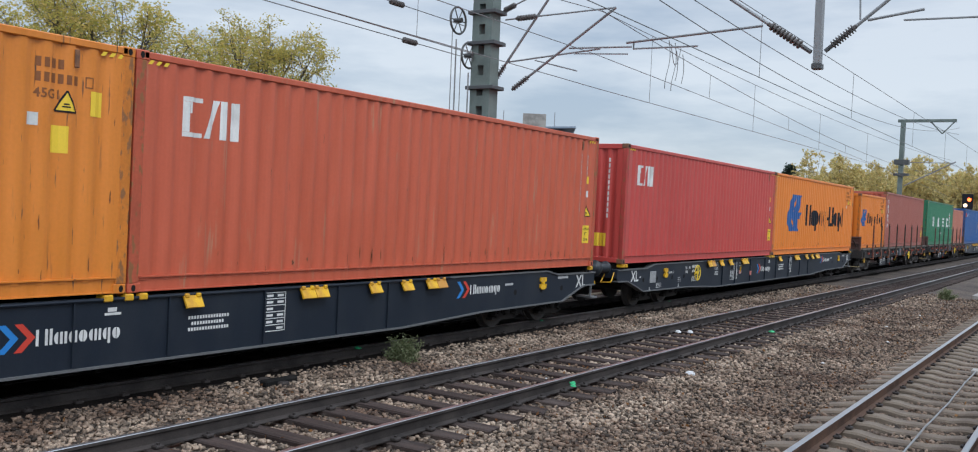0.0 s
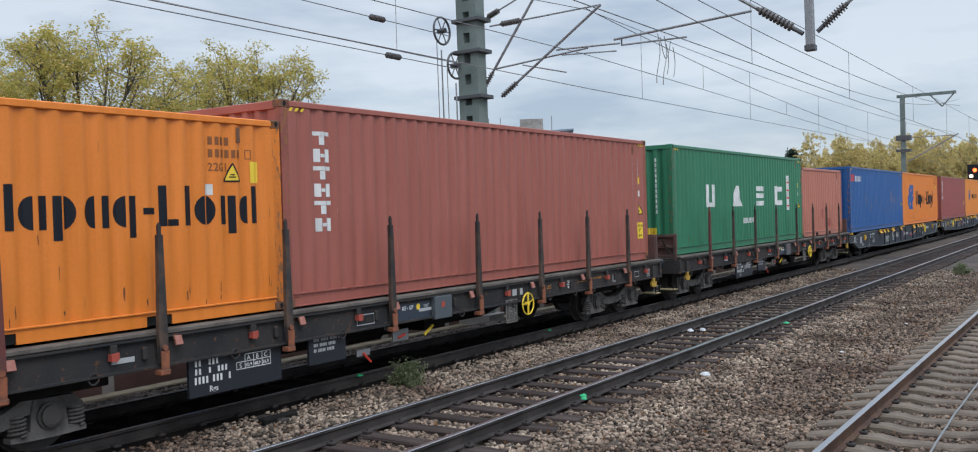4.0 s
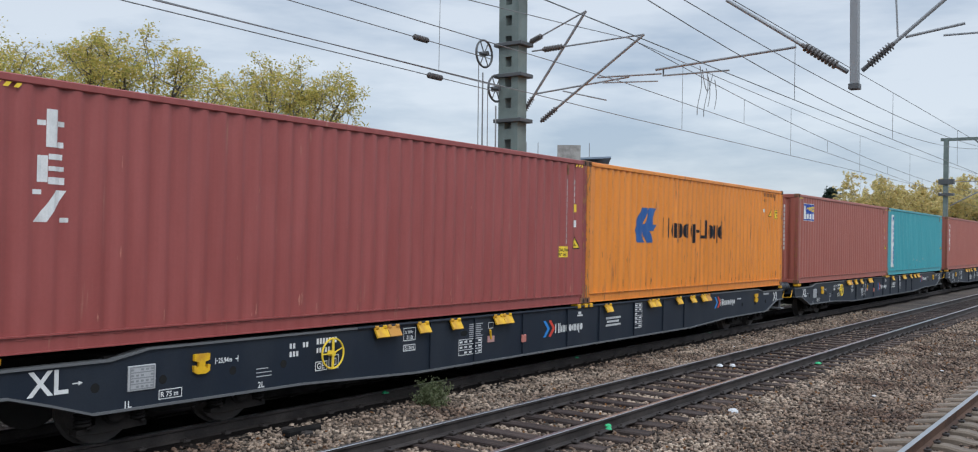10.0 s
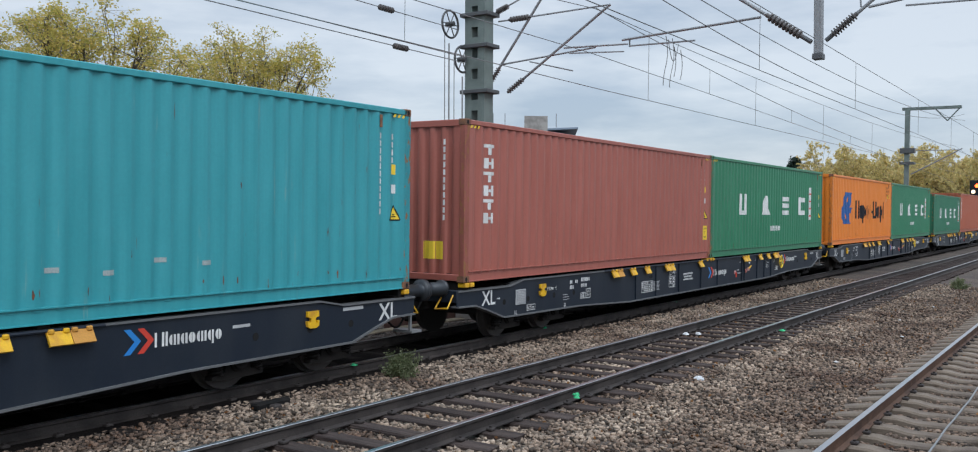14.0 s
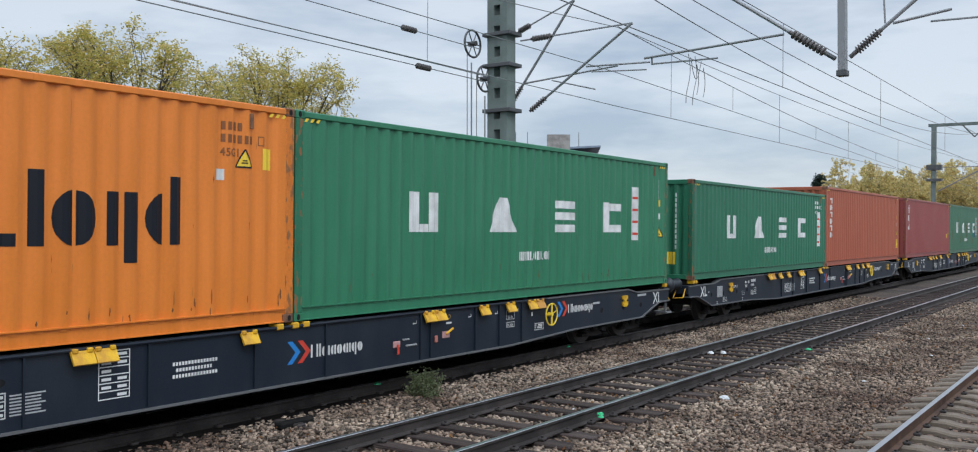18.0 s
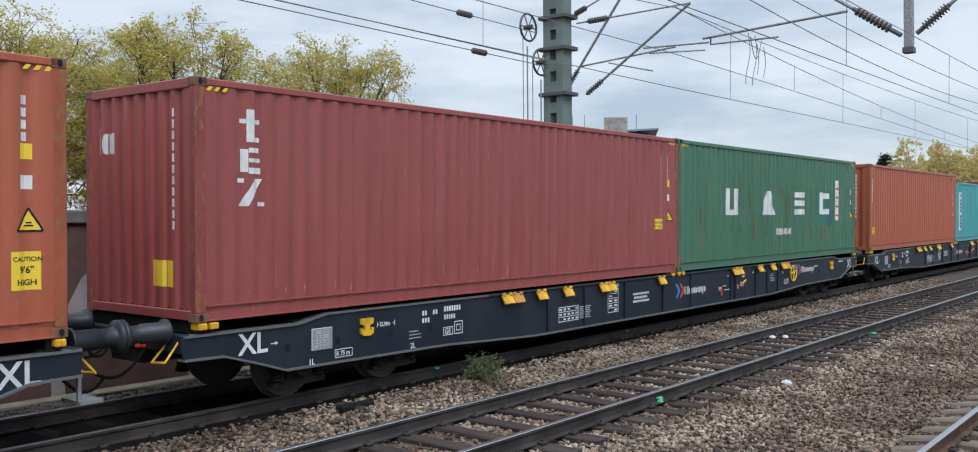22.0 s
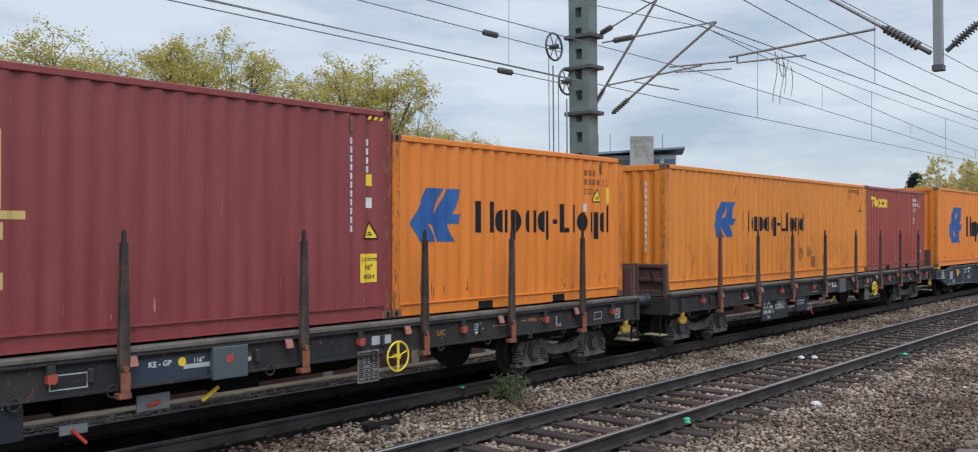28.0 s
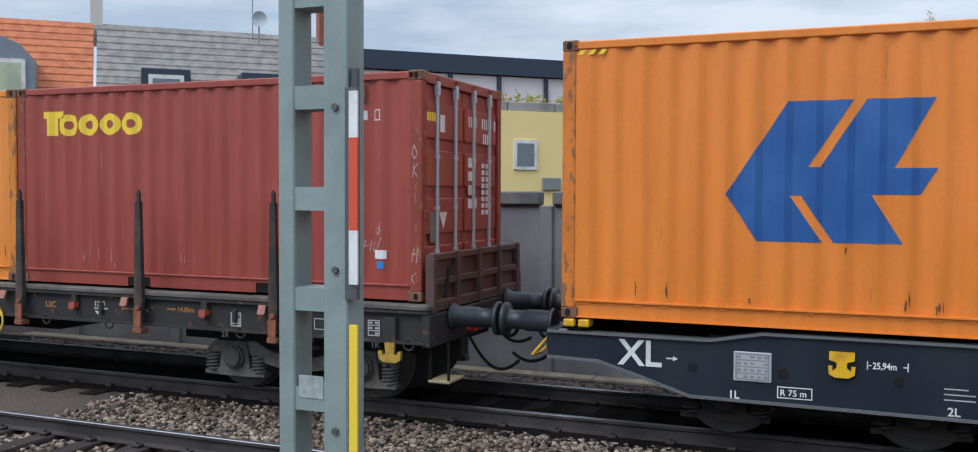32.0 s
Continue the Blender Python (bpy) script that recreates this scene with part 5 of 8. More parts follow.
# ---- wagons ----
def wheelset_mesh():
    if "wheelset" not in MESHES:
        bm = bmesh.new()
        add_tube(bm, (-0.98, 0, 0), (0.98, 0, 0), 0.08, seg=12)
        for s in (-1, 1):
            add_tube(bm, (s * 0.685, 0, 0), (s * 0.82, 0, 0), 0.455, seg=28)
            add_tube(bm, (s * 0.665, 0, 0), (s * 0.69, 0, 0), 0.49, seg=28)
            add_tube(bm, (s * 0.82, 0, 0), (s * 0.835, 0, 0), 0.36, 0.30, seg=28)
            for i in range(4):
                a = i * math.pi / 2
                add_tube(bm, (s * 0.825, 0.2 * math.cos(a), 0.2 * math.sin(a)), (s * 0.84, 0.2 * math.cos(a), 0.2 * math.sin(a)), 0.03, seg=6)
        me = bpy.data.meshes.new("wheelset")
        bm.to_mesh(me)
        bm.free()
        me.materials.append(WHEEL)
        MESHES["wheelset"] = me
    return MESHES["wheelset"]


WHEELSETS = {-0.9: [], 0.9: []}


def bogie(parent, y, steel):
    """A two-axle bogie: a pressed side frame each side, axle boxes with springs, two wheelsets."""
    def build_frame():
        bm = bmesh.new()
        for s in (-1, 1):
            top = [(-1.32, 0.50), (-1.22, 0.60), (-0.60, 0.62), (-0.42, 0.53), (-0.22, 0.47)]
            low = [(-0.22, 0.31), (-0.46, 0.36), (-0.64, 0.46), (-1.15, 0.47), (-1.32, 0.43)]
            prof = top + [(-u, v) for u, v in top[::-1]] + [(-u, v) for u, v in low[::-1]] + low
            add_poly_prism(bm, prof, "x", s * 0.94 if s > 0 else -1.06, s * 1.06 if s > 0 else -0.94)
        add_box(bm, -0.95, 0.95, -0.22, 0.22, 0.55, 0.80, bevel=0.02)
        return bm
    b = link_mesh("bogie", cached(("bogie",), build_frame, steel), None, parent, "steel two-axle bogie", pose(0, y, 0))

    def box_mesh():
        bm = bmesh.new()
        add_poly_prism(bm, [(-0.17, 0.61), (0.17, 0.61), (0.20, 0.50), (0.22, 0.28), (0.44, 0.24), (0.44, 0.19), (0.16, 0.18), (-0.16, 0.18), (-0.44, 0.19), (-0.44, 0.24), (-0.22, 0.28), (-0.20, 0.50)], "x", 0.94, 1.08)
        return bm

    def cover_mesh():
        bm = bmesh.new()
        add_lathe(bm, (1.06, 0, 0.42), (1.16, 0, 0.42), ((0, 0.15), (0.5, 0.15), (0.55, 0.12), (0.9, 0.12), (1.0, 0.09)), 16)
        return bm

    def spring_mesh():
        """One coil and its seat."""
        bm = bmesh.new()
        rows = []
        n = 60
        for i in range(n + 1):
            a = 2 * math.pi * 5 * i / n
            c = Vector((1.03 + 0.085 * math.cos(a), 0.085 * math.sin(a), 0.25 + 0.21 * i / n))
            out = Vector((math.cos(a), math.sin(a), 0))
            rows.append([bm.verts.new(c + out * 0.019 * math.cos(k * math.pi / 2) + Vector((0, 0, 0.019 * math.sin(k * math.pi / 2)))) for k in range(4)])
        for ra, rb in zip(rows, rows[1:]):
            for k in range(4):
                bm.faces.new((ra[k], ra[(k + 1) % 4], rb[(k + 1) % 4], rb[k]))
        return bm
    for ax in (-0.9, 0.9):
        w = link_mesh("wheelset", wheelset_mesh(), None, b, "", pose(0, ax, 0.46))
        WHEELSETS[ax].append(w)
        for rz in (0, 180):
            link_mesh("axle_box", cached(("axle_box",), box_mesh, steel), None, b, "", pose(0, ax, 0, 0, 0, rz))
            link_mesh("axle_cover", cached(("axle_cover",), cover_mesh, WHEEL if steel == BOGIE else UNDER), None, b, "", pose(0, ax, 0, 0, 0, rz))
            for d in (-0.34, 0.34):
                sp = link_mesh("spring", cached(("spring",), spring_mesh, steel), None, b, "", pose(0, ax, 0, 0, 0, rz) @ pose(0, d, 0))
    return b


def buffer_bm(y, d, x):
    """A side buffer turned in one piece, with its square foot; d: the way that it points along y."""
    bm = bmesh.new()
    add_lathe(bm, (x, y, 1.05), (x, y + d * 0.60, 1.05), ((0, 0.15), (0.06, 0.15), (0.07, 0.128), (0.10, 0.128), (0.12, 0.118), (0.55, 0.118), (0.56, 0.105), (0.86, 0.105), (0.90, 0.125), (0.925, 0.19), (0.99, 0.19), (1.0, 0.17)), 28)
    for f in bm.faces:
        f.smooth = len(f.verts) == 4
    return bm


def hose(y, d, x, low, reach):
    """A brake hose that hangs in one curve."""
    pts = []
    for i in range(13):
        k = i / 12
        pts.append((x + 0.05 * math.sin(3 * k), y + d * reach * k, 0.82 - (0.82 - low) * math.sin(math.pi * min(k * 0.72 + 0.02, 1))))
    return bent_tube(pts, 0.020, 6)


def coupling(parent, y, d):
    """Draw hook with a shackle, and two brake hoses."""
    h = link_mesh("draw_hook", cached(("draw_hook", round(y, 2), d), lambda: prism([(y, 0.93), (y + d * 0.22, 0.94), (y + d * 0.34, 0.90), (y + d * 0.36, 0.99), (y + d * 0.30, 1.05), (y, 1.05)], "x", -0.04, 0.04), UNDER), None, parent)
    link_mesh("shackle", cached(("shackle", round(y, 2), d), lambda: ring_bm((0, y + d * 0.36, 0.84), "x", 0.12, 0.022), UNDER), None, h)
    link_mesh("brake_hose", cached(("hose_a", round(y, 2), d), lambda: hose(y, d, 0.42, 0.40 if d > 0 else 0.52, 0.66), UNDER), None, parent, "black brake hose")
    link_mesh("brake_hose", cached(("hose_b", round(y, 2), d), lambda: hose(y, d, -0.40, 0.60 if d > 0 else 0.66, 0.52), UNDER), None, parent, "black brake hose")
    link_mesh("hose_tap", cached(("hose_tap", round(y, 2), d), lambda: tube((0.42, y, 0.84), (0.44, y + d * 0.12, 0.86), 0.028, seg=6), RED_MARK), None, parent, "red brake tap")


def plate_mark(parent, name, polys, mat, x, label="", key=None):
    """A thin painted mark on a flat plate at the wagon's near side."""
    k = ("pm", key, mat.name) if key else None
    if k and k in MESHES:
        ob = link_mesh(name, MESHES[k], None, parent, label)
        return tagged(ob, kind="stuff") if len(polys) > 2 else ob
    bm = bmesh.new()
    for poly in polys:
        bm.faces.new([bm.verts.new((x, u, v)) for u, v in poly])
    bmesh.ops.recalc_face_normals(bm, faces=bm.faces[:])
    me = bpy.data.meshes.new(name)
    bm.to_mesh(me)
    bm.free()
    me.materials.append(mat)
    if k:
        MESHES[k] = me
    ob = link_mesh(name, me, None, parent, label)
    return tagged(ob, kind="stuff") if len(polys) > 2 else ob


def plate_words(parent, words, y, z, size, mat, x, squash=1.0):
    verts, faces = text_shape(words, size)
    return plate_mark(parent, "lettering", [[(y + verts[i][0] * squash, z + verts[i][1]) for i in f] for f in faces], mat, x, key=("pw", words, round(y, 2), round(z, 2), size))


def table_shapes(y, z, w, h, cols, rows):
    """A ruled table with small filled cells."""
    t = 0.012
    out = frame_shape(y, z, w, h, t)
    for i in range(1, rows):
        out.append(rect(y + t, z + i * h / rows - t / 2, w - 2 * t, t))
    for i in range(rows):
        for j in range(cols):
            if (i * 3 + j * 5) % 7:
                out.append(rect(y + (j + 0.2) * w / cols, z + (i + 0.3) * h / rows, 0.6 * w / cols, 0.36 * h / rows))
    return out


def hand_wheel(parent, x, y, z, r):
    k = (round(y, 2), round(r, 2))
    rim = link_mesh("hand_wheel", cached(("hand_wheel", *k), lambda: ring_bm((x, y, z), "x", r, 0.014, 28, 8), YELLOW_SIGN), None, parent, "yellow hand brake wheel")
    for i, (a, thick) in enumerate(((math.pi / 2, 0.020), (-math.pi / 2, 0.020), (math.pi, 0.010), (0.35, 0.010))):
        link_mesh("spoke", cached(("spoke", i, *k), lambda: tube((x, y, z), (x, y + r * math.cos(a), z + r * math.sin(a)), thick, seg=6), YELLOW_SIGN), None, rim)
    link_mesh("hub", cached(("hub", *k), lambda: tube((x - 0.08, y, z), (x + 0.02, y, z), 0.04, seg=10), YELLOW_SIGN), None, rim)


def name_mark(w, y, z, s, x):
    """Two chevrons and white name shapes."""
    for i, mat in enumerate((LIGHT_BLUE, RED_MARK)):
        u = y + i * 0.62 * s
        plate_mark(w, "chevron", [[(u, z), (u + 0.30 * s, z), (u + 0.78 * s, z + 0.5 * s), (u + 0.48 * s, z + 0.5 * s)], [(u, z + s), (u + 0.48 * s, z + 0.5 * s), (u + 0.78 * s, z + 0.5 * s), (u + 0.30 * s, z + s)]], mat, x, ("blue", "red")[i] + " chevron", key=("ch", i, round(y, 2)))
    plate_mark(w, "name_strip", fit_word(y + 1.42 * s, z + 0.17 * s, 3.4 * s, 0.58 * s, "Nlcicocijo"), WHITE, x, "white name bars", key=("nm", round(y, 2)))


def long_wagon(wheel_at):
    """A container flat wagon with a deep fish-bellied sill, 25.94 m over its buffers."""
    w = thing("flat_wagon", "dark grey container flat wagon with yellow spigots", "rail wagon", "wagons of the train")
    X = 1.175
    a, b = 0.62, LONG - 0.62
    low = [(a, 0.74), (a + 0.55, 0.73), (a + 1.0, 0.60), (a + 1.5, 0.44), (a + 4.6, 0.42), (a + 7.0, 0.32)]
    high = [(a, 0.985), (a + 1.7, 0.985), (a + 2.2, 1.078)]
    outline = low + [(LONG - y, z) for y, z in low[::-1]] + [(LONG - y, z) for y, z in high] + high[::-1]

    def sill(s):
        def build():
            bm = bmesh.new()
            add_poly_prism(bm, outline, "x", s * X - 0.015, s * X + 0.015)
            return bm
        return build

    def flange(s):
        def build():
            bm = bmesh.new()
            pts = low + [(LONG - y, z) for y, z in low[::-1]]
            for (y0, z0), (y1, z1) in zip(pts, pts[1:]):
                q = [(y0, z0), (y1, z1), (y1, z1 - 0.028), (y0, z0 - 0.028)]
                add_poly_prism(bm, q, "x", s * X - 0.12, s * X + 0.05)
            pts = high + [(LONG - y, z) for y, z in high[::-1]]
            for (y0, z0), (y1, z1) in zip(pts, pts[1:]):
                add_poly_prism(bm, [(y0, z0 + 0.025), (y1, z1 + 0.025), (y1, z1), (y0, z0)], "x", s * X - 0.12, s * X + 0.045)
            return bm
        return build
    for s in (1, -1):
        link_mesh("side_sill", cached(("side_sill", s), sill(s), SOLEBAR), None, w, "deep fish-bellied side sill")
        link_mesh("sill_flange", cached(("sill_flange", s), flange(s), EDGE), None, w)

    for y in (8.0, 9.2, 10.7, 12.3, 13.6, 15.73, 15.99, 17.24, 17.98, 18.72) if wheel_at == 2 else (8.0, 9.2, 10.7, 12.3, 13.6, 15.2, 16.7, 17.9):
        for s in (-1, 1):
            link_mesh("sill_rib", cached(("sill_rib",), lambda: box(-0.02, 0.045, -0.012, 0.012, 0.34, 1.07), SOLEBAR), None, w, "", pose(s * X, y, 0, 0, 0, 0 if s > 0 else 180))

    def centre():
        bm = bmesh.new()
        add_box(bm, -0.35, 0.35, a, b, 0.62, 1.0)
        add_box(bm, -1.1, 1.1, 5.6, LONG - 5.6, 0.42, 0.50)
        for y in (0.95, 2.4, 4.4, 6.9, 9.0, 12.6, 13.3, 16.9, 19.0, 21.5, 23.5, LONG - 0.95):
            add_box(bm, -1.12, 1.12, y - 0.10, y + 0.10, 0.80, 1.04)
        return bm
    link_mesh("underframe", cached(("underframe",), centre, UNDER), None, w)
    for y, d in ((0.60, -1), (LONG - 0.60, 1)):
        link_mesh("headstock", cached(("headstock", d), lambda: box(-1.19, 1.19, min(y, y - d * 0.12), max(y, y - d * 0.12), 0.80, 1.02, bevel=0.012), SOLEBAR), None, w)
        for bx in (-0.875, 0.875):
            link_mesh("buffer", cached(("buffers", d, bx), lambda: buffer_bm(y, d, bx), BUFFER), None, w, "round steel side buffer")
        coupling(w, y, d)

        def handrail():
            bm = bmesh.new()
            yy = y - d * 0.02
            for p, q in (((1.1, yy, 0.95), (1.12, yy + d * 0.20, 0.72)), ((1.12, yy + d * 0.20, 0.72), (0.85, yy + d * 0.20, 0.70)), ((0.85, yy + d * 0.20, 0.70), (0.85, yy, 0.9))):
                add_tube(bm, p, q, 0.014, seg=6)
            return bm
        link_mesh("grab_handle", cached(("grab_handle", d), handrail, YELLOW), None, w, "yellow grab handle")

        def step():
            bm = box(0.75, 1.15, y + d * 0.12 - 0.13, y + d * 0.12 + 0.13, 0.40, 0.44)
            add_box(bm, 1.08, 1.12, y - 0.02, y + 0.02, 0.42, 0.90)
            return bm
        if d > 0:
            link_mesh("step", cached(("step", d), step, TUBE), None, w)
    # what the containers stand on
    for y in (0.90, 7.0, 12.80, 13.14, 18.9, LONG - 0.90):
        link_mesh("spigot", cached(("spigot",), lambda: box(-1.16, 1.16, -0.08, 0.08, 1.0, 1.147, bevel=0.01), UNDER), None, w, "", pose(0, y, 0))
    for y in (0.86, 1.02, 12.72, 13.0, 13.2, LONG - 0.86):
        link_mesh("spigot_foot", cached(("spigot_foot",), lambda: box(1.06, 1.24, -0.06, 0.06, 1.06, 1.14, bevel=0.012), YELLOW), None, w, "", pose(0, y, 0))

    def flap():
        bm = prism([(X + 0.02, 1.085), (X + 0.045, 1.09), (X + 0.135, 0.935), (X + 0.11, 0.92)], "y", -0.135, 0.135)
        for d in (-0.09, 0.09):
            add_box(bm, X - 0.02, X + 0.085, d - 0.035, d + 0.035, 1.05, 1.105, bevel=0.012)
        return bm
    for i, y in enumerate((6.78, 7.07, 7.77, 8.60, 9.84, 10.12, 12.18, 15.92, 16.20, 17.46, 18.30, 19.03, 19.32) if wheel_at == 2 else (6.78, 7.06, 7.78, 8.62, 9.86, 10.14, 13.93, 16.00, 16.28, 17.52, 18.34, 19.02, 19.30)):
        link_mesh("spigot_flap", cached(("spigot_flap", i in (1, 12)), flap, surface("old_yellow", (0.50, 0.24, 0.04), 0.6, grain=0.2) if i in (1, 12) else YELLOW), None, w, "yellow folded spigot", pose(0, y, 0))

    def hook():
        pts = [(-0.15, 0.98), (0.15, 0.98), (0.15, 0.88), (0.06, 0.85), (0.06, 0.78), (0.11, 0.74), (0.11, 0.80), (0.16, 0.80), (0.15, 0.70), (0.08, 0.66), (-0.08, 0.66), (-0.15, 0.70), (-0.16, 0.80), (-0.11, 0.80), (-0.11, 0.74), (-0.06, 0.78), (-0.06, 0.85), (-0.15, 0.88)]
        return prism([(y * 0.76, 0.84 + (z - 0.84) * 0.76) for y, z in pts], "x", X + 0.015, X + 0.055)
    for y in (3.55, 22.95):
        link_mesh("lifting_hook", cached(("lifting_hook",), hook, YELLOW), None, w, "yellow lifting bracket", pose(0, y, 0.02))
    F = X + 0.019
    # Black discs on the sill paint the shade of its round holes.
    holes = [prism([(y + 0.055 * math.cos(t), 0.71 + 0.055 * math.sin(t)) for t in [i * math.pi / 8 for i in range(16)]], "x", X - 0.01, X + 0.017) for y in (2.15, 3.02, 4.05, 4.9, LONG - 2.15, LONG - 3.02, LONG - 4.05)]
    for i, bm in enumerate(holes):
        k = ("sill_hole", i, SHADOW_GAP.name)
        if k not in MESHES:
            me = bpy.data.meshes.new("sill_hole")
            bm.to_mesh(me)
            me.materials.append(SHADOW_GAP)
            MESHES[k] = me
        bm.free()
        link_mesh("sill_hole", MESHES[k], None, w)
    plate_words(w, "XL", 1.39, 0.70, 0.37, WHITE, F)
    plate_words(w, "XL", LONG - 1.50, 0.70, 0.37, WHITE, F)
    plate_words(w, "R 75 m", 2.99, 0.505, 0.085, WHITE, F)
    plate_mark(w, "mark_frame", frame_shape(2.965, 0.478, 0.325, 0.115, 0.010), WHITE, F, key=("r75",))
    plate_words(w, "25,94m", 3.82, 0.825, 0.088, WHITE, F, 0.8)
    plate_mark(w, "dimension_arrow", [rect(3.77, 0.815, 0.010, 0.08), rect(3.775, 0.85, 0.035, 0.010), rect(4.12, 0.815, 0.010, 0.08), rect(4.085, 0.85, 0.035, 0.010)] + stroke([(1.88, 0.79), (1.97, 0.79)], 0.014) + [[(1.95, 0.765), (2.0, 0.79), (1.95, 0.815)]], WHITE, F, key=("da",))
    plate_words(w, "1L", 2.50, 0.44, 0.11, WHITE, F)
    plate_words(w, "2L", 4.46, 0.44, 0.11, WHITE, F)
    link_mesh("data_plate", cached(("data_plate",), lambda: box(X + 0.01, X + 0.035, 2.55, 2.91, 0.62, 0.91, bevel=0.006), DULL_WHITE), None, w, "grey metal data plate")
    plate_mark(w, "data_plate_print", table_shapes(2.57, 0.635, 0.32, 0.26, 5, 4), TUBE, X + 0.037, key=("dp",))
    side_b = wheel_at == 2
    n = 4.72 if side_b else 5.0
    plate_mark(w, "number_strip", code_bars(n, 0.90, 2, 0.04, 0.07, 0.02) + code_bars(n + 0.24, 0.90, 2, 0.04, 0.07, 0.02) + code_bars(n, 0.79, 3, 0.04, 0.07, 0.02) + code_bars(n + 0.5, 0.92, 7, 0.04, 0.08, 0.018) + code_bars(n + 0.5, 0.80, 5, 0.035, 0.07, 0.02), WHITE, F, "white number bars", key=("xb", side_b))
    plate_words(w, "GE", n + 0.51, 0.575, 0.12, WHITE, F)
    plate_mark(w, "mark_frame", frame_shape(n + 0.48, 0.55, 0.23, 0.13, 0.012) + frame_shape(n + 0.74, 0.55, 0.20, 0.20, 0.012) + frame_shape(n + 0.79, 0.60, 0.10, 0.10, 0.012), WHITE, F, key=("xg", side_b))
    t0, tall, lines, mark_y = (8.36, 10.06, 11.04, 12.88) if side_b else (8.77, 15.21, 13.91, 11.42)
    plate_mark(w, "load_table", table_shapes(t0, 0.46, 0.66, 0.27, 5, 3), WHITE, F, "white load table", key=("xt", side_b))
    plate_words(w, "A", t0 + 0.19, 0.665, 0.075, WHITE, F + 0.001)
    plate_mark(w, "load_table", table_shapes(tall, 0.49, 0.40, 0.55, 2, 6), WHITE, F, "tall white load table", key=("xu", side_b))
    plate_mark(w, "text_strip", [q for i in range(3) for q in code_bars(lines + 0.05 * (i % 2), 0.765 - 0.075 * i, 15 - 3 * (i % 2), 0.032, 0.042, 0.013)], WHITE, F, key=("xv", side_b))
    small = (t0 + 0.70, 0.68) if side_b else (9.06, 0.96)
    plate_mark(w, "text_strip", [rect(small[0], small[1] - 0.034 * i, 0.34 + 0.05 * (i % 3 == 0), 0.016) for i in range(7)], DULL_WHITE, F, key=("xs", side_b))
    name_mark(w, mark_y, 0.57, 0.31, F)
    name_mark(w, 20.03 if side_b else 19.86, 0.70, 0.30, F)
    frames = frame_shape(18.22, 0.64, 0.27, 0.095, 0.010) + frame_shape(18.22, 0.78, 0.27, 0.17, 0.008) + frame_shape(19.19, 0.51, 0.33, 0.13, 0.010) + [rect(19.225, 0.535, 0.012, 0.08), rect(19.21, 0.60, 0.045, 0.012)] + [rect(19.29 + 0.012 * i, 0.54 + 0.03 * i, 0.17, 0.016) for i in range(3)] + frame_shape(16.25, 0.93, 0.18, 0.085, 0.006) + [rect(16.265, 0.975, 0.15, 0.020), rect(16.265, 0.945, 0.13, 0.016), rect(16.42, 0.845, 0.15, 0.030), rect(19.07, 0.79, 0.05, 0.07)] if side_b else frame_shape(7.35, 0.66, 0.29, 0.10, 0.012) + frame_shape(7.35, 0.82, 0.29, 0.20, 0.010) + frame_shape(9.62, 0.86, 0.15, 0.11, 0.010) + [rect(12.7, 0.90, 0.22, 0.03), rect(12.74, 0.94, 0.12, 0.05)]
    plate_mark(w, "mark_frame", frames, WHITE, F, key=("xx", side_b))
    if side_b:
        plate_words(w, "21.0t", 18.27, 0.80, 0.075, WHITE, F)
        plate_words(w, "21.2kN", 18.245, 0.66, 0.065, WHITE, F)
        plate_mark(w, "dimension_arrow", [q for y in (15.58, 17.07, 17.88, 18.55) for q in (rect(y, 0.912, 0.06, 0.012), rect(y + 0.048, 0.924, 0.012, 0.04), [(y - 0.03, 0.918), (y, 0.898), (y, 0.938)])], WHITE, F, key=("flap_arrows",))
        plate_mark(w, "round_mark", [[(16.50 + r0 * math.cos(q), 0.965 + r0 * math.sin(q)), (16.50 + r1 * math.cos(q), 0.965 + r1 * math.sin(q)), (16.50 + r1 * math.cos(q + 0.52), 0.965 + r1 * math.sin(q + 0.52)), (16.50 + r0 * math.cos(q + 0.52), 0.965 + r0 * math.sin(q + 0.52))] for r0, r1 in ((0.030, 0.040),) for q in [i * 0.5236 for i in range(12)]], HOOK_YELLOW, F, "small yellow ring mark", key=("ring_mark",))
        for i in range(8):
            y, z = (15.31, 0.69) if i < 3 else (15.39, 0.59)
            y += 0.055 * (i if i < 3 else i - 3)
            link_mesh("stud", cached(("stud",), lambda: tube((X + 0.01, 0, 0), (X + 0.05, 0, 0), 0.014, seg=6), DULL_WHITE), None, w, "", pose(0, y, z))
        link_mesh("tap_plate", cached(("tap_plate",), lambda: box(X + 0.012, X + 0.03, 15.07, 15.24, 0.58, 0.68, bevel=0.01), surface("pink_plate", (0.45, 0.25, 0.24), 0.7, grain=0.2)), None, w, "pale red-edged tap plate")
        link_mesh("tap_handle", cached(("tap_handle",), lambda: tube((X + 0.05, 15.16, 0.63), (X + 0.06, 15.15, 0.48), 0.020, seg=6), RED_MARK), None, w, "red and white tap handle")
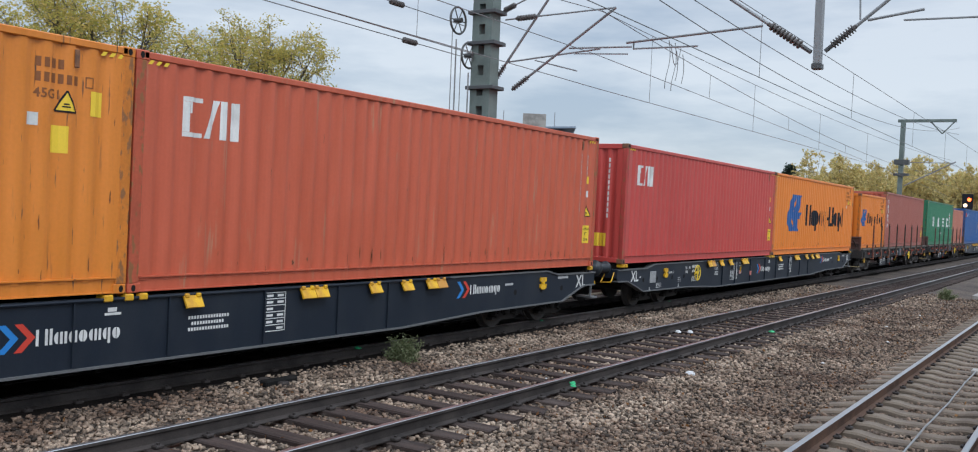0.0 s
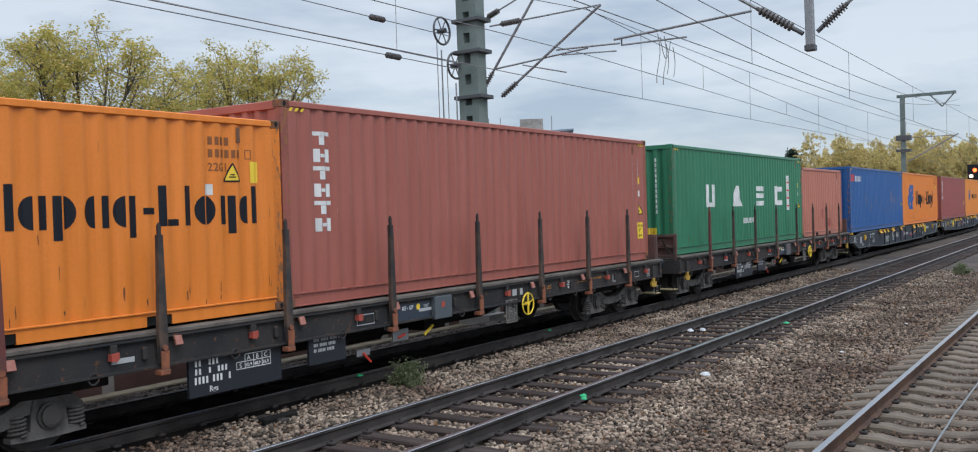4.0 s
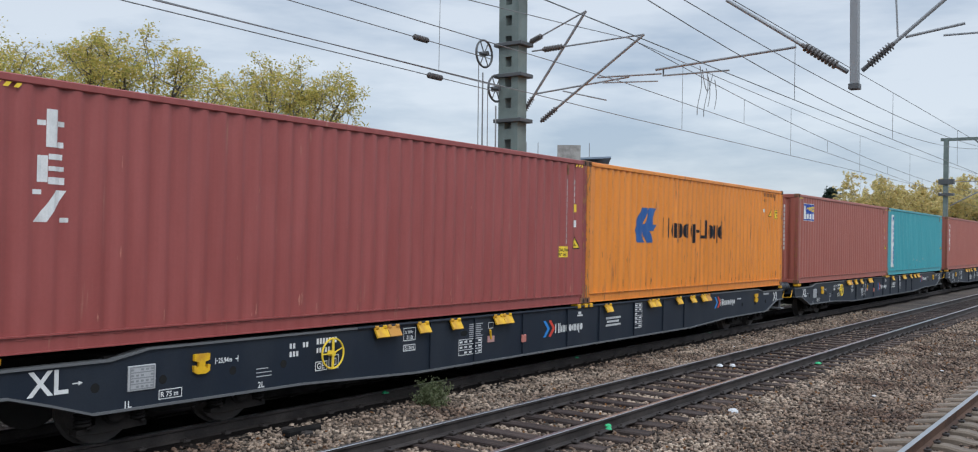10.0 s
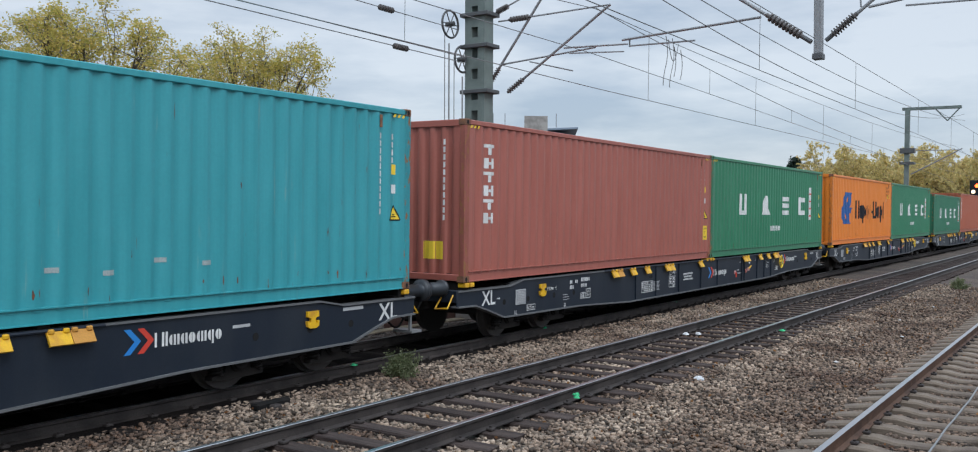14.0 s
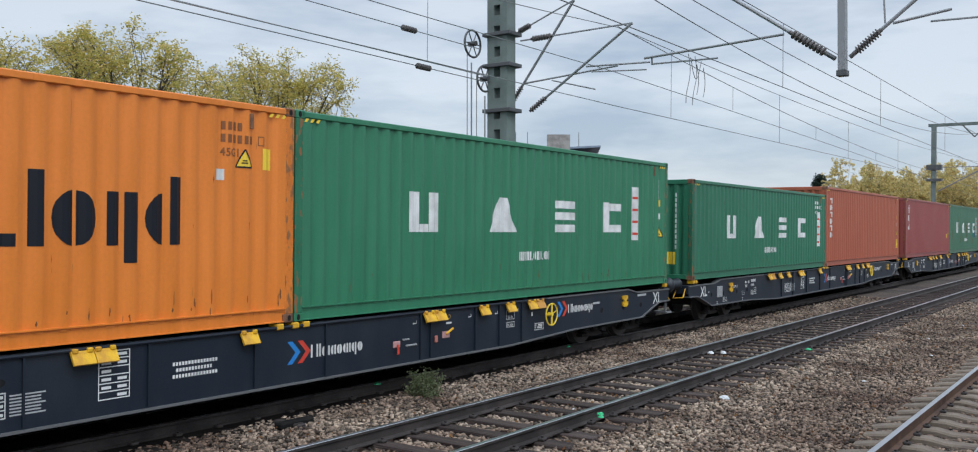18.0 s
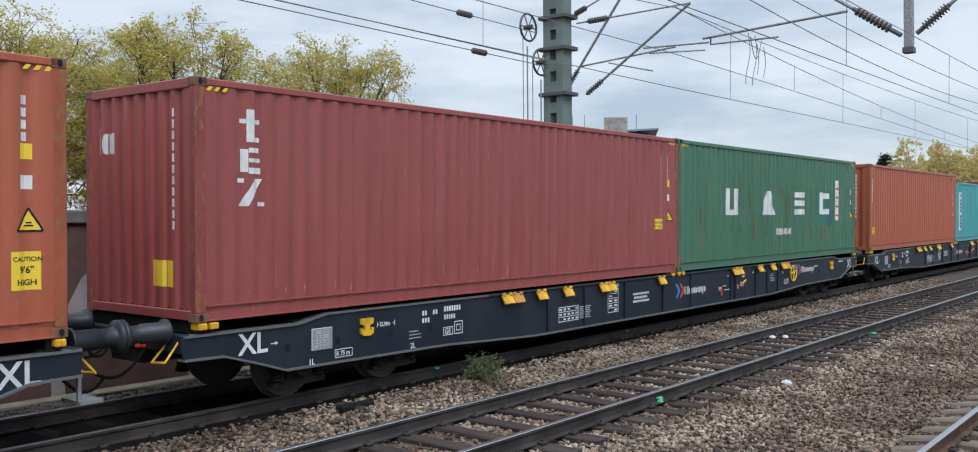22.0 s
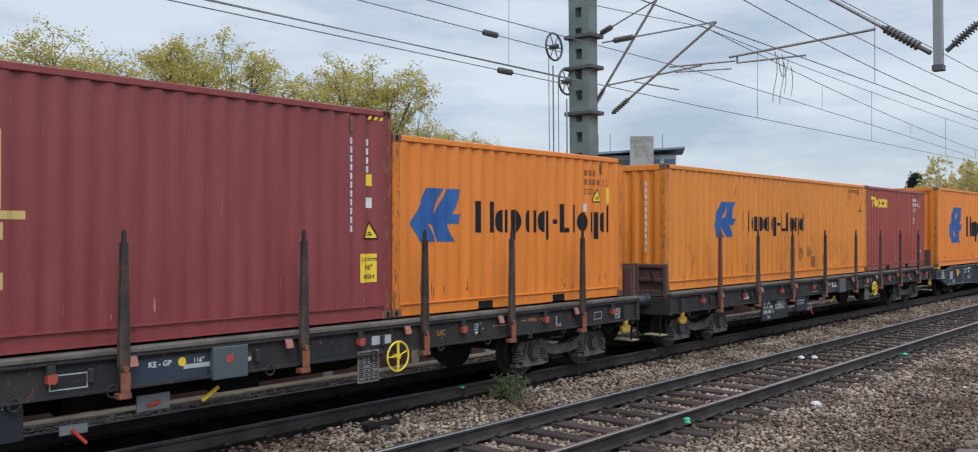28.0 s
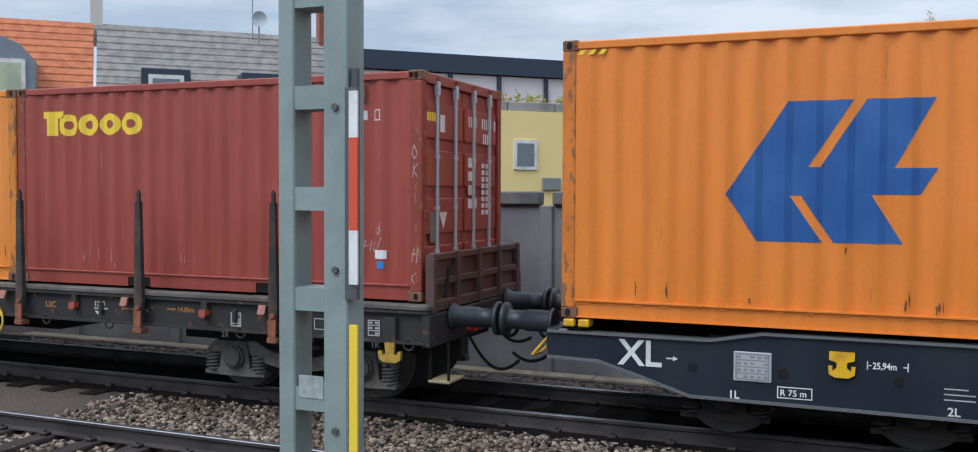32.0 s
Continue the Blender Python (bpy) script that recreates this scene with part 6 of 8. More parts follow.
    if not side_b:
        plate_words(w, "22 500kg", 7.38, 0.935, 0.055, WHITE, F)
        plate_words(w, "21.0t", 7.42, 0.845, 0.080, WHITE, F)
        plate_words(w, "21.2kN", 7.38, 0.685, 0.075, WHITE, F)
    plate_mark(w, "mark_frame", [rect(LONG - 2.33, 0.91, 0.45, 0.05), rect(LONG - 4.45, 0.86, 0.30, 0.04)] + [rect(4.43, 0.58, 0.26, 0.012), rect(4.43, 0.63, 0.26, 0.012), rect(4.43, 0.68, 0.20, 0.012)], DULL_WHITE, F, key=("xr",))
    # The slot, too, is a black oval painted for its inner shade.
    link_mesh("sill_slot", cached(("sill_slot", side_b), lambda: prism([(8.92 + 0.10 * math.cos(q), 0.83 + 0.05 * math.sin(q)) for q in [k * math.pi / 8 for k in range(16)]], "x", X - 0.01, X + 0.017), SHADOW_GAP), None, w)
    link_mesh("torsion_pipe", cached(("torsion_pipe",), lambda: tube((X + 0.035, 6.3, 1.088), (X + 0.035, 19.6, 1.088), 0.022, seg=8), SOLEBAR), None, w, "dark pipe along the sill")

    lever_y = 16.31 if side_b else 9.60

    def lever():
        return tube((X + 0.03, lever_y + 0.09, 0.68), (X + 0.06, lever_y + (0.25 if side_b else 0.02), 0.77 if side_b else 0.84), 0.020, seg=6)
    link_mesh("valve_plate", cached(("sill_valve", side_b), lambda: box(X + 0.012, X + 0.03, lever_y, lever_y + 0.20, 0.62, 0.73, bevel=0.005), surface("pink_plate", (0.45, 0.25, 0.24), 0.7, grain=0.2)), None, w, "pale red-edged valve plate")
    link_mesh("brake_lever", cached(("brake_lever", side_b), lever, YELLOW), None, w, "yellow brake lever")
    link_mesh("pull_handle", cached(("pull_handle", side_b), lambda: box(X + 0.015, X + 0.05, lever_y + (-0.21 if side_b else 1.06), lever_y + (-0.14 if side_b else 1.20), 0.57 if side_b else 0.54, 0.68, bevel=0.01), surface("faded_pull", (0.45, 0.16, 0.13), 0.7, grain=0.2)), None, w)
    if wheel_at:
        hand_wheel(w, X + 0.09, 5.75 if wheel_at == 1 else 19.70, 0.78, 0.21)
    # UNDER in place of BOGIE paints in the shade behind the deep sill.
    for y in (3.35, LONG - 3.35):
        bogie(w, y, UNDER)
    return w


def stake_wagon():
    """An older bogie flat wagon with upright stakes, 19.90 m over its buffers."""
    w = thing("stake_wagon", "worn brown-grey bogie flat wagon with upright stakes", "rail wagon", "wagons of the train")
    X = 1.40
    a, b = 0.62, SHORT - 0.62
    for s in (1, -1):
        def sill():
            bm = bmesh.new()
            add_poly_prism(bm, [(s * (X + u), z) for u, z in ((-0.012, 0.79), (0.07, 0.79), (0.07, 0.812), (0.012, 0.818), (0.012, 1.120), (0.07, 1.128), (0.07, 1.158), (-0.012, 1.158))], "y", a, b)
            return bm
        link_mesh("side_sill", cached(("old_sill", s), sill, OLD_FRAME), None, w, "worn channel side sill")
        link_mesh("deck_edge", cached(("deck_edge", s), lambda: box(s * X - 0.10, s * X + 0.078, a, b, 1.163, 1.222, bevel=0.012), OLD_TOP), None, w, "weathered deck edge")

    for i in range(60):
        link_mesh("plank", cached(("plank",), lambda: box(-1.295, 1.295, 0.006, (b - a) / 60 - 0.006, 1.14, 1.205), OLD_TOP), None, w, "", pose(0, a + (b - a) * i / 60, 0))

    def centre():
        bm = bmesh.new()
        add_box(bm, -0.3, 0.3, a, b, 0.72, 1.09)
        add_poly_prism(bm, [(5.2, 0.78), (7.0, 0.46), (SHORT - 7.0, 0.46), (SHORT - 5.2, 0.78)], "x", -0.4, -0.36)
        add_poly_prism(bm, [(5.2, 0.78), (7.0, 0.46), (SHORT - 7.0, 0.46), (SHORT - 5.2, 0.78)], "x", 0.36, 0.40)
        add_tube(bm, (0.5, 8.6, 0.62), (0.5, 9.6, 0.62), 0.19, seg=14)
        add_box(bm, -0.9, 0.9, 10.4, 11.0, 0.5, 0.78)
        for y in (1.6, 3.6, 6.0, 8.2, 10.0, 12.0, 14.0, 16.3, 18.2):
            add_box(bm, -1.38, 1.38, y - 0.06, y + 0.06, 0.82, 1.09)
        return bm
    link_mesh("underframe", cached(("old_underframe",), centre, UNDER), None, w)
    for y, d in ((0.60, -1), (SHORT - 0.60, 1)):
        link_mesh("headstock", cached(("old_headstock", d), lambda: box(-1.46, 1.46, min(y, y - d * 0.10), max(y, y - d * 0.10), 0.76, 1.12, bevel=0.012), OLD_FRAME), None, w)
        for bx in (-0.875, 0.875):
            link_mesh("buffer", cached(("old_buffers", d, bx), lambda: buffer_bm(y, d, bx), BUFFER), None, w, "round steel side buffer")
        coupling(w, y, d)

        def board():
            bm = bmesh.new()
            yb = y - d * 0.11
            y0, y1 = min(yb, yb + d * 0.04), max(yb, yb + d * 0.04)
            add_box(bm, -1.34, 1.34, y0, y1, 1.16, 1.76)
            return bm
        link_mesh("end_board", cached(("end_board", d), board, surface("end_board_brown", (0.105, 0.050, 0.042), 0.7, col2=(0.07, 0.045, 0.04), scale=3, grain=0.2)), None, w, "brown steel end board with ribs")
        rib_mat = surface("end_board_brown", (0.1, 0.05, 0.04))
        ya = y - d * 0.07
        for z in (1.17, 1.42, 1.70):
            link_mesh("board_rail", cached(("board_rail", d, z), lambda: box(-1.35, 1.35, min(ya, ya + d * 0.05), max(ya, ya + d * 0.05), z, z + 0.08, bevel=0.01), rib_mat), None, w)
        for x in (-1.32, -0.66, 0.0, 0.66, 1.32):
            link_mesh("board_rib", cached(("board_rib", d, x), lambda: box(x - 0.045, x + 0.045, min(ya, ya + d * 0.075), max(ya, ya + d * 0.075), 1.12, 1.79, bevel=0.01), rib_mat), None, w)
        link_mesh("board_catch", cached(("board_catch", d), lambda: tube((1.0, ya + d * 0.09, 1.62), (1.18, ya + d * 0.12, 1.30), 0.022, seg=6), UNDER), None, w)

        def step():
            return box(0.94, 1.34, y + d * 0.05 - 0.13, y + d * 0.05 + 0.13, 0.36, 0.39, bevel=0.006)
        board_step = link_mesh("step", cached(("old_step", d), step, surface("step_wood", (0.30, 0.24, 0.13), 0.8, grain=0.2)), None, w, "wooden step on steel hangers")
        for yy in (-0.11, 0.11):
            link_mesh("hanger", cached(("hanger", d, yy), lambda: box(1.30, 1.325, y + d * 0.05 + yy - 0.012, y + d * 0.05 + yy + 0.012, 0.39, 0.80), UNDER), None, board_step)

        def hook():
            return prism([(-0.065, 0.84), (0.065, 0.84), (0.05, 0.67), (0.09, 0.655), (0.105, 0.70), (0.14, 0.70), (0.135, 0.61), (0.075, 0.575), (-0.075, 0.575), (-0.135, 0.61), (-0.14, 0.70), (-0.105, 0.70), (-0.09, 0.655), (-0.05, 0.67)], "x", X + 0.02, X + 0.07)
        link_mesh("tow_hook", cached(("tow_hook",), hook, HOOK_YELLOW), None, w, "yellow tow bracket", pose(0, y - d * 0.49, 0))
        link_mesh("hook_bracket", cached(("hook_bracket",), lambda: box(X + 0.01, X + 0.075, -0.075, 0.075, 0.80, 1.075, bevel=0.008), OLD_FRAME), None, w, "", pose(0, y - d * 0.49, 0))

    def stake():
        bm = bmesh.new()
        add_poly_prism(bm, [(-0.045, 0.84), (0.045, 0.84), (0.062, 1.12), (0.034, 2.33), (-0.034, 2.33), (-0.062, 1.12)], "x", X + 0.072, X + 0.13)
        add_poly_prism(bm, [(-0.02, 2.33), (0.02, 2.33), (0.024, 2.43), (0.0, 2.47), (-0.024, 2.43)], "x", X + 0.085, X + 0.115)
        return bm

    def foot():
        bm = prism([(-0.055, 0.98), (0.055, 0.98), (0.05, 0.76), (-0.05, 0.76)], "x", X + 0.13, X + 0.150)
        add_box(bm, X + 0.02, X + 0.155, -0.07, 0.07, 0.70, 0.765, bevel=0.01)
        add_tube(bm, (X + 0.13, 0, 1.02), (X + 0.16, 0, 1.02), 0.035, seg=10)
        return bm
    for i, y in enumerate((2.68, 4.62, 6.64, 8.84, 11.22, 13.38, 15.35, 17.32)):
        link_mesh("stake", cached(("stake", i == 0), stake, STAKE_RED if i == 0 else STAKE), None, w, "tapered steel stake with eye", pose(0, y, 0))
        link_mesh("stake_foot", cached(("stake_foot",), foot, RUST_FOOT), None, w, "", pose(0, y, 0))
        link_mesh("stake", cached(("stake", False), stake, STAKE), None, w, "", pose(0, y, 0, 0, 0, 180))
    for y in (1.35, 2.25, 3.75, 5.75, 7.75, 8.75, 10.75, 12.45, 13.77, 14.82, 16.82, 17.76, 19.04):
        link_mesh("lashing_ring", cached(("lashing_ring",), lambda: ring_bm((X + 0.05, 0, 0.785), "x", 0.062, 0.012), OLD_FRAME), None, w, "", pose(0, y, 0))
    for i in range(9):
        y = 1.95 + 2.05 * i
        strap = link_mesh("lever_strap", cached(("lever_strap",), lambda: box(X + 0.012, X + 0.075, -0.045, 0.045, 1.00, 1.125, bevel=0.008), OLD_FRAME), None, w, "", pose(0, y, 0))
        link_mesh("lever_end", cached(("lever_end",), lambda: prism([(-0.05, 1.03), (0.045, 1.04), (0.05, 0.97), (0.02, 0.94), (-0.05, 0.95)], "x", X + 0.03, X + 0.105), RED_LEVER), None, strap, "worn red lever end")
        if i < 8:
            tab = link_mesh("release_tab", cached(("release_tab",), lambda: prism([(X + 0.06, 1.135), (X + 0.09, 1.13), (X + 0.125, 1.03), (X + 0.10, 1.02)], "y", -0.05, 0.05), RUSTY_LEVER), None, w, "faded red release tab", pose(0, y + 0.85, 0))
        link_mesh("stanchion_pocket", cached(("stanchion_pocket",), lambda: box(X + 0.012, X + 0.06, -0.03, 0.03, 0.90, 1.05, bevel=0.012), OLD_FRAME), None, w, "", pose(0, y + 0.42, 0))
    for y in (0.95, 6.95, 7.1, 12.9, 13.1, SHORT - 0.95):
        link_mesh("spigot", cached(("old_spigot",), lambda: box(-1.2, 1.2, -0.07, 0.07, 1.20, 1.229, bevel=0.01), UNDER), None, w, "", pose(0, y, 0))
    hand_wheel(w, X + 0.10, 12.85, 0.74, 0.20)
    F = X + 0.016
    board_mat = surface("board_black", (0.013, 0.016, 0.022), 0.6, grain=0.1)
    for y0, y1, z0, z1 in ((5.06, 6.58, 0.33, 0.86), (7.11, 7.86, 0.42, 0.86)):
        link_mesh("text_board", cached(("text_board", y0), lambda: box(X - 0.04, X, y0, y1, z0, z1), board_mat), None, w, "black board with white text bars")
    rows = ((5.15, 0.70, 2, 0.085), (5.36, 0.70, 3, 0.085), (5.15, 0.60, 2, 0.085), (5.36, 0.60, 1, 0.085), (5.50, 0.60, 3, 0.085), (5.14, 0.485, 4, 0.10), (5.42, 0.485, 3, 0.10), (5.67, 0.485, 1, 0.10))
    plate_mark(w, "text_strip", [rect(u + 0.058 * k, v, 0.032, h * 0.85) for u, v, n, h in rows for k in range(n)], WHITE, X + 0.004, key=("tb", 0))
    plate_mark(w, "text_strip", [rect(7.20 + 0.030 * k, 0.74 - 0.075 * i, 0.020, 0.045) for i, n in enumerate((18, 15, 14)) for k in range(n) if (k + i) % 6 != 4], DULL_WHITE, X + 0.004, key=("tb", 1))
    grid = [rect(5.94, 0.745, 0.45, 0.010), rect(5.80, 0.655, 0.59, 0.010), rect(5.80, 0.565, 0.59, 0.010), rect(5.80, 0.575, 0.010, 0.080)] + [rect(5.94 + 0.146 * k, 0.575, 0.010, 0.170) for k in range(4)]
    plate_mark(w, "table_frame", grid, WHITE, X + 0.004, key=("tb", 2))
    for words, u, v in (("A", 5.98, 0.675), ("B", 6.13, 0.675), ("C", 6.27, 0.675), ("S", 5.85, 0.585)):
        plate_words(w, words, u, v, 0.085, WHITE, X + 0.004)
    for words, u in (("40,9", 5.955), ("48,9", 6.10), ("56,9", 6.245)):
        plate_words(w, words, u, 0.59, 0.062, WHITE, X + 0.004)
    link_mesh("load_panel", cached(("load_panel",), lambda: box(X + 0.02, X + 0.035, 12.18, 12.56, 0.44, 0.86), surface("panel_dull", (0.20, 0.185, 0.165), 0.8, grain=0.2)), None, w, "pale load table panel")
    plate_mark(w, "load_panel_print", table_shapes(12.20, 0.46, 0.34, 0.38, 4, 7), BLACK, X + 0.038, key=("lp",))
    plate_mark(w, "mark_frame", table_shapes(SHORT - 3.25, 0.85, 0.15, 0.17, 2, 5) + table_shapes(SHORT - 1.39, 0.85, 0.15, 0.18, 2, 3) + frame_shape(SHORT - 2.09, 0.88, 0.24, 0.13, 0.010) + frame_shape(8.1, 0.86, 0.40, 0.16, 0.014) + [rect(9.6, 0.92, 0.4, 0.05), rect(4.0, 0.9, 0.3, 0.06), rect(10.2, 0.92, 0.3, 0.05)], DULL_WHITE, F, key=("mf",))
    orange_print = surface("dull_orange_print", (0.40, 0.17, 0.03), 0.7, grain=0.2)
    plate_words(w, "14,86m", 15.86, 0.985, 0.085, orange_print, F)
    plate_mark(w, "dimension_arrow", stroke([(15.70, 1.01), (15.82, 1.01)], 0.014) + [[(15.79, 0.99), (15.84, 1.01), (15.79, 1.03)]] + stroke([(16.22, 1.01), (16.36, 1.01)], 0.014) + [[(16.25, 0.99), (16.20, 1.01), (16.25, 1.03)]] + stroke([(15.00, 0.98), (15.40, 0.98)], 0.012) + stroke([(15.00, 0.95), (15.00, 1.01)], 0.012) + stroke([(15.40, 0.95), (15.40, 1.01)], 0.012), orange_print, F, key=("old_arrows",))
    plate_words(w, "UIC", 13.72, 0.94, 0.11, orange_print, F)
    plate_words(w, "1260", 14.54, 0.99, 0.09, WHITE, F)
    plate_mark(w, "level_mark", [rect(14.54, 0.955, 0.22, 0.014), [(14.55, 0.93), (14.60, 0.88), (14.65, 0.93)]], WHITE, F, key=("level",))
    for yb in (2.55, SHORT - 2.55):
        link_mesh("bogie_beam", cached(("bogie_beam",), lambda: box(0.96, 1.115, -1.62, 1.62, 0.63, 0.765, bevel=0.01), UNDER), None, w, "black beam above the bogie", pose(0, yb, 0))
    plate_words(w, "2R", SHORT - 3.62, 0.66, 0.105, DULL_WHITE, 1.119)
    plate_words(w, "1R", SHORT - 1.52, 0.66, 0.105, DULL_WHITE, 1.119)

    link_mesh("blue_panel", cached(("blue_panel",), lambda: box(X + 0.010, X + 0.0145, 8.95, 9.90, 0.80, 1.072), surface("panel_navy", (0.030, 0.042, 0.062), 0.5, grain=0.1)), None, w, "dark blue painted sill panel")
    link_mesh("cover_plate", cached(("cover_plate",), lambda: box(X + 0.013, X + 0.10, 9.93, 10.40, 0.76, 1.13, bevel=0.008), surface("plate_grey", (0.075, 0.088, 0.10), 0.5, grain=0.1)), None, w, "grey steel cover plate")
    plate_words(w, "KE - GP", 9.17, 0.98, 0.085, WHITE, F + 0.002)
    plate_words(w, "116''", 9.72, 0.98, 0.075, WHITE, F + 0.002)
    plate_mark(w, "brake_mark", [[(9.58 + 0.05 * math.cos(q), 1.005 + 0.05 * math.sin(q)) for q in [k * math.pi / 8 for k in range(16)]]], YELLOW_SIGN, F + 0.002, "round yellow mark", key=("bm",))
    plate_mark(w, "white_plate", [rect(12.44, 0.92, 0.36, 0.12)], DULL_WHITE, F, key=("wp",))
    plate_words(w, "Rgs", 5.36, 0.37, 0.10, WHITE, X + 0.004)

    for yv, zv, wv, hv in ((9.15, 0.48, 0.40, 0.18), (8.3, 0.36, 0.30, 0.10)):
        link_mesh("valve_plate", cached(("valve_plate", yv), lambda: box(1.20, 1.23, yv, yv + wv, zv, zv + hv, bevel=0.006), TUBE), None, w)
        link_mesh("valve_handle", cached(("valve_handle", yv), lambda: tube((1.24, yv + 0.12, zv + 0.05), (1.27, yv + 0.26, zv + (0.10 if yv > 9 else -0.10)), 0.02, seg=6), RED_MARK), None, w, "red valve handle")
    link_mesh("brake_handle", cached(("brake_handle",), lambda: tube((1.24, 9.95, 0.50), (1.27, 10.15, 0.64), 0.025, seg=6), YELLOW_SIGN), None, w, "yellow brake handle")
    for y in (2.55, SHORT - 2.55):
        bogie(w, y, BOGIE)
    return w


def ring_bm(c, axis, r, t, seg=16, tseg=6):
    bm = bmesh.new()
    add_ring(bm, c, axis, r, t, seg, tseg)
    return bm


MOVERS = []   # (thing, distance behind the reference point, height)


def build_train():
    at = -LONG
    for kind, wheel_at, first, second in TRAIN:
        w = long_wagon(wheel_at) if kind == "long" else stake_wagon()
        MOVERS.append((w, at, 0.0))
        total = LONG if kind == "long" else SHORT
        gap = 0.02
        y = at + (total - first[0] - second[0] - gap) / 2
        for length, height, colour, style, label in (first, second):
            c = container(length, height, colour, label, "containers on the train")
            DESIGNS[style](c, length, height)
            rust_runs(c, length, colour, len(MOVERS))
            if colour == "old_green":
                for n, (u, v, wide, high, tone) in enumerate(((8.75, height - 1.95, 1.15, 0.98, (0.022, 0.165, 0.125)), (9.62, height - 1.98, 0.42, 0.44, (0.025, 0.105, 0.15)))):
                    mark(c, "touch_up_patch", [rect(u, v, wide, high)], surface("touch_up_%d" % n, tone, 0.6, grain=0.2), length, label="blue-green touch-up paint patch").location.x = -0.0025 + 0.001 * n
            MOVERS.append((c, y, DECK[kind]))
            y += length + gap
        at += total
        if kind == "stake" and second[2] == "wine_red":
            at += 0.04   # stretched couplers


DRIFT = ((0, 0.29), (1, 0.22), (2, 0.0), (3, 0.07), (6, -0.02), (7, 0.10), (8, 0.09), (9, 0.07), (10, 0.13), (11, 0.195), (12, 0.20), (13, 0.175), (14, 0.145), (17, 0.13), (18, 0.01), (19, -0.108),
         (20, -0.20), (21, -0.234), (22, -0.08), (23, 0.02), (24, 0.02), (25, 0.12), (28, 0.253), (29, 0.09), (30, 0.0), (31, -0.12), (32, 0.0))


def travelled(t):
    """Where the reference point of the train is along the track at t seconds: an even run, with its small unevenness."""
    for (ta, da), (tb, db) in zip(DRIFT, DRIFT[1:]):
        if t <= tb:
            break
    return da + (db - da) * (t - ta) / (tb - ta) + 19.2865 + t * (-10.66803 + t * (-0.007960 + t * (0.0002427 + t * 0.00000515)))


def motions():
    times = [0.0 + i for i in range(33)]
    for ob, behind, z in MOVERS:
        walk(ob, [(t, pose(TRACK_A, travelled(t) + behind, z)) for t in times])
    # the wheels roll: one turning path for each axle place, shared by all wheelsets
    step = 1 / 30
    n = int(32.0 / step) + 2
    for ax, sets in WHEELSETS.items():
        lead = sets[0]
        rows = []
        for i in range(n):
            t = min(i * step, 32.0)
            turn = math.degrees((travelled(0) - travelled(t)) / 0.46)
            rows.append((t, pose(0, ax, 0.46, turn % 360)))
        walk(lead, rows)
        for other in sets[1:]:
            other.rotation_mode = "QUATERNION"
            other.animation_data_create()
            other.animation_data.action = lead.animation_data.action
            other.animation_data.action_slot = lead.animation_data.action_slot


# ---- overhead line ----
def span(bm, a, b, r, sag=0.0, seg=12, sides=5):
    """One continuous wire, sagging between its ends."""
    a, b = Vector(a), Vector(b)
    d = (b - a).normalized()
    side = d.cross(Vector((0, 0, 1))).normalized()
    up = side.cross(d)
    prev = None
    for i in range(seg + 1):
        t = i / seg
        p = a.lerp(b, t)
        p.z -= sag * 4 * t * (1 - t)
        row = [bm.verts.new(p + side * r * math.cos(2 * math.pi * k / sides) + up * r * math.sin(2 * math.pi * k / sides)) for k in range(sides)]
        if prev:
            for k in range(sides):
                bm.faces.new((prev[k], prev[(k + 1) % sides], row[(k + 1) % sides], row[k]))
        prev = row


def bent_tube(pts, r, sides=5):
    """One continuous bent cable through the points."""
    bm = bmesh.new()
    prev = None
    for i, p in enumerate(pts):
        p = Vector(p)
        d = (Vector(pts[min(i + 1, len(pts) - 1)]) - Vector(pts[max(i - 1, 0)])).normalized()
        side = d.cross(Vector((1, 0.01, 0))).normalized()
        up = side.cross(d)
        row = [bm.verts.new(p + side * r * math.cos(2 * math.pi * k / sides) + up * r * math.sin(2 * math.pi * k / sides)) for k in range(sides)]
        if prev:
            for k in range(sides):
                bm.faces.new((prev[k], prev[(k + 1) % sides], row[(k + 1) % sides], row[k]))
        prev = row
    return bm


def insulator_bm(p, q, r=0.055, discs=7):
    """One ribbed body."""
    bm = bmesh.new()
    prof = [(0.0, r * 0.5)]
    for i in range(discs):
        k = 0.12 + 0.76 * i / (discs - 1)
        prof += [(k - 0.035, r * 0.5), (k - 0.02, r), (k + 0.015, r), (k + 0.035, r * 0.5)]
    prof.append((1.0, r * 0.5))
    add_lathe(bm, p, q, prof, 12)
    return bm


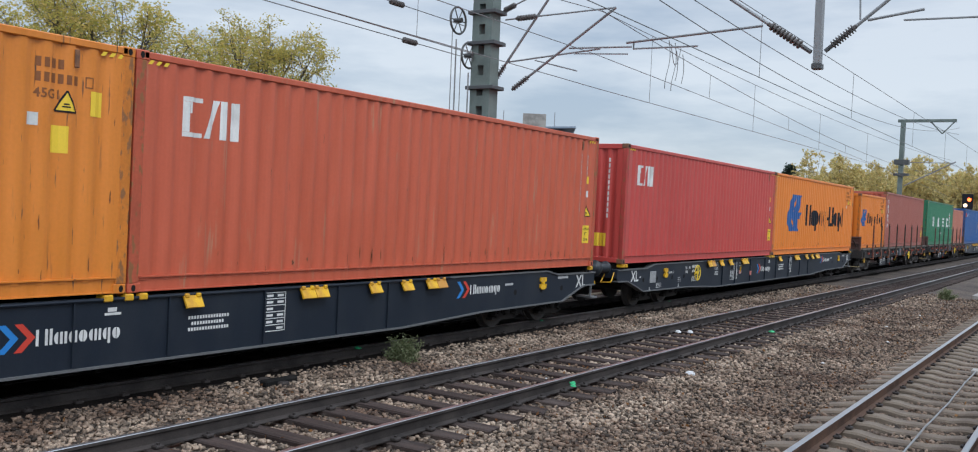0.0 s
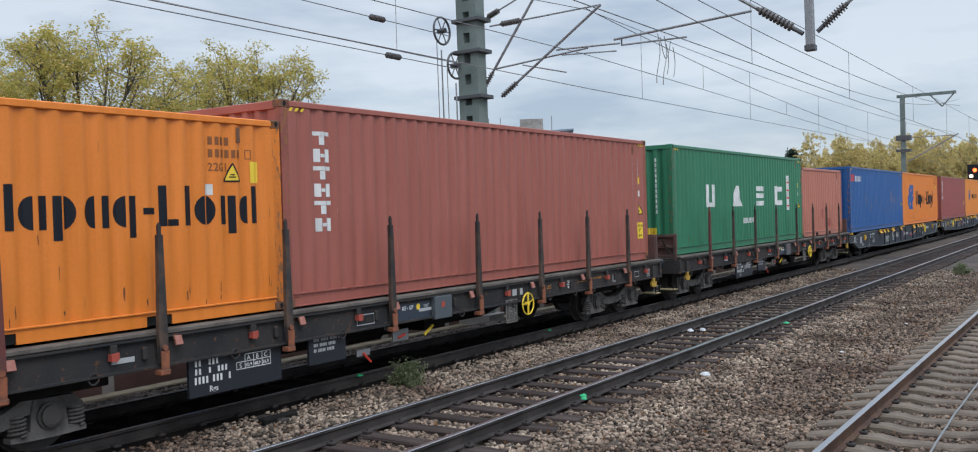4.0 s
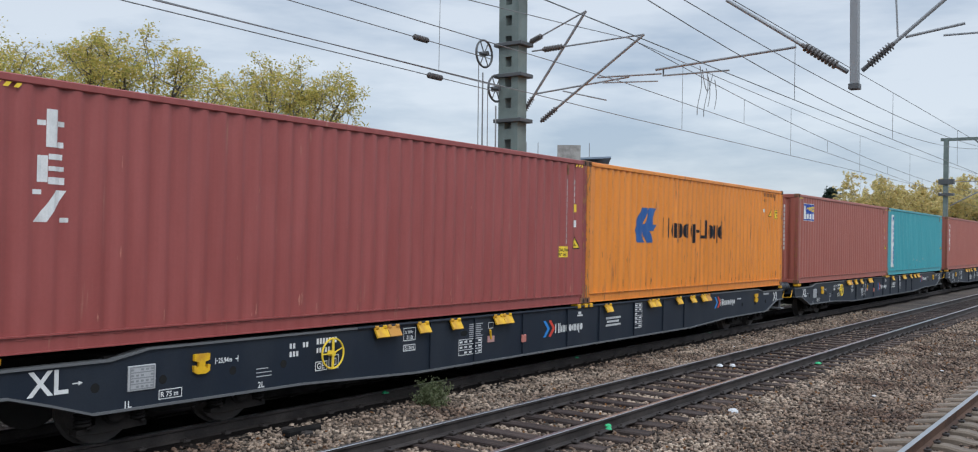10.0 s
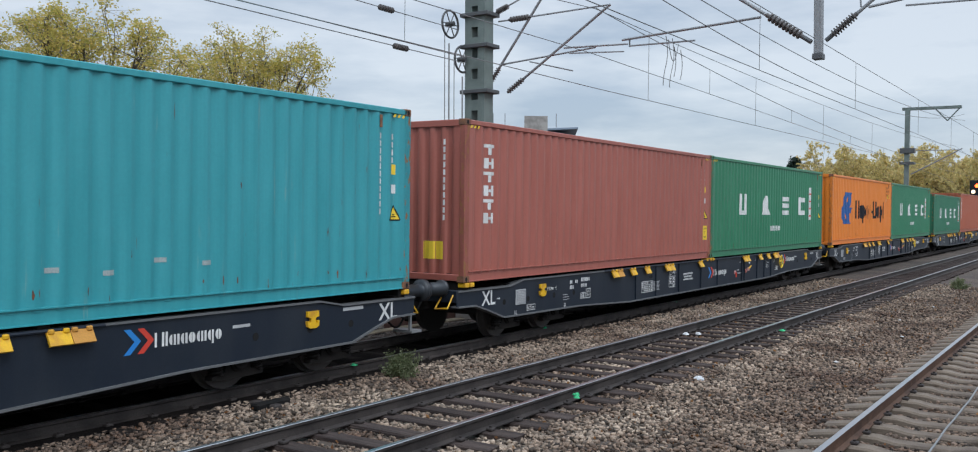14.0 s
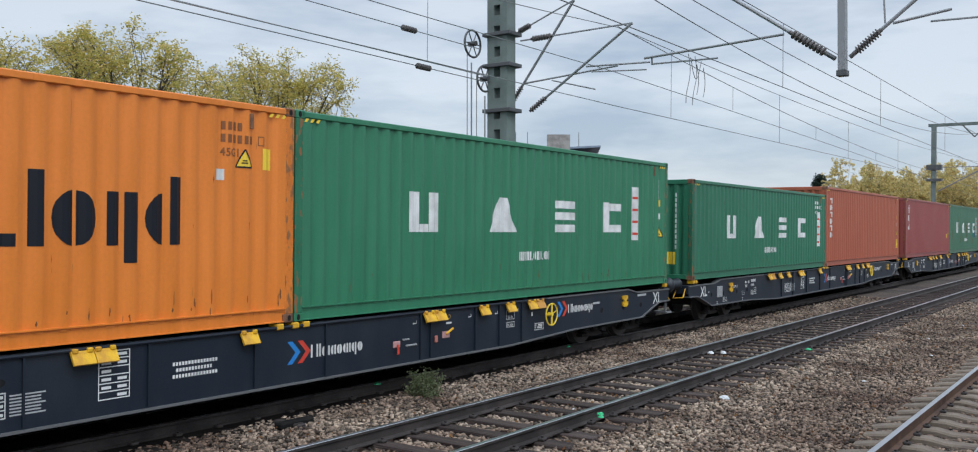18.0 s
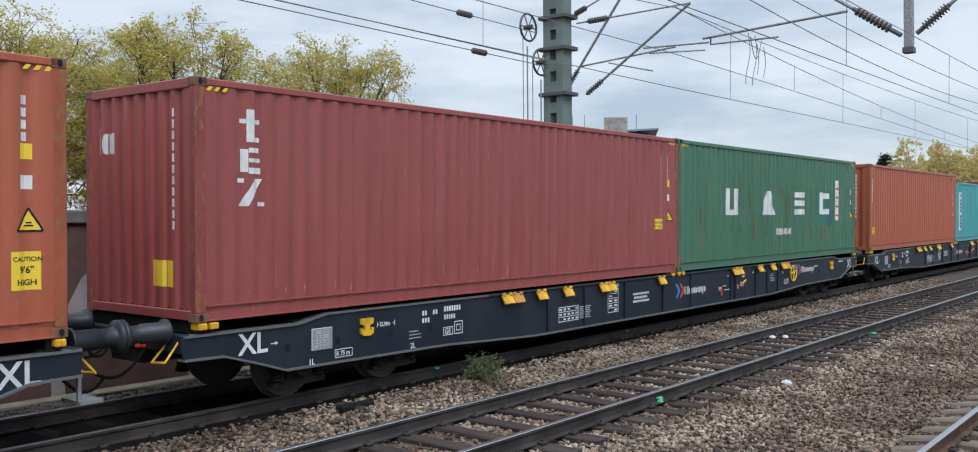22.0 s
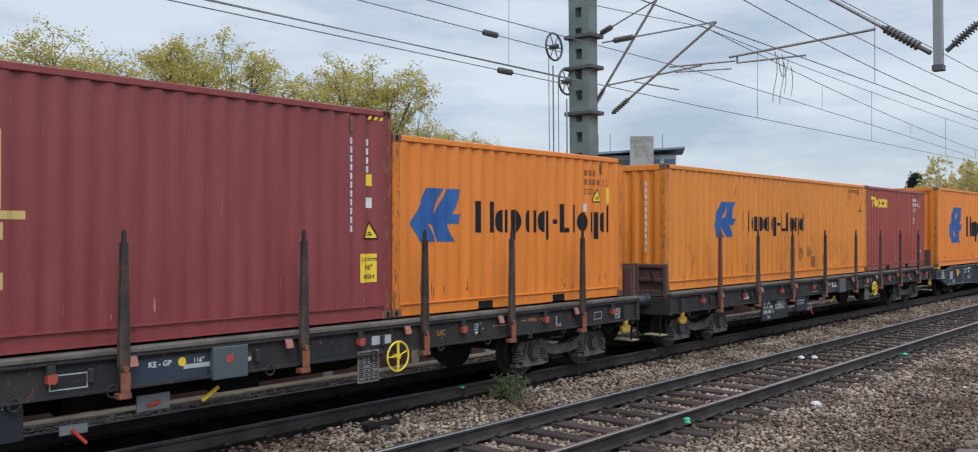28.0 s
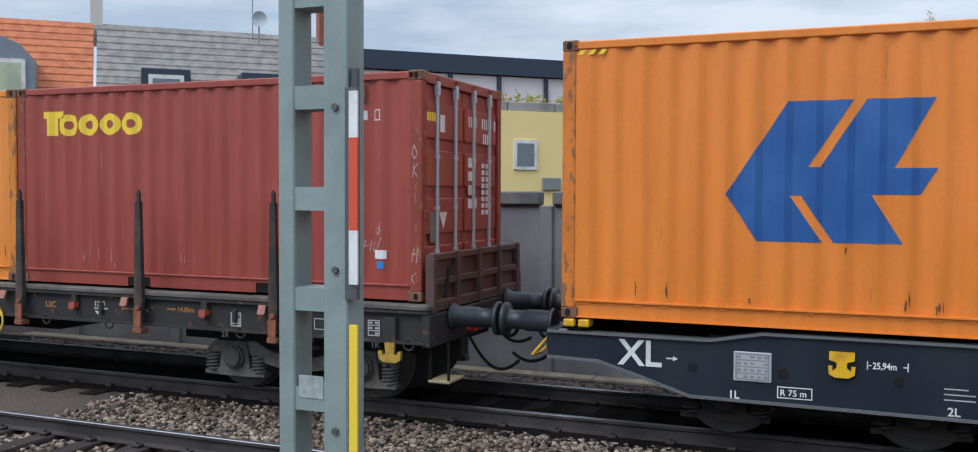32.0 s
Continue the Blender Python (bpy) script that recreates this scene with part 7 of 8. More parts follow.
def window_mast(x, y, z1, wide, deep, label, lean=0.0, z0=-0.3, pitch=0.55, slot=0.27, flange=0.21):
    """A box mast of two channels joined by batten plates, so that square windows stay open."""
    m = thing("overhead_mast", label, "mast", m=pose(x, y, 0, 0, lean, 0))
    for s in (-1, 1):
        def channel():
            bm = bmesh.new()
            xa, xb = sorted((s * wide / 2, s * (wide / 2 - flange)))
            add_box(bm, xa, xb, -deep / 2, deep / 2, z0, z1)
            return bm
        part("channel", channel(), GALV, m)
    z = z0 + 0.4
    while z < z1 - 0.3:
        for s in (-1, 1):
            ya, yb = sorted((s * deep / 2, s * (deep / 2 - 0.015)))
            part("batten", box(-wide / 2 + flange, wide / 2 - flange, ya, yb, z, z + pitch - slot), GALV, m)
        z += pitch
    part("footing", box(-wide * 0.8, wide * 0.8, -deep * 0.9, deep * 0.9, z0 - 0.3, z0 + 0.12, bevel=0.03), CONCRETE, m, "concrete footing")
    return m


def tension_wheel(parent, c, r):
    w = part("tension_wheel", ring_bm(c, "x", r, 0.03, 24, 6), DARK_STEEL, parent, "spoked wire tensioning wheel")
    for i in range(6):
        a = i * math.pi / 3
        part("spoke", tube(c, (c[0], c[1] + r * math.cos(a), c[2] + r * math.sin(a)), 0.015, seg=6), DARK_STEEL, w)
    part("hub", tube((c[0] - 0.12, c[1], c[2]), (c[0] + 0.12, c[1], c[2]), 0.07, seg=10), DARK_STEEL, w)


def main_mast():
    MX, MY = -14.13, 21.0
    m = window_mast(MX, MY, 10.6, 0.62, 0.42, "grey-green box mast with square windows behind the train", lean=-0.6)
    # cross plates and the two tensioning wheels on the side away from the view's right
    for z in (7.58, 6.75, 5.55):
        part("bracket", box(-0.42, 0.46, -0.30, 0.30, z - 0.05, z + 0.05, bevel=0.01), DARK_STEEL, m)
    tension_wheel(m, (-0.62, -0.45, 7.35), 0.36)
    tension_wheel(m, (-0.30, -0.35, 6.40), 0.34)
    for x, y, z, r in ((-0.80, -0.45, 7.2, 0.012), (-0.66, -0.45, 6.85, 0.02), (-0.30, -0.72, 6.3, 0.012), (-0.12, -0.60, 5.9, 0.02)):
        part("weight_rod", tube((x, y, 2.0), (x, y, z), r, seg=6), TUBE, m)
    # two swivelling arms over the train's track
    def arm(base, tip, top_from, reg):
        b, t = Vector(base), Vector(tip)
        i0, i1 = b.lerp(t, 0.06), b.lerp(t, 0.22)
        part("strut_insulator", insulator_bm(i0, i1, 0.075), INSULATOR, m, "ribbed brown insulator")
        part("strut", tube(i1, t, 0.035, seg=8), TUBE, m, "grey cantilever tube")
        k0 = Vector(top_from)
        part("stay_insulator", insulator_bm(k0.lerp(t, 0.10), k0.lerp(t, 0.30), 0.08), INSULATOR, m)
        part("stay", tube(k0, t, 0.022, seg=6), TUBE, m)
        part("registration_arm", tube(reg[0], reg[1], 0.024, seg=8), TUBE, m)
        part("steady_arm", tube(reg[2], reg[3], 0.018, seg=6), TUBE, m)
    arm((0.05, 0.25, 5.62), (2.05, 0.3, 8.30), (0.2, 0.25, 7.6), ((0.55, 0.28, 6.28), (3.0, 0.9, 6.60), (1.35, 0.35, 6.30), (2.35, 0.9, 6.05)))
    arm((0.55, 0.25, 5.40), (3.70, 0.3, 7.50), (0.45, 0.25, 7.42), ((2.4, 0.3, 6.55), (3.9, 0.9, 6.60), (2.5, 0.4, 6.42), (3.8, 0.9, 6.42)))
    # boom across the tracks, and the hanging post that it carries
    for z in (9.3, 10.1):
        part("boom_chord", box(0.2, 9.4, -0.14, 0.14, z - 0.06, z + 0.06), GALV, m)
    for i in range(9):
        part("boom_brace", tube((0.4 + i, 0, 9.34), (0.9 + i, 0, 10.06), 0.035, seg=6), GALV, m)
        part("boom_brace", tube((0.9 + i, 0, 10.06), (1.4 + i, 0, 9.34), 0.035, seg=6), GALV, m)
    px = -5.33 - MX
    part("hanging_post", box(px - 0.085, px + 0.085, -0.085, 0.085, 5.78, 9.3, bevel=0.012), TUBE, m, "grey hanging steel post")
    part("post_foot", box(px - 0.11, px + 0.11, -0.11, 0.11, 5.66, 5.785, bevel=0.01), DARK_STEEL, m)
    for s in (-1, 1):
        base = Vector((px + s * 0.15, 0, 6.05))
        tip = Vector((px + s * 2.9, 0.1, 8.0))
        if s > 0:
            tip = Vector((px + 1.9, 0.1, 7.5))
        part("strut_insulator", insulator_bm(base.lerp(tip, 0.06), base.lerp(tip, 0.36), 0.098, 9), INSULATOR, m, "ribbed brown insulator")
        part("strut", tube(base.lerp(tip, 0.30), tip, 0.04, seg=8), TUBE, m)
        part("strut_clamp", tube(base, base.lerp(tip, 0.1), 0.05, seg=8), DARK_STEEL, m)
    jl = Vector((px - 1.27, 0.05, 6.72))
    part("registration_arm", tube(jl, (px - 4.75, 0.25, 6.58), 0.03, seg=8), TUBE, m)
    part("steady_arm", tube((px - 4.55, 0.25, 6.42), (px - 2.9, 0.3, 6.40), 0.022, seg=6), TUBE, m)
    part("steady_drop", tube((px - 4.55, 0.25, 6.58), (px - 4.55, 0.25, 6.40), 0.02, seg=6), DARK_STEEL, m)
    part("registration_arm", tube((px + 1.0, 0.05, 6.68), (px + 2.1, 0.2, 6.86), 0.03, seg=8), TUBE, m)
    part("steady_arm", tube((px + 1.7, 0.2, 6.66), (px + 3.9, 0.3, 6.62), 0.022, seg=6), TUBE, m)
    part("arm_hanger", tube((px + 0.85, 0.05, 6.7), (px + 0.8, 0.05, 7.9), 0.02, seg=6), TUBE, m)


def far_mast():
    m = thing("overhead_mast", "distant grey mast with a short boom", "mast", m=pose(-14.0, 82, 0))
    part("channel", box(-0.17, 0.17, -0.17, 0.17, -0.5, 10.9), GALV, m)
    part("boom", box(-0.4, 3.9, -0.12, 0.12, 10.72, 10.95), GALV, m)
    for x in (2.0,):
        part("brace", tube((x, 0, 10.8), (x + 0.9, 0, 9.8), 0.05, seg=6), GALV, m)
        part("brace", tube((x + 1.8, 0, 10.8), (x + 0.9, 0, 9.8), 0.05, seg=6), GALV, m)
    part("bracket", box(-0.5, 0.6, -0.3, 0.3, 7.3, 7.7), DARK_STEEL, m)
    part("bracket", box(-0.5, 0.6, -0.3, 0.3, 6.4, 6.6), DARK_STEEL, m)
    part("strut", tube((0.3, 0, 5.6), (4.0, 0, 7.6), 0.05, seg=6), TUBE, m)
    part("stay", tube((0.3, 0, 7.5), (3.9, 0, 7.5), 0.03, seg=6), TUBE, m)


def wires():
    def wire(name, label, fn):
        bm = bmesh.new()
        fn(bm)
        ob = part(name, bm, WIRE, None)
        return tagged(ob, label, "overhead wire", "overhead wires")
    def run(x, z, y0, y1, r=0.010, sag=0.0, z2=None):
        return lambda bm: span(bm, (x, y0, z), (x, y1, z if z2 is None else z2), r, sag, 20)
    A, B, C = -10.75, TRACK_B, TRACK_C
    wire("contact_wire", "dark contact wire over the train's track", lambda bm: [span(bm, (A, -60, 5.45), (A, 21, 5.46), 0.010, 0, 4), span(bm, (A, 21, 5.46), (A, 84, 5.84), 0.010, 0, 4), span(bm, (A, 84, 5.84), (A, 320, 5.8), 0.010, 0, 4)])
    carrier = wire("messenger_wire", "sagging messenger wire over the train's track", lambda bm: [span(bm, (A, -45, 7.42), (A, 21, 7.40), 0.010, 1.3, 20), span(bm, (A, 21, 7.40), (A, 84, 7.9), 0.010, 0.45, 24), span(bm, (A, 84, 7.9), (A, 150, 7.6), 0.010, 0.6, 12)])
    wire("messenger_wire", "second messenger wire running down from the mast", lambda bm: span(bm, (A, 21, 7.42), (A, 84, 6.6), 0.011, 0.9, 24))
    wire("contact_wire", "second contact wire rising to the mast", lambda bm: [span(bm, (A - 0.6, -40, 6.9), (A - 0.1, 21, 6.32), 0.010, 0.2, 16), span(bm, (A - 0.1, 21, 6.32), (A, 84, 4.98), 0.010, -0.10, 16)])
    wire("contact_wire", "dark contact wire over the middle track", run(B, 5.62, -60, 320, z2=6.3))
    wire("messenger_wire", "messenger wire over the middle track", run(B, 7.18, -60, 320, z2=7.5))
    wire("feeder_wire", "curving feeder wire beside the middle track", lambda bm: span(bm, (B, -2, 7.98), (B, 58, 7.98), 0.010, 1.96, 30))
    wire("feeder_wire", "upper feeder wire above the middle track", lambda bm: span(bm, (B, -2, 7.62), (B, 58, 7.62), 0.010, 1.05, 30))
    for xa, za, xb, zb, ins in ((-14.2, 7.30, -14.6, 7.18, 17.6), (-14.0, 6.6, -14.3, 6.42, 0), (-14.0, 6.42, -14.3, 6.27, 17.8)):
        bm = bmesh.new()
        span(bm, (xa, -40, za), (xb, 20.55, zb), 0.012, 0, 4)
        ob = part("tension_wire", bm, WIRE, None)
        tagged(ob, "tensioned anchor wire ending at the mast", "overhead wire", "overhead wires")
        if ins:
            k = (ins + 40) / 60.55
            x, z = xa + (xb - xa) * k, za + (zb - za) * k
            part("wire_insulator", insulator_bm((x, ins - 0.28, z), (x, ins + 0.28, z), 0.075, 6), INSULATOR, ob, "brown ribbed insulator")
    def drop(x, y, z0, z1):
        wire("dropper_wire", "thin dropper between messenger and contact wire", lambda bm: add_tube(bm, (x, y, z0), (x, y, z1), 0.007, seg=4))

    def hang(y, za, zb, sag):
        t = (y - 21) / 63
        return za + (zb - za) * t - sag * 4 * t * (1 - t)
    for y in (24.2, 33.5, 42.9, 52.9, 64.0, 74.0):
        drop(A, y, 5.46 + 0.38 * (y - 21) / 63, hang(y, 7.40, 7.9, 0.45))
    for y in (28.9, 38.0, 48.0, 56.0):
        drop(A, y, hang(y, 6.32, 4.98, -0.10), hang(y, 7.42, 6.6, 0.9))
    drop(A, 13.5, 5.45, 7.0)
    for y in (9.0, 22.0, 31.8, 43.4, 53.0, 62.0):
        drop(B, y, 5.62 + 0.68 * (y + 60) / 380, 7.18 + 0.32 * (y + 60) / 380)
    for y, x, top, n in ((24.3, -10.3, 7.22, 9), (24.75, -10.3, 7.22, 9), (25.5, -10.55, 7.12, 6), (26.1, -10.6, 7.12, 6)):
        bm = bent_tube([(x, y + 0.14 * math.sin(k * 0.62), top - k * 0.17) for k in range(n)], 0.011)
        part("jumper_cable", bm, WIRE, carrier, "looped jumper cable")
    bm = bent_tube([(-10.42, 24.75 + 0.75 * k / 8, 7.2 - 0.55 * math.sin(math.pi * k / 8)) for k in range(9)], 0.011)
    part("jumper_cable", bm, WIRE, carrier, "looped jumper cable")


def near_mast():
    """The flat lattice mast between the tracks, with its marker boards."""
    m = thing("lattice_mast", "grey-green steel ladder mast with red and white marker", "mast", m=pose(-4.4, -2.73, 0))
    s2 = surface("mast_green_grey", (0.225, 0.280, 0.272), 0.55, col2=(0.185, 0.232, 0.225), scale=3, grain=0.06)
    for y0, y1 in ((-0.225, -0.125), (0.055, 0.20)):
        part("post", box(-0.09, 0.09, y0, y1, -0.4, 8.6, bevel=0.008), s2, m)
    z = 0.22
    while z < 8.4:
        part("rung", box(-0.08, 0.08, -0.125, 0.055, z, z + 0.125), s2, m)
        z += 0.535
    part("footing", box(-0.4, 0.4, -0.45, 0.45, -0.6, -0.2, bevel=0.03), CONCRETE, m)
    for z0, z1, mat in ((1.98, 2.26, WHITE), (2.26, 2.74, surface("signal_red", (0.60, 0.07, 0.03), 0.5, grain=0.05)), (2.74, 2.98, WHITE)):
        part("marker_band", box(0.10, 0.113, 0.222, 0.272, z0, z1), mat, m, "red and white marker board")
    part("marker_back", box(0.07, 0.098, 0.19, 0.26, 1.9, 3.0), DARK_STEEL, m)
    part("yellow_board", box(0.10, 0.115, 0.225, 0.272, -0.3, 1.77), YELLOW_SIGN, m, "yellow upright board")
    part("cable_pipe", tube((0.05, 0.225, 1.9), (0.05, 0.225, 3.1), 0.025, seg=8), DARK_STEEL, m)
    part("paper_patch", box(0.081, 0.085, -0.10, 0.05, 1.36, 1.48), surface("peeled_paper", (0.31, 0.34, 0.335), 0.9, grain=0.3, grain_scale=20), m)
    for z in (1.2, 2.05, 2.9, 3.6):
        part("bolt", tube((0.08, 0.13, z), (0.105, 0.13, z), 0.02, seg=6), DARK_STEEL, m)


# ---- wall behind the train ----
def back_wall():
    w = thing("wall_back", "graffiti-covered panel wall with concrete cap behind the tracks", "wall", kind="structure")
    WX = -14.75
    panels = {
        "wall_brown": surface("panel_brown", (0.085, 0.045, 0.038), 0.8, col2=(0.12, 0.07, 0.06), scale=1.5, grain=0.15),
        "wall_pale": surface("panel_pale", (0.52, 0.48, 0.36), 0.8, col2=(0.46, 0.38, 0.24), scale=1.0, grain=0.1),
        "wall_grey": surface("panel_grey", (0.16, 0.165, 0.18), 0.85, col2=(0.22, 0.225, 0.235), scale=0.8, grain=0.15),
    }
    spray_white = surface("spray_white", (0.5, 0.52, 0.53), 0.8, grain=0.1)
    spray_cyan = surface("spray_cyan", (0.10, 0.36, 0.46), 0.8, grain=0.1)
    spray_black = surface("spray_black", (0.02, 0.03, 0.035), 0.8, grain=0.1)
    spray_blue = surface("spray_blue", (0.05, 0.22, 0.50), 0.8, grain=0.1)
    spray_pink = surface("spray_pink", (0.40, 0.34, 0.36), 0.8, col2=(0.26, 0.24, 0.26), scale=2, grain=0.15)
    spray_teal = surface("spray_teal", (0.13, 0.20, 0.24), 0.8, col2=(0.08, 0.12, 0.15), scale=2, grain=0.15)
    spray_dark = surface("spray_dark", (0.11, 0.115, 0.125), 0.85, col2=(0.17, 0.175, 0.185), scale=1.5, grain=0.15)
    spray_grey = surface("spray_grey", (0.20, 0.205, 0.22), 0.85, col2=(0.14, 0.145, 0.155), scale=1.2, grain=0.15)
    rng = random.Random(5)
    y = -17.4
    i = 0
    while y < 120:
        wid = 2.5
        kind = "wall_grey" if y < -3.0 else "wall_pale" if y < -0.5 else "wall_brown"
        p = part("panel", box(WX - 0.06, WX + 0.06, y + 0.11, y + wid - 0.11, -0.6, 2.26), panels[kind], w)
        part("post", box(WX - 0.12, WX + 0.12, y - 0.11, y + 0.11, -0.8, 2.56 if kind != "wall_grey" else 2.25, bevel=0.015), CONCRETE if kind == "wall_brown" else panels[kind], w)
        if kind != "wall_pale":
            part("cap", box(WX - 0.14, WX + 0.14, y + 0.112, y + wid - 0.112, 2.262, 2.48, bevel=0.02), surface("cap_concrete", (0.15, 0.15, 0.145), 0.9, col2=(0.10, 0.10, 0.10), scale=2, grain=0.2), w)
        if y > -3.0:
            part("plinth", box(WX - 0.075, WX + 0.078, y + 0.112, y + wid - 0.112, -0.6, 0.83, bevel=0.01), panels["wall_brown"], w, "dark brown lower panel")
        # sprayed shapes
        x = WX + 0.064

        def spray(polys, mat, lift=0.0):
            bm = bmesh.new()
            for poly in polys:
                bm.faces.new([bm.verts.new((x + lift, y + u, v)) for u, v in poly])
            bmesh.ops.recalc_face_normals(bm, faces=bm.faces[:])
            part("sprayed_shape", bm, mat, p)

        def blob(cy, cz, rw, rh, ph, wob=0.16):
            return [(cy + rw * (1 + wob * math.sin(3 * a + ph)) * math.cos(a), cz + rh * (1 + wob * math.sin(2 * a + ph)) * math.sin(a)) for a in [2 * math.pi * k / 22 for k in range(22)]]
        if kind == "wall_brown" and y < 14:
            spray([blob(0.55, 0.85, 0.36, 0.52, 0.5 + i)], spray_pink)
            spray([blob(0.98, 1.25, 0.38, 0.62, 1.5 + i)], spray_white, 0.003)
            spray([blob(0.98, 1.30, 0.27, 0.46, 2.0 + i)], spray_teal, 0.006)
            spray([blob(1.75, 0.9, 0.40, 0.62, 3.0 + i)], spray_white, 0.003)
            spray([blob(1.78, 0.95, 0.26, 0.42, 0.7 + i)], spray_blue, 0.006)
            spray(stroke([(0.75, 0.55), (1.0, 0.75), (1.25, 0.6), (1.3, 0.9)], 0.06), spray_black, 0.009)
        elif kind == "wall_pale":
            for line in ([(0.5, 1.55), (0.62, 1.95), (0.75, 1.6), (0.86, 2.0), (0.95, 1.6)], [(1.05, 1.6), (1.12, 2.0), (1.28, 1.95), (1.2, 1.75), (1.35, 1.55)], [(1.5, 2.0), (1.58, 1.6), (1.75, 2.02)], [(1.4, 1.45), (1.6, 1.15), (1.9, 1.5), (2.1, 1.1)], [(0.7, 1.35), (0.9, 1.0), (1.15, 1.3)]):
                spray(stroke(line, 0.07), spray_white)
            for line in ([(1.2, 0.75), (1.4, 0.95), (1.6, 0.75), (1.75, 0.95)], [(1.55, 0.4), (1.75, 0.65), (1.95, 0.5), (2.1, 0.7)]):
                spray(stroke(line, 0.035), spray_blue, 0.003)
            spray([blob(0.35, 1.0, 0.22, 0.28, 1.0)], spray_black)
            spray(stroke([(0.4, 0.9), (0.75, 1.35)], 0.09), spray_black, 0.003)
        elif kind == "wall_grey":
            spray([blob(1.25, 1.15, 0.85, 0.85, 0.4 + i, 0.06)], spray_dark)
            spray([blob(1.25, 1.12, 0.70, 0.72, 0.4 + i, 0.06)], spray_grey, 0.003)
            if y < -4:
                spray([blob(0.6, 1.0, 0.28, 0.6, i)], spray_cyan, 0.006)
                spray([blob(1.7, 0.9, 0.34, 0.5, 2 + i)], spray_black, 0.006)
        y += wid
        i += 1
    tr = thing("cable_trough", "pale concrete cable trough along the wall", "cable trough", kind="structure")
    for j in range(70):
        part("trough_lid", box(-14.60, -14.30, -16 + j, -15.01 + j, -0.56, -0.445, bevel=0.01), surface("trough_concrete", (0.27, 0.235, 0.17), 0.9, col2=(0.19, 0.165, 0.12), scale=2, grain=0.2), tr)


# ---- trees ----
def leaf_material(name, a, b, c):
    m = bpy.data.materials.new(name)
    m.use_nodes = True
    n, l = m.node_tree.nodes, m.node_tree.links
    bs = n["Principled BSDF"]
    g = n.new("ShaderNodeNewGeometry")
    r = n.new("ShaderNodeValToRGB")
    r.color_ramp.elements[0].color = (*a, 1)
    r.color_ramp.elements[1].color = (*c, 1)
    e = r.color_ramp.elements.new(0.5)
    e.color = (*b, 1)
    l.new(g.outputs["Random Per Island"], r.inputs[0])
    l.new(r.outputs[0], bs.inputs["Base Color"])
    bs.inputs["Roughness"].default_value = 0.7
    tr = n.new("ShaderNodeBsdfTranslucent")
    l.new(r.outputs[0], tr.inputs[0])
    mx = n.new("ShaderNodeMixShader")
    mx.inputs[0].default_value = 0.55
    l.new(bs.outputs[0], mx.inputs[1])
    l.new(tr.outputs[0], mx.inputs[2])
    l.new(mx.outputs[0], n["Material Output"].inputs[0])
    return m


LEAF = leaf_material("autumn_leaves", (0.32, 0.325, 0.085), (0.50, 0.435, 0.115), (0.67, 0.49, 0.16))
# Yellow leaves, lightened to put the distance haze into their colour.
LEAF_FAR = leaf_material("far_leaves", (0.46, 0.43, 0.19), (0.64, 0.53, 0.22), (0.74, 0.58, 0.29))
SHRUB = leaf_material("rusty_shrub", (0.22, 0.11, 0.05), (0.34, 0.18, 0.07), (0.42, 0.28, 0.12))
CONIFER = leaf_material("conifer_needles", (0.022, 0.045, 0.034), (0.034, 0.062, 0.046), (0.05, 0.075, 0.055))
BARK = surface("bark", (0.10, 0.088, 0.07), 0.9, col2=(0.15, 0.135, 0.11), scale=4, grain=0.3)


def leaves_mesh(name, centres, per, spread, size, seed, mat):
    """Small two-triangle leaves scattered round twig ends."""
    rng = np.random.default_rng(seed)
    c = np.repeat(np.array(centres), per, 0)
    n = len(c)
    c = c + rng.normal(0, spread, (n, 3))
    u = rng.normal(0, 1, (n, 3))
    u /= np.linalg.norm(u, axis=1, keepdims=True)
    w = np.cross(u, rng.normal(0, 1, (n, 3)))
    w /= np.linalg.norm(w, axis=1, keepdims=True)
    s = rng.uniform(0.6, 1.3, (n, 1)) * size
    v = np.stack([c - u * s, c + w * s * 0.6, c + u * s, c - w * s * 0.6], 1).reshape(-1, 3)
    me = bpy.data.meshes.new(name)
    me.vertices.add(4 * n)
    me.vertices.foreach_set("co", v.ravel())
    me.loops.add(4 * n)
    me.loops.foreach_set("vertex_index", np.arange(4 * n, dtype=np.int32))
    me.polygons.add(n)
    me.polygons.foreach_set("loop_start", np.arange(0, 4 * n, 4, dtype=np.int32))
    me.update()
    me.materials.append(mat)
    return me


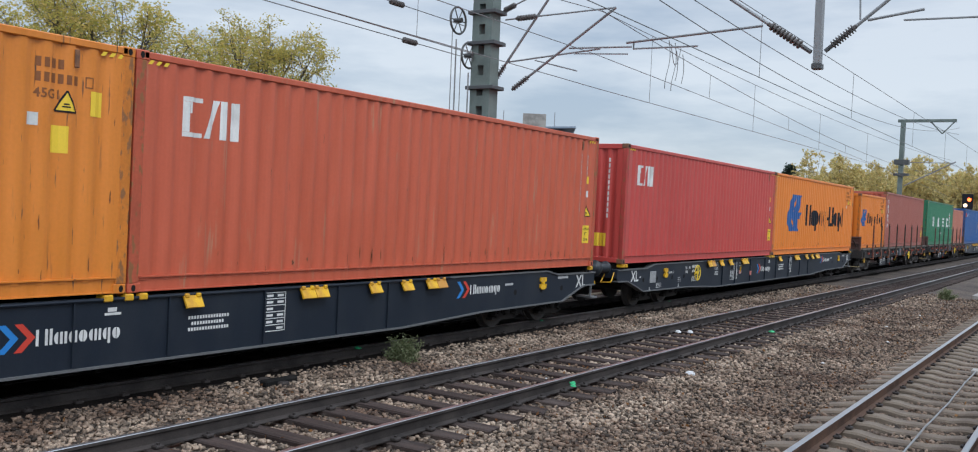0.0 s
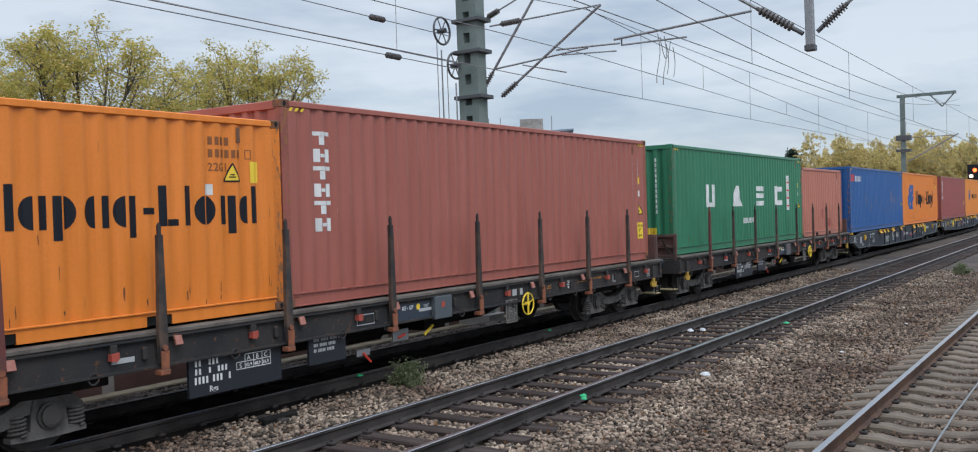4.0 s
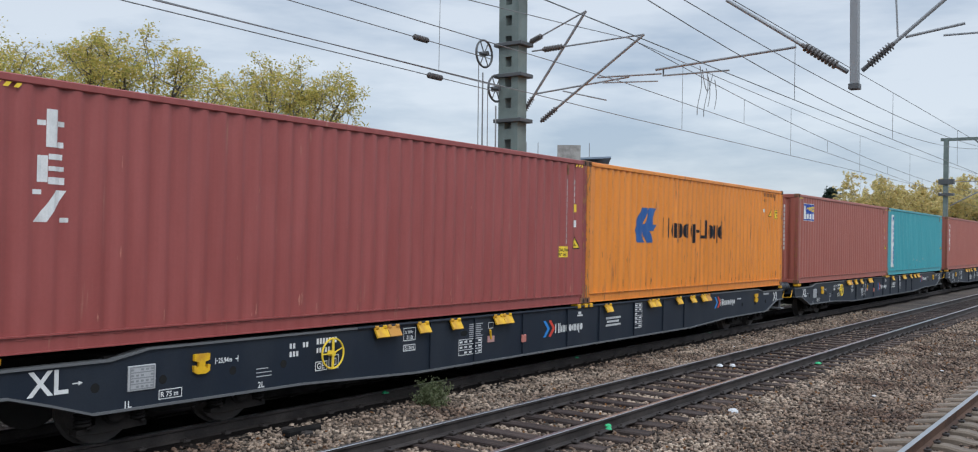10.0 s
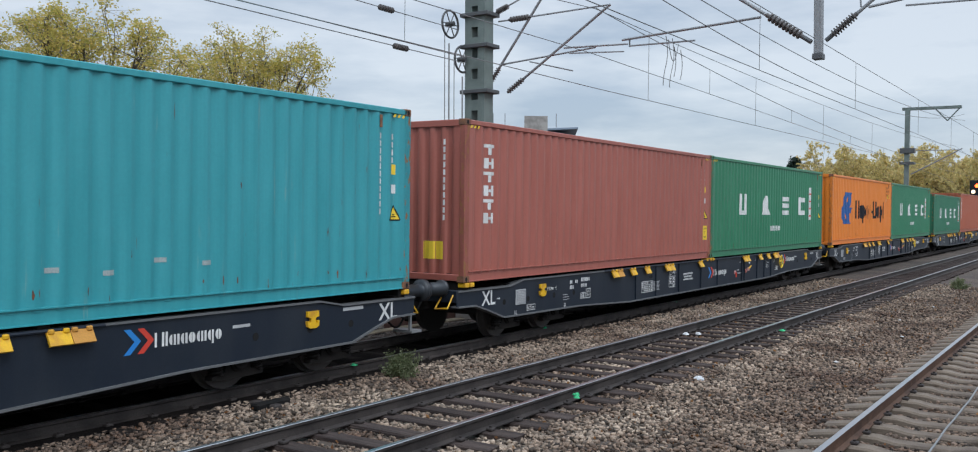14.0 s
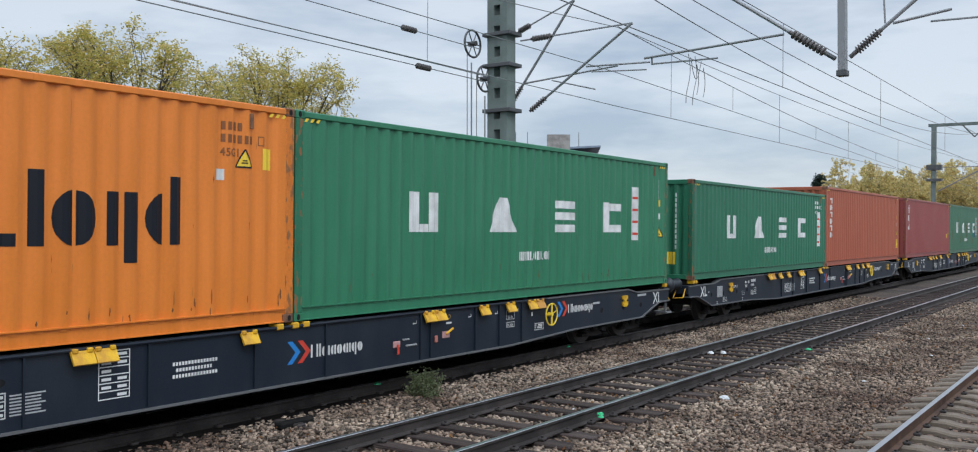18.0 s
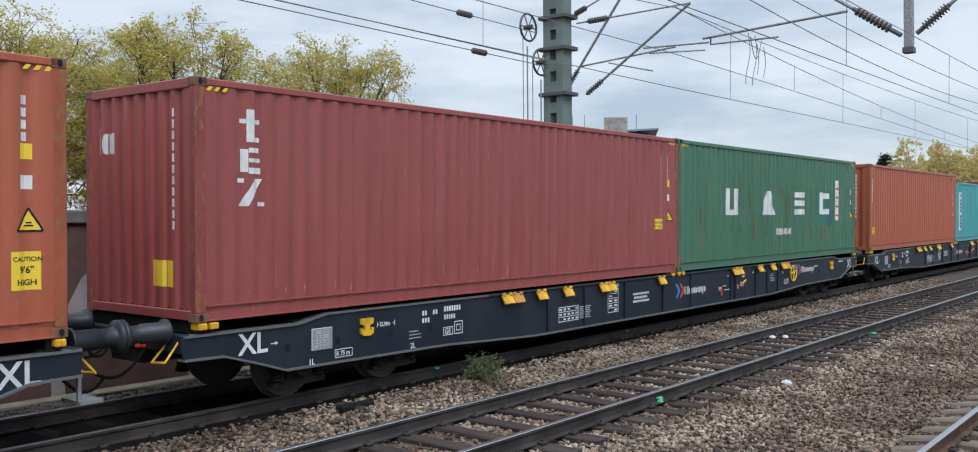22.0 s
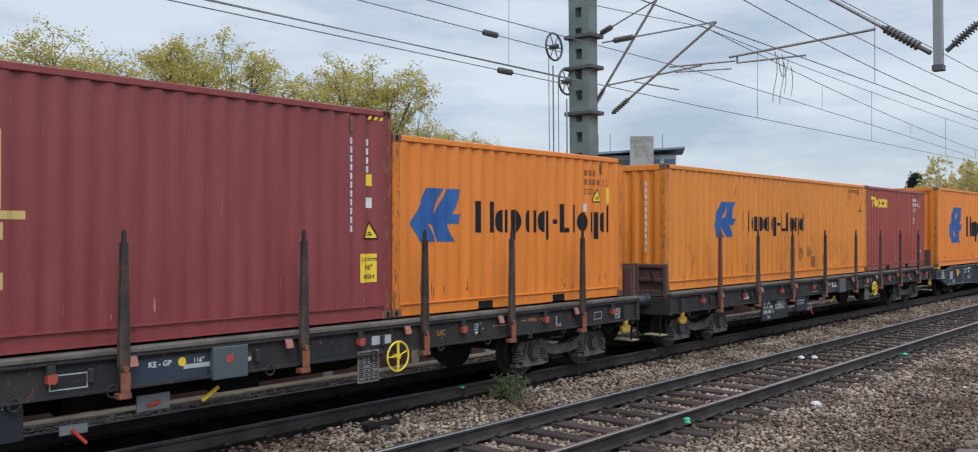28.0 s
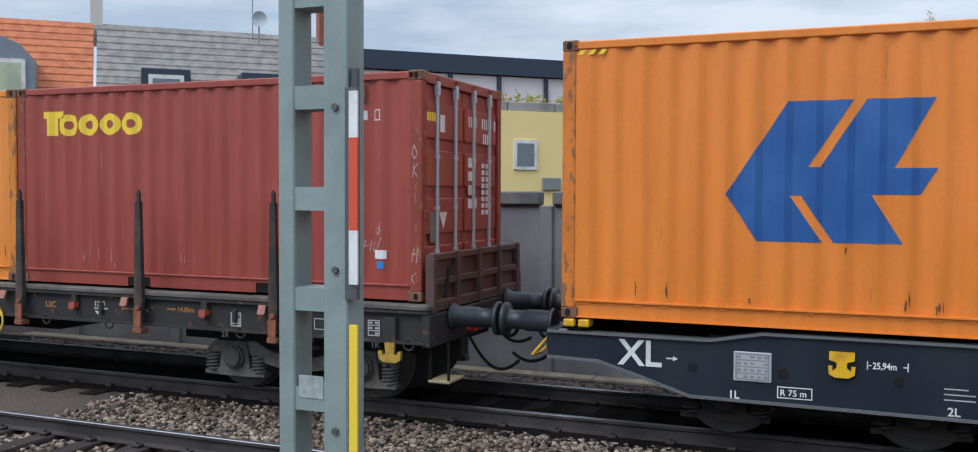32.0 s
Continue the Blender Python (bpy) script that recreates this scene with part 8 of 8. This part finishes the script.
def tree(seed, height, radius, lobes, per, leaf_size, mat=None, label="tall plane tree with yellow-green autumn leaves"):
    """Trunk, limbs to a number of uneven lobes, twigs through each lobe, leaves round the twig ends."""
    mat = mat or LEAF
    t = thing("tree", label, "tree", "trees behind the train")
    rng = random.Random(seed)
    part("trunk", tube((0, 0, -0.6), (0.1, 0.1, height * 0.5), 0.024 * height, 0.010 * height, seg=10), BARK, t)
    bm = bmesh.new()
    mid = Vector((0, 0, height * 0.58))
    ends = []
    for i in range(lobes):
        up = -0.75 + 1.75 * (i + 0.5) / lobes
        a = i * 2.4 + rng.uniform(-0.5, 0.5)
        flat = math.sqrt(max(0.0, 1 - min(abs(up), 1) ** 2))
        k = rng.uniform(0.55, 0.82)
        r = rng.uniform(0.24, 0.40) * radius
        c = mid + Vector((math.cos(a) * flat * radius * k, math.sin(a) * flat * radius * k, up * height * 0.42 * min(k + 0.10, 0.9)))
        root = Vector((0.08, 0.08, height * rng.uniform(0.20, 0.46)))
        bend = root.lerp(c, 0.5) + Vector((rng.uniform(-0.3, 0.3), rng.uniform(-0.3, 0.3), rng.uniform(-0.2, 0.5)))
        add_tube(bm, root, bend, 0.008 * height, 0.005 * height, seg=5, caps=False)
        add_tube(bm, bend, c, 0.005 * height, 0.0025 * height, seg=5, caps=False)
        for j in range(9):
            d = Vector((rng.gauss(0, 1), rng.gauss(0, 1), rng.gauss(0.25, 1))).normalized()
            q = c + Vector((d.x * r, d.y * r, d.z * r * 1.15)) * rng.uniform(0.45, 0.85)
            add_tube(bm, bend.lerp(c, rng.uniform(0.4, 1.0)), q, 0.0020 * height, 0.0010 * height, seg=3, caps=False)
            for n in range(6):
                e = q + Vector((rng.gauss(0, 1), rng.gauss(0, 1), rng.gauss(0.2, 1))).normalized() * r * rng.uniform(0.15, 0.55)
                add_tube(bm, q, e, 0.0009 * height, 0.0005 * height, seg=3, caps=False)
                ends.append(tuple(e))
    part("branching", bm, BARK, t)
    link_mesh("crown", leaves_mesh("crown", ends, per, 0.0115 * height, leaf_size, seed, mat), None, t, "airy crown of small leaves")
    return t


def bare_tree(x, y, seed, height, radius):
    t = thing("bare_tree", "leafless young tree with fine twigs beyond the wall", "tree", m=pose(x, y, -0.5))
    rng = random.Random(seed)
    part("trunk", tube((0, 0, -0.4), (0.05, 0.05, height * 0.3), 0.09, 0.06, seg=8), BARK, t)
    bm = bmesh.new()

    def grow(p, d, length, r, depth):
        q = p + d * length
        add_tube(bm, p, q, r, r * 0.65, seg=4 if depth > 2 else 6, caps=False)
        if depth < 6:
            for k in range(3 if depth < 4 else 2):
                nd = (d + Vector((rng.uniform(-1, 1), rng.uniform(-1, 1), rng.uniform(-0.5, 0.8))) * 0.85).normalized()
                grow(q, nd, length * rng.uniform(0.6, 0.85), r * 0.62, depth + 1)
    for k in range(4):
        a = k * 1.57 + rng.uniform(-0.4, 0.4)
        grow(Vector((0.05, 0.05, height * rng.uniform(0.2, 0.3))), Vector((math.cos(a) * 0.45, math.sin(a) * 0.45, 0.9)).normalized(), height * 0.2, 0.035, 1)
    bm.verts.ensure_lookup_table()
    kz = height / max(v.co.z for v in bm.verts)
    kr = radius / max(abs(v.co.y) for v in bm.verts)
    for v in bm.verts:
        v.co = Vector((v.co.x * kr, v.co.y * kr, v.co.z * kz))
    part("branching", bm, surface("twig_bark", (0.085, 0.065, 0.055), 0.9, grain=0.2), t)


def shrub(x, y, h, r, seed):
    t = thing("shrub", "rusty autumn shrub beyond the wall", "shrub", "autumn shrubs", m=pose(x, y, -0.6))
    rng = random.Random(seed)
    bm = bmesh.new()
    ends = []
    for i in range(40):
        a, e = rng.uniform(0, 6.28), rng.uniform(0.5, 1.5)
        d = Vector((math.cos(a) * math.cos(e) * r, math.sin(a) * math.cos(e) * r, math.sin(e) * h)) * rng.uniform(0.6, 1.05)
        add_tube(bm, (0, 0, 0), d, 0.02, 0.006, seg=4)
        ends += [tuple(d * rng.uniform(0.5, 1.0)) for k in range(5)]
    part("stems", bm, BARK, t)
    link_mesh("foliage", leaves_mesh("foliage", ends, 8, 0.22, 0.075, seed, SHRUB), None, t)


def conifer(x, y, h):
    t = thing("conifer", "dark green conifer in the distance", "tree", m=pose(x, y, 0))
    part("trunk", tube((0, 0, -1), (0, 0, h), 0.2, 0.03, seg=6), BARK, t)
    rng = random.Random(3)
    ends = []
    for i in range(500):
        z = rng.uniform(0.25, 1.0) * h
        r = (0.6 + (h - z) * 0.34) * rng.uniform(0.3, 1)
        a = rng.uniform(0, 6.28)
        ends.append((r * math.cos(a), r * math.sin(a), z))
    link_mesh("crown", leaves_mesh("crown", ends, 8, 0.22, 0.25, 9, CONIFER), None, t)


def build_trees():
    protos = [tree(11, 12.0, 4.6, 38, 27, 0.056), tree(23, 12.0, 4.6, 36, 27, 0.056), tree(37, 12.0, 4.6, 37, 27, 0.056)]
    # along the far side: place, half the crown's width, top
    spots = [(4.9, 2.4, 9.9), (8.0, 3.3, 10.3), (16.6, 4.3, 10.3), (24.0, 4.9, 11.0), (33.0, 4.3, 11.6), (39.6, 3.0, 8.5), (2.0, 1.7, 8.3)]
    for i, (y, half, top) in enumerate(spots):
        m = pose(-36, y, -0.5, 0, 0, 70 * i)
        p = protos[i] if i < 3 else copy_thing(protos[i % 3], m)
        p.matrix_basis = m
        p.scale = (half / 3.85, half / 3.85, (top + 0.6) / 12.7)
    bare_tree(-27, -0.9, 51, 7.4, 1.9)
    for i, (x, y, h, r) in enumerate(((-26, -2.9, 3.7, 1.3), (-28, -1.4, 3.9, 1.2), (-30, -5.5, 4.0, 1.8), (-28, 0.4, 3.7, 1.2), (-29, 1.8, 4.3, 1.3))):
        shrub(x, y, h, r, 70 + i)
    far = tree(61, 12.0, 6.5, 22, 14, 0.17, LEAF_FAR, "distant tree in yellow autumn leaf")
    rng = random.Random(8)
    for i in range(16):
        az = 13.5 - i * 0.95
        d = 165 + rng.uniform(-20, 30)
        s = rng.uniform(0.92, 1.08) * (d / 165)
        m = pose(-d * math.sin(radians(az)), d * math.cos(radians(az)), -0.5, 0, 0, 50 * i)
        p = far if i == 0 else copy_thing(far, m)
        p.matrix_basis = m
        p.scale = (s, s, s)
        tagged(p, group="distant trees")
    conifer(-44, 158, 11.2)


# ---- buildings ----
def house_window(parent, x, y, z, w, h, curtain=False):
    f = part("window", box(x - 0.05, x + 0.04, y - w / 2, y + w / 2, z, z + h), WHITE, parent, "white window frame")
    glass = surface("curtained_glass", (0.46, 0.52, 0.36), 0.25, col2=(0.36, 0.42, 0.30), scale=3, grain=0.05) if curtain else surface("window_glass", (0.16, 0.18, 0.20), 0.08, grain=0.02)
    n = max(1, round(w / 0.9))
    for i in range(n):
        y0 = y - w / 2 + 0.12 + i * (w - 0.12) / n
        part("pane", box(x + 0.03, x + 0.05, y0, y0 + (w - 0.12) / n - 0.12, z + 0.12, z + h - 0.12), glass, f)
    return f


def tile_roof(parent, x0, x1, y0, y1, z0, z1, mat):
    """A pitched roof facing the tracks, with its tile courses as real steps."""
    roof = part("roof", prism([(x0, z0), (x1, z1), (x1 - 0.3, z1), (x0 - 0.3, z0 - 0.15)], "y", y0, y1), mat, parent, "tiled pitched roof")
    n = int(math.hypot(x1 - x0, z1 - z0) / 0.30)
    for i in range(n):
        a, b = i / n, (i + 1.15) / n
        xa, za, xb, zb = x0 + (x1 - x0) * a, z0 + (z1 - z0) * a, x0 + (x1 - x0) * min(b, 1), z0 + (z1 - z0) * min(b, 1)
        part("tile_course", prism([(xa, za + 0.07), (xb, zb + 0.02), (xb, zb), (xa, za)], "y", y0, y1), mat, roof)


def lathe_dish(x, y, z, r):
    """A shallow bowl that opens towards +x."""
    bm = bmesh.new()
    rows = []
    for k in range(1, 7):
        q = k / 6
        rows.append([bm.verts.new((x + 0.35 * r * q * q, y + r * q * math.cos(a), z + r * q * math.sin(a))) for a in [2 * math.pi * j / 24 for j in range(24)]])
    bm.faces.new(rows[0])
    for ra, rb in zip(rows, rows[1:]):
        for j in range(24):
            bm.faces.new((ra[j], ra[(j + 1) % 24], rb[(j + 1) % 24], rb[j]))
    bmesh.ops.recalc_face_normals(bm, faces=bm.faces[:])
    bmesh.ops.solidify(bm, geom=bm.faces[:], thickness=0.02)
    return bm


def buildings():
    orange = surface("orange_tiles", (0.48, 0.150, 0.060), 0.8, col2=(0.37, 0.110, 0.048), scale=4, grain=0.2, bump=0.4, bump_scale=12)
    grey = surface("grey_tiles", (0.25, 0.235, 0.215), 0.85, col2=(0.18, 0.168, 0.155), scale=3, grain=0.25, bump=0.4, bump_scale=12)
    yellow = surface("yellow_render", (0.82, 0.64, 0.28), 0.9, grain=0.05)
    dark = surface("dark_fascia", (0.022, 0.034, 0.062), 0.5, grain=0.1)
    plaster = surface("plaster", (0.55, 0.53, 0.49), 0.9, grain=0.06)
    # the houses stand askew to the tracks
    place = pose(-27.7, -16.1, 0, 0, 0, 43)
    h = thing("tiled_house", "terraced house with orange and grey tiled roofs", "house", m=place)
    part("wall", box(-6.0, -0.15, -16.0, -0.4, -0.6, 4.9), plaster, h)
    tile_roof(h, 0.0, -2.6, -16.0, -7.95, 4.8, 7.9, orange)
    tile_roof(h, 0.0, -2.6, -7.85, -0.35, 4.8, 7.9, grey)
    zinc = surface("zinc", (0.20, 0.24, 0.28), 0.5, metal=0.3, grain=0.08)
    part("dormer", prism([(-15.5, 4.8), (-9.5, 4.8), (-9.5, 6.3), (-9.9, 6.75), (-10.6, 7.05), (-14.4, 7.05), (-15.1, 6.75), (-15.5, 6.3)], "x", -2.0, 0.15), zinc, h, "arched zinc dormer")
    house_window(h, 0.17, -10.7, 4.85, 1.9, 1.45, True)
    for y0, y1 in ((-6.55, -5.1), (-3.55, -2.1)):
        part("roof_window", box(-1.2, 0.02, y0, y1, 5.75, 6.25, bevel=0.02), dark, h, "dark roof window frame")
        house_window(h, 0.03, (y0 + y1) / 2, 5.5, (y1 - y0) * 0.72, 0.55)
    part("chimney", box(-2.9, -2.55, -8.05, -7.68, 7.2, 10.4), plaster, h)
    part("chimney", box(-2.9, -2.3, -0.62, -0.02, 7.2, 9.2), surface("brick", (0.30, 0.10, 0.065), 0.9, col2=(0.22, 0.08, 0.05), scale=8, grain=0.2), h, "red brick chimney")
    part("chimney_pot", tube((-2.6, -0.3, 9.2), (-2.6, -0.3, 9.75), 0.26, 0.20, seg=14), surface("clay_pot", (0.50, 0.13, 0.06), 0.8, grain=0.1), h, "red clay chimney pot")
    dish = surface("dish_grey", (0.46, 0.50, 0.55), 0.5, grain=0.05)
    for y, z, r in ((-0.15, 8.75, 0.42), (-2.75, 8.3, 0.27)):
        part("satellite_dish", lathe_dish(-1.9, y, z, r), dish, h, "grey satellite dish")
        part("dish_pole", tube((-1.92, y, z - 0.9), (-1.92, y, z), 0.03, seg=6), TUBE, h)
    part("antenna", tube((-2.4, -2.9, 7.5), (-2.4, -2.9, 9.4), 0.02, seg=5), TUBE, h)
    part("antenna_rod", tube((-2.4, -3.3, 9.2), (-2.4, -2.4, 9.1), 0.012, seg=5), TUBE, h)
    b = thing("yellow_house", "yellow rendered house with dark flat roof storey", "house", m=place)
    part("wall", box(-8, 0.0, 0.0, 11.6, -0.6, 5.36), yellow, b, "yellow rendered wall")
    part("upper_storey", box(-8, -0.9, 0.0, 11.2, 5.36, 6.66), plaster, b)
    part("roof", box(-8.5, -0.62, -0.3, 11.3, 6.68, 7.32), dark, b, "dark flat roof edge")
    for i in range(6):
        y0 = 0.1 + i * 1.85
        # The pale pinkish base colour stands for sky reflected in the panes.
        part("glazing", box(-0.9, -0.8, y0, y0 + 1.7, 5.45, 6.64), surface("sky_tinted_glass", (0.62, 0.58, 0.60), 0.10, grain=0.03), b, "glazed front painted pale for the reflected sky")
        part("mullion", box(-0.88, -0.7, y0 + 1.7, y0 + 1.85, 5.36, 6.66), dark, b)
        part("flower_box", box(-0.45, -0.05, y0, y0 + 1.8, 5.362, 5.68, bevel=0.02), CONCRETE, b)
        rng = random.Random(i)
        ends = [(rng.uniform(-0.35, -0.15), y0 + rng.uniform(0.1, 1.7), 5.78) for k in range(10)]
        tagged(link_mesh("box_plant", leaves_mesh("box_plant", ends, 14, 0.11, 0.07, i, LEAF), None, b), kind="stuff")
    house_window(b, 0.03, 6.28, 3.28, 0.9, 1.05)
    house_window(b, 0.03, 9.8, 2.6, 3.0, 1.65)
    part("vent_box", box(0.0, 0.12, 6.95, 7.65, 2.55, 3.0, bevel=0.02), TUBE, b, "grey metal vent box")
    # concrete block beyond the mast
    o = thing("office_block", "distant concrete tower with a shallow metal roof", "building", m=pose(-62, 104, 0, 0, 0, 30))
    part("tower", box(-0.9, 1.9, -6.2, -2, 0, 13.7), CONCRETE, o)
    part("hall", box(-6, 4.6, -4, 4, 0, 11.6), surface("pale_cladding", (0.38, 0.42, 0.46), 0.6, grain=0.05), o)
    part("roof", prism([(-6.5, 11.9), (5.6, 12.5), (5.6, 12.3), (-6.5, 11.6)], "y", -5, 5), surface("roof_sheet", (0.20, 0.26, 0.34), 0.5, grain=0.05), o)
    for i in range(6):
        part("window", box(-5.6 + i * 1.75, -4.3 + i * 1.75, -4.05, -4.0, 9.9, 11.1), surface("blue_glass", (0.06, 0.11, 0.18), 0.15, grain=0.02), o)
    for x in (-6, -5, -3.5, 3.0):
        part("antenna", tube((x, 0, 11), (x, 0, 14.6), 0.05, seg=5), TUBE, o)
    # low roofs beyond the gap in the wall
    r = thing("brick_house", "distant house with a brown tiled roof", "house")
    part("wall", box(-62, -52, -12, -4.6, -0.6, 3.7), plaster, r)
    tile_roof(r, -51.6, -56, -12.3, -4.3, 3.6, 5.4, surface("brown_tiles", (0.19, 0.10, 0.065), 0.85, col2=(0.14, 0.075, 0.05), scale=2, grain=0.2))
    house_window(r, -51.95, -7, 2.2, 1.2, 1.2)


# ---- small things ----
def bush(x, y, z, r, seed):
    t = thing("bush", "small grey-green weed growing in the ballast", "plant", "weeds", m=pose(x, y, z))
    rng = random.Random(seed)
    bm = bmesh.new()
    ends = []
    for i in range(60):
        a, e = rng.uniform(0, 6.28), rng.uniform(0.2, 1.45)
        d = Vector((math.cos(a) * math.cos(e), math.sin(a) * math.cos(e), math.sin(e))) * r * rng.uniform(0.6, 1.1)
        add_tube(bm, (0, 0, 0), d, 0.006, 0.003, seg=4)
        for k in range(6):
            ends.append(tuple(d * rng.uniform(0.35, 1.0)))
    part("stem_tuft", bm, surface("stem", (0.09, 0.10, 0.05), 0.8, grain=0.2), t)
    link_mesh("foliage", leaves_mesh("foliage", ends, 7, r * 0.09, r * 0.055, seed, leaf_material("weed_leaves", (0.10, 0.13, 0.055), (0.17, 0.20, 0.10), (0.26, 0.28, 0.17))), None, t)


def litter():
    white = surface("paper_white", (0.52, 0.54, 0.56), 0.7, grain=0.05)
    green = surface("plastic_green", (0.02, 0.40, 0.16), 0.4, grain=0.05)
    rng = random.Random(4)
    def scrap(name, label, x, y, z, s, mat):
        bm = bmesh.new()
        bmesh.ops.create_icosphere(bm, subdivisions=2, radius=s)
        for v in bm.verts:
            v.co = Vector((v.co.x * rng.uniform(0.7, 1.4), v.co.y * 0.9, abs(v.co.z) * rng.uniform(0.2, 0.8)))
        ob = part(name, bm, mat, None)
        ob.matrix_basis = pose(x, y, z, 0, 0, rng.uniform(0, 180))
        tagged(ob, label, "litter", "litter on the tracks")
    for x, y, z in ((-7.58, 19.2, -0.17), (-7.38, 19.4, -0.17), (-5.52, 14.55, -0.22), (-5.45, 14.45, -0.22)):
        scrap("paper_scrap", "crumpled white paper scrap lying on the ballast", x, y, z, 0.075, white)
    for x, y, z, s in ((-6.05, 11.4, -0.05, 0.05), (-5.98, 11.28, -0.06, 0.045), (-9.95, 11.3, -0.03, 0.06), (-5.83, 20.2, -0.05, 0.06), (-9.95, 17.3, -0.03, 0.05), (-10.0, 24.5, -0.03, 0.05)):
        scrap("rail_marker", "small bright green plastic rail marker", x, y, z, s, green)
    for i in range(14):
        scrap("pebble_scrap", "pale scrap lying on the ballast", rng.uniform(-9.3, -3.2), rng.uniform(9, 34), -0.22, 0.035, white)
    bars = thing("steel_offcut", "rusty steel offcut lying by the rail", "scrap metal")
    part("bar", box(-9.6, -9.1, 8.8, 8.95, -0.22, -0.14, bevel=0.02), RAIL_SIDE, bars)
    part("bar", box(-9.35, -9.2, 8.6, 9.2, -0.2, -0.11, bevel=0.02), UNDER, bars)


def track_cable():
    c = thing("track_cable", "thin grey cable lying over the sleepers", "cable")
    part("cable", bent_tube([(-1.62 - 0.004 * k + 0.01 * math.sin(k), 9.0 + 0.72 * k, -0.135 + (0.012 if k % 2 else 0.0)) for k in range(14)], 0.012, 6), TUBE, c)
    part("cable_box", box(-1.74, -1.62, 18.35, 18.6, -0.172, -0.09, bevel=0.02), CONCRETE, c, "small pale junction box")


def fallen_leaves():
    """Dry leaves blown over the ballast."""
    rng = random.Random(14)
    spots = []
    for i in range(2600):
        x, y = rng.uniform(-9.6, -0.6), -4 + 44 * rng.random() ** 1.3
        near_rail = min(abs(abs(x - c) - 0.7525) for c in (TRACK_B, TRACK_C)) < 0.12
        if not near_rail:
            spots.append((x, y, ground_z(x) + 0.045))
    mat = leaf_material("dry_leaves", (0.10, 0.045, 0.02), (0.20, 0.085, 0.03), (0.34, 0.17, 0.06))
    tagged(link_mesh("fallen_leaves", leaves_mesh("fallen_leaves", spots, 1, 0.008, 0.030, 15, mat), None), "dry brown leaves scattered over the ballast", "leaves", kind="stuff")


def platform_bits():
    s = thing("concrete_slab", "pale concrete slab beside the far end of the track", "slab")
    part("slab", box(-4.0, -3.72, 40, 52, -0.4, -0.12, bevel=0.02), CONCRETE, s)
    g = thing("signal", "railway signal with a red light on a mast", "signal", m=pose(-14.0, 127, 0))
    part("post", tube((0, 0, -0.5), (0, 0, 5.0), 0.09, seg=8), GALV, g)
    part("head", box(-0.6, 0.6, -0.15, 0.15, 4.7, 6.6, bevel=0.05), BLACK, g)
    for dx, z, col, k in ((0.2, 5.9, (1.0, 0.10, 0.02), 6.0), (-0.2, 5.2, (1.0, 0.75, 0.5), 2.0)):
        part("lamp", tube((dx, -0.16, z), (dx, -0.22, z), 0.22, seg=14), glow("signal_red_glow" if k > 3 else "signal_white_glow", col, k), g)
    p = thing("platform", "concrete platform under the viewer", "platform", kind="structure")
    part("platform_top", box(-0.12, 6.0, -60, 30, -0.3, 0.76, bevel=0.01), CONCRETE, p)


build_ground()
shaded_bed()
build_track("track_far", TRACK_A, True, RAIL_TOP, "railway track under the freight train", -12.0, 40, SHADED_WOOD)
build_track("track_middle", TRACK_B, True, RAIL_TOP, "disused-looking track on dark wooden sleepers", -12.0, 75)
build_track("track_near", TRACK_C, False, RAIL_TOP, "track on pale concrete sleepers beside the platform", -10.11, 60)
build_train()
main_mast()
far_mast()
near_mast()
wires()
back_wall()
build_trees()
buildings()
bush(-9.36, 11.75, -0.22, 0.42, 1)
bush(-4.7, 38.5, -0.28, 0.42, 2)
litter()
platform_bits()
stone_cloud("ballast_stones", "loose angular tan ballast stones", 153000, (-9.75, -3.8, -9, 40), lambda x, y: ballast_density(x, y) / (1 + np.exp((x + 4.7) / 0.25)), (0.020, 0.046), STONE, 3)
stone_cloud("ballast_stones_near", "rust-dusted brown ballast stones round the near track", 123000, (-5.4, -0.6, -9, 40), lambda x, y: ballast_density(x, y) / (1 + np.exp(-(x + 4.7) / 0.25)), (0.020, 0.044), BROWN_STONE, 4)
stone_cloud("ballast_far_side", "ballast stones toned down for shade behind the train's track", 46000, (-14.0, -12.1, -14, 46), lambda x, y: np.full(len(x), 0.9), (0.04, 0.07), SHADED_STONE, 5)
fallen_leaves()
track_cable()
motions()
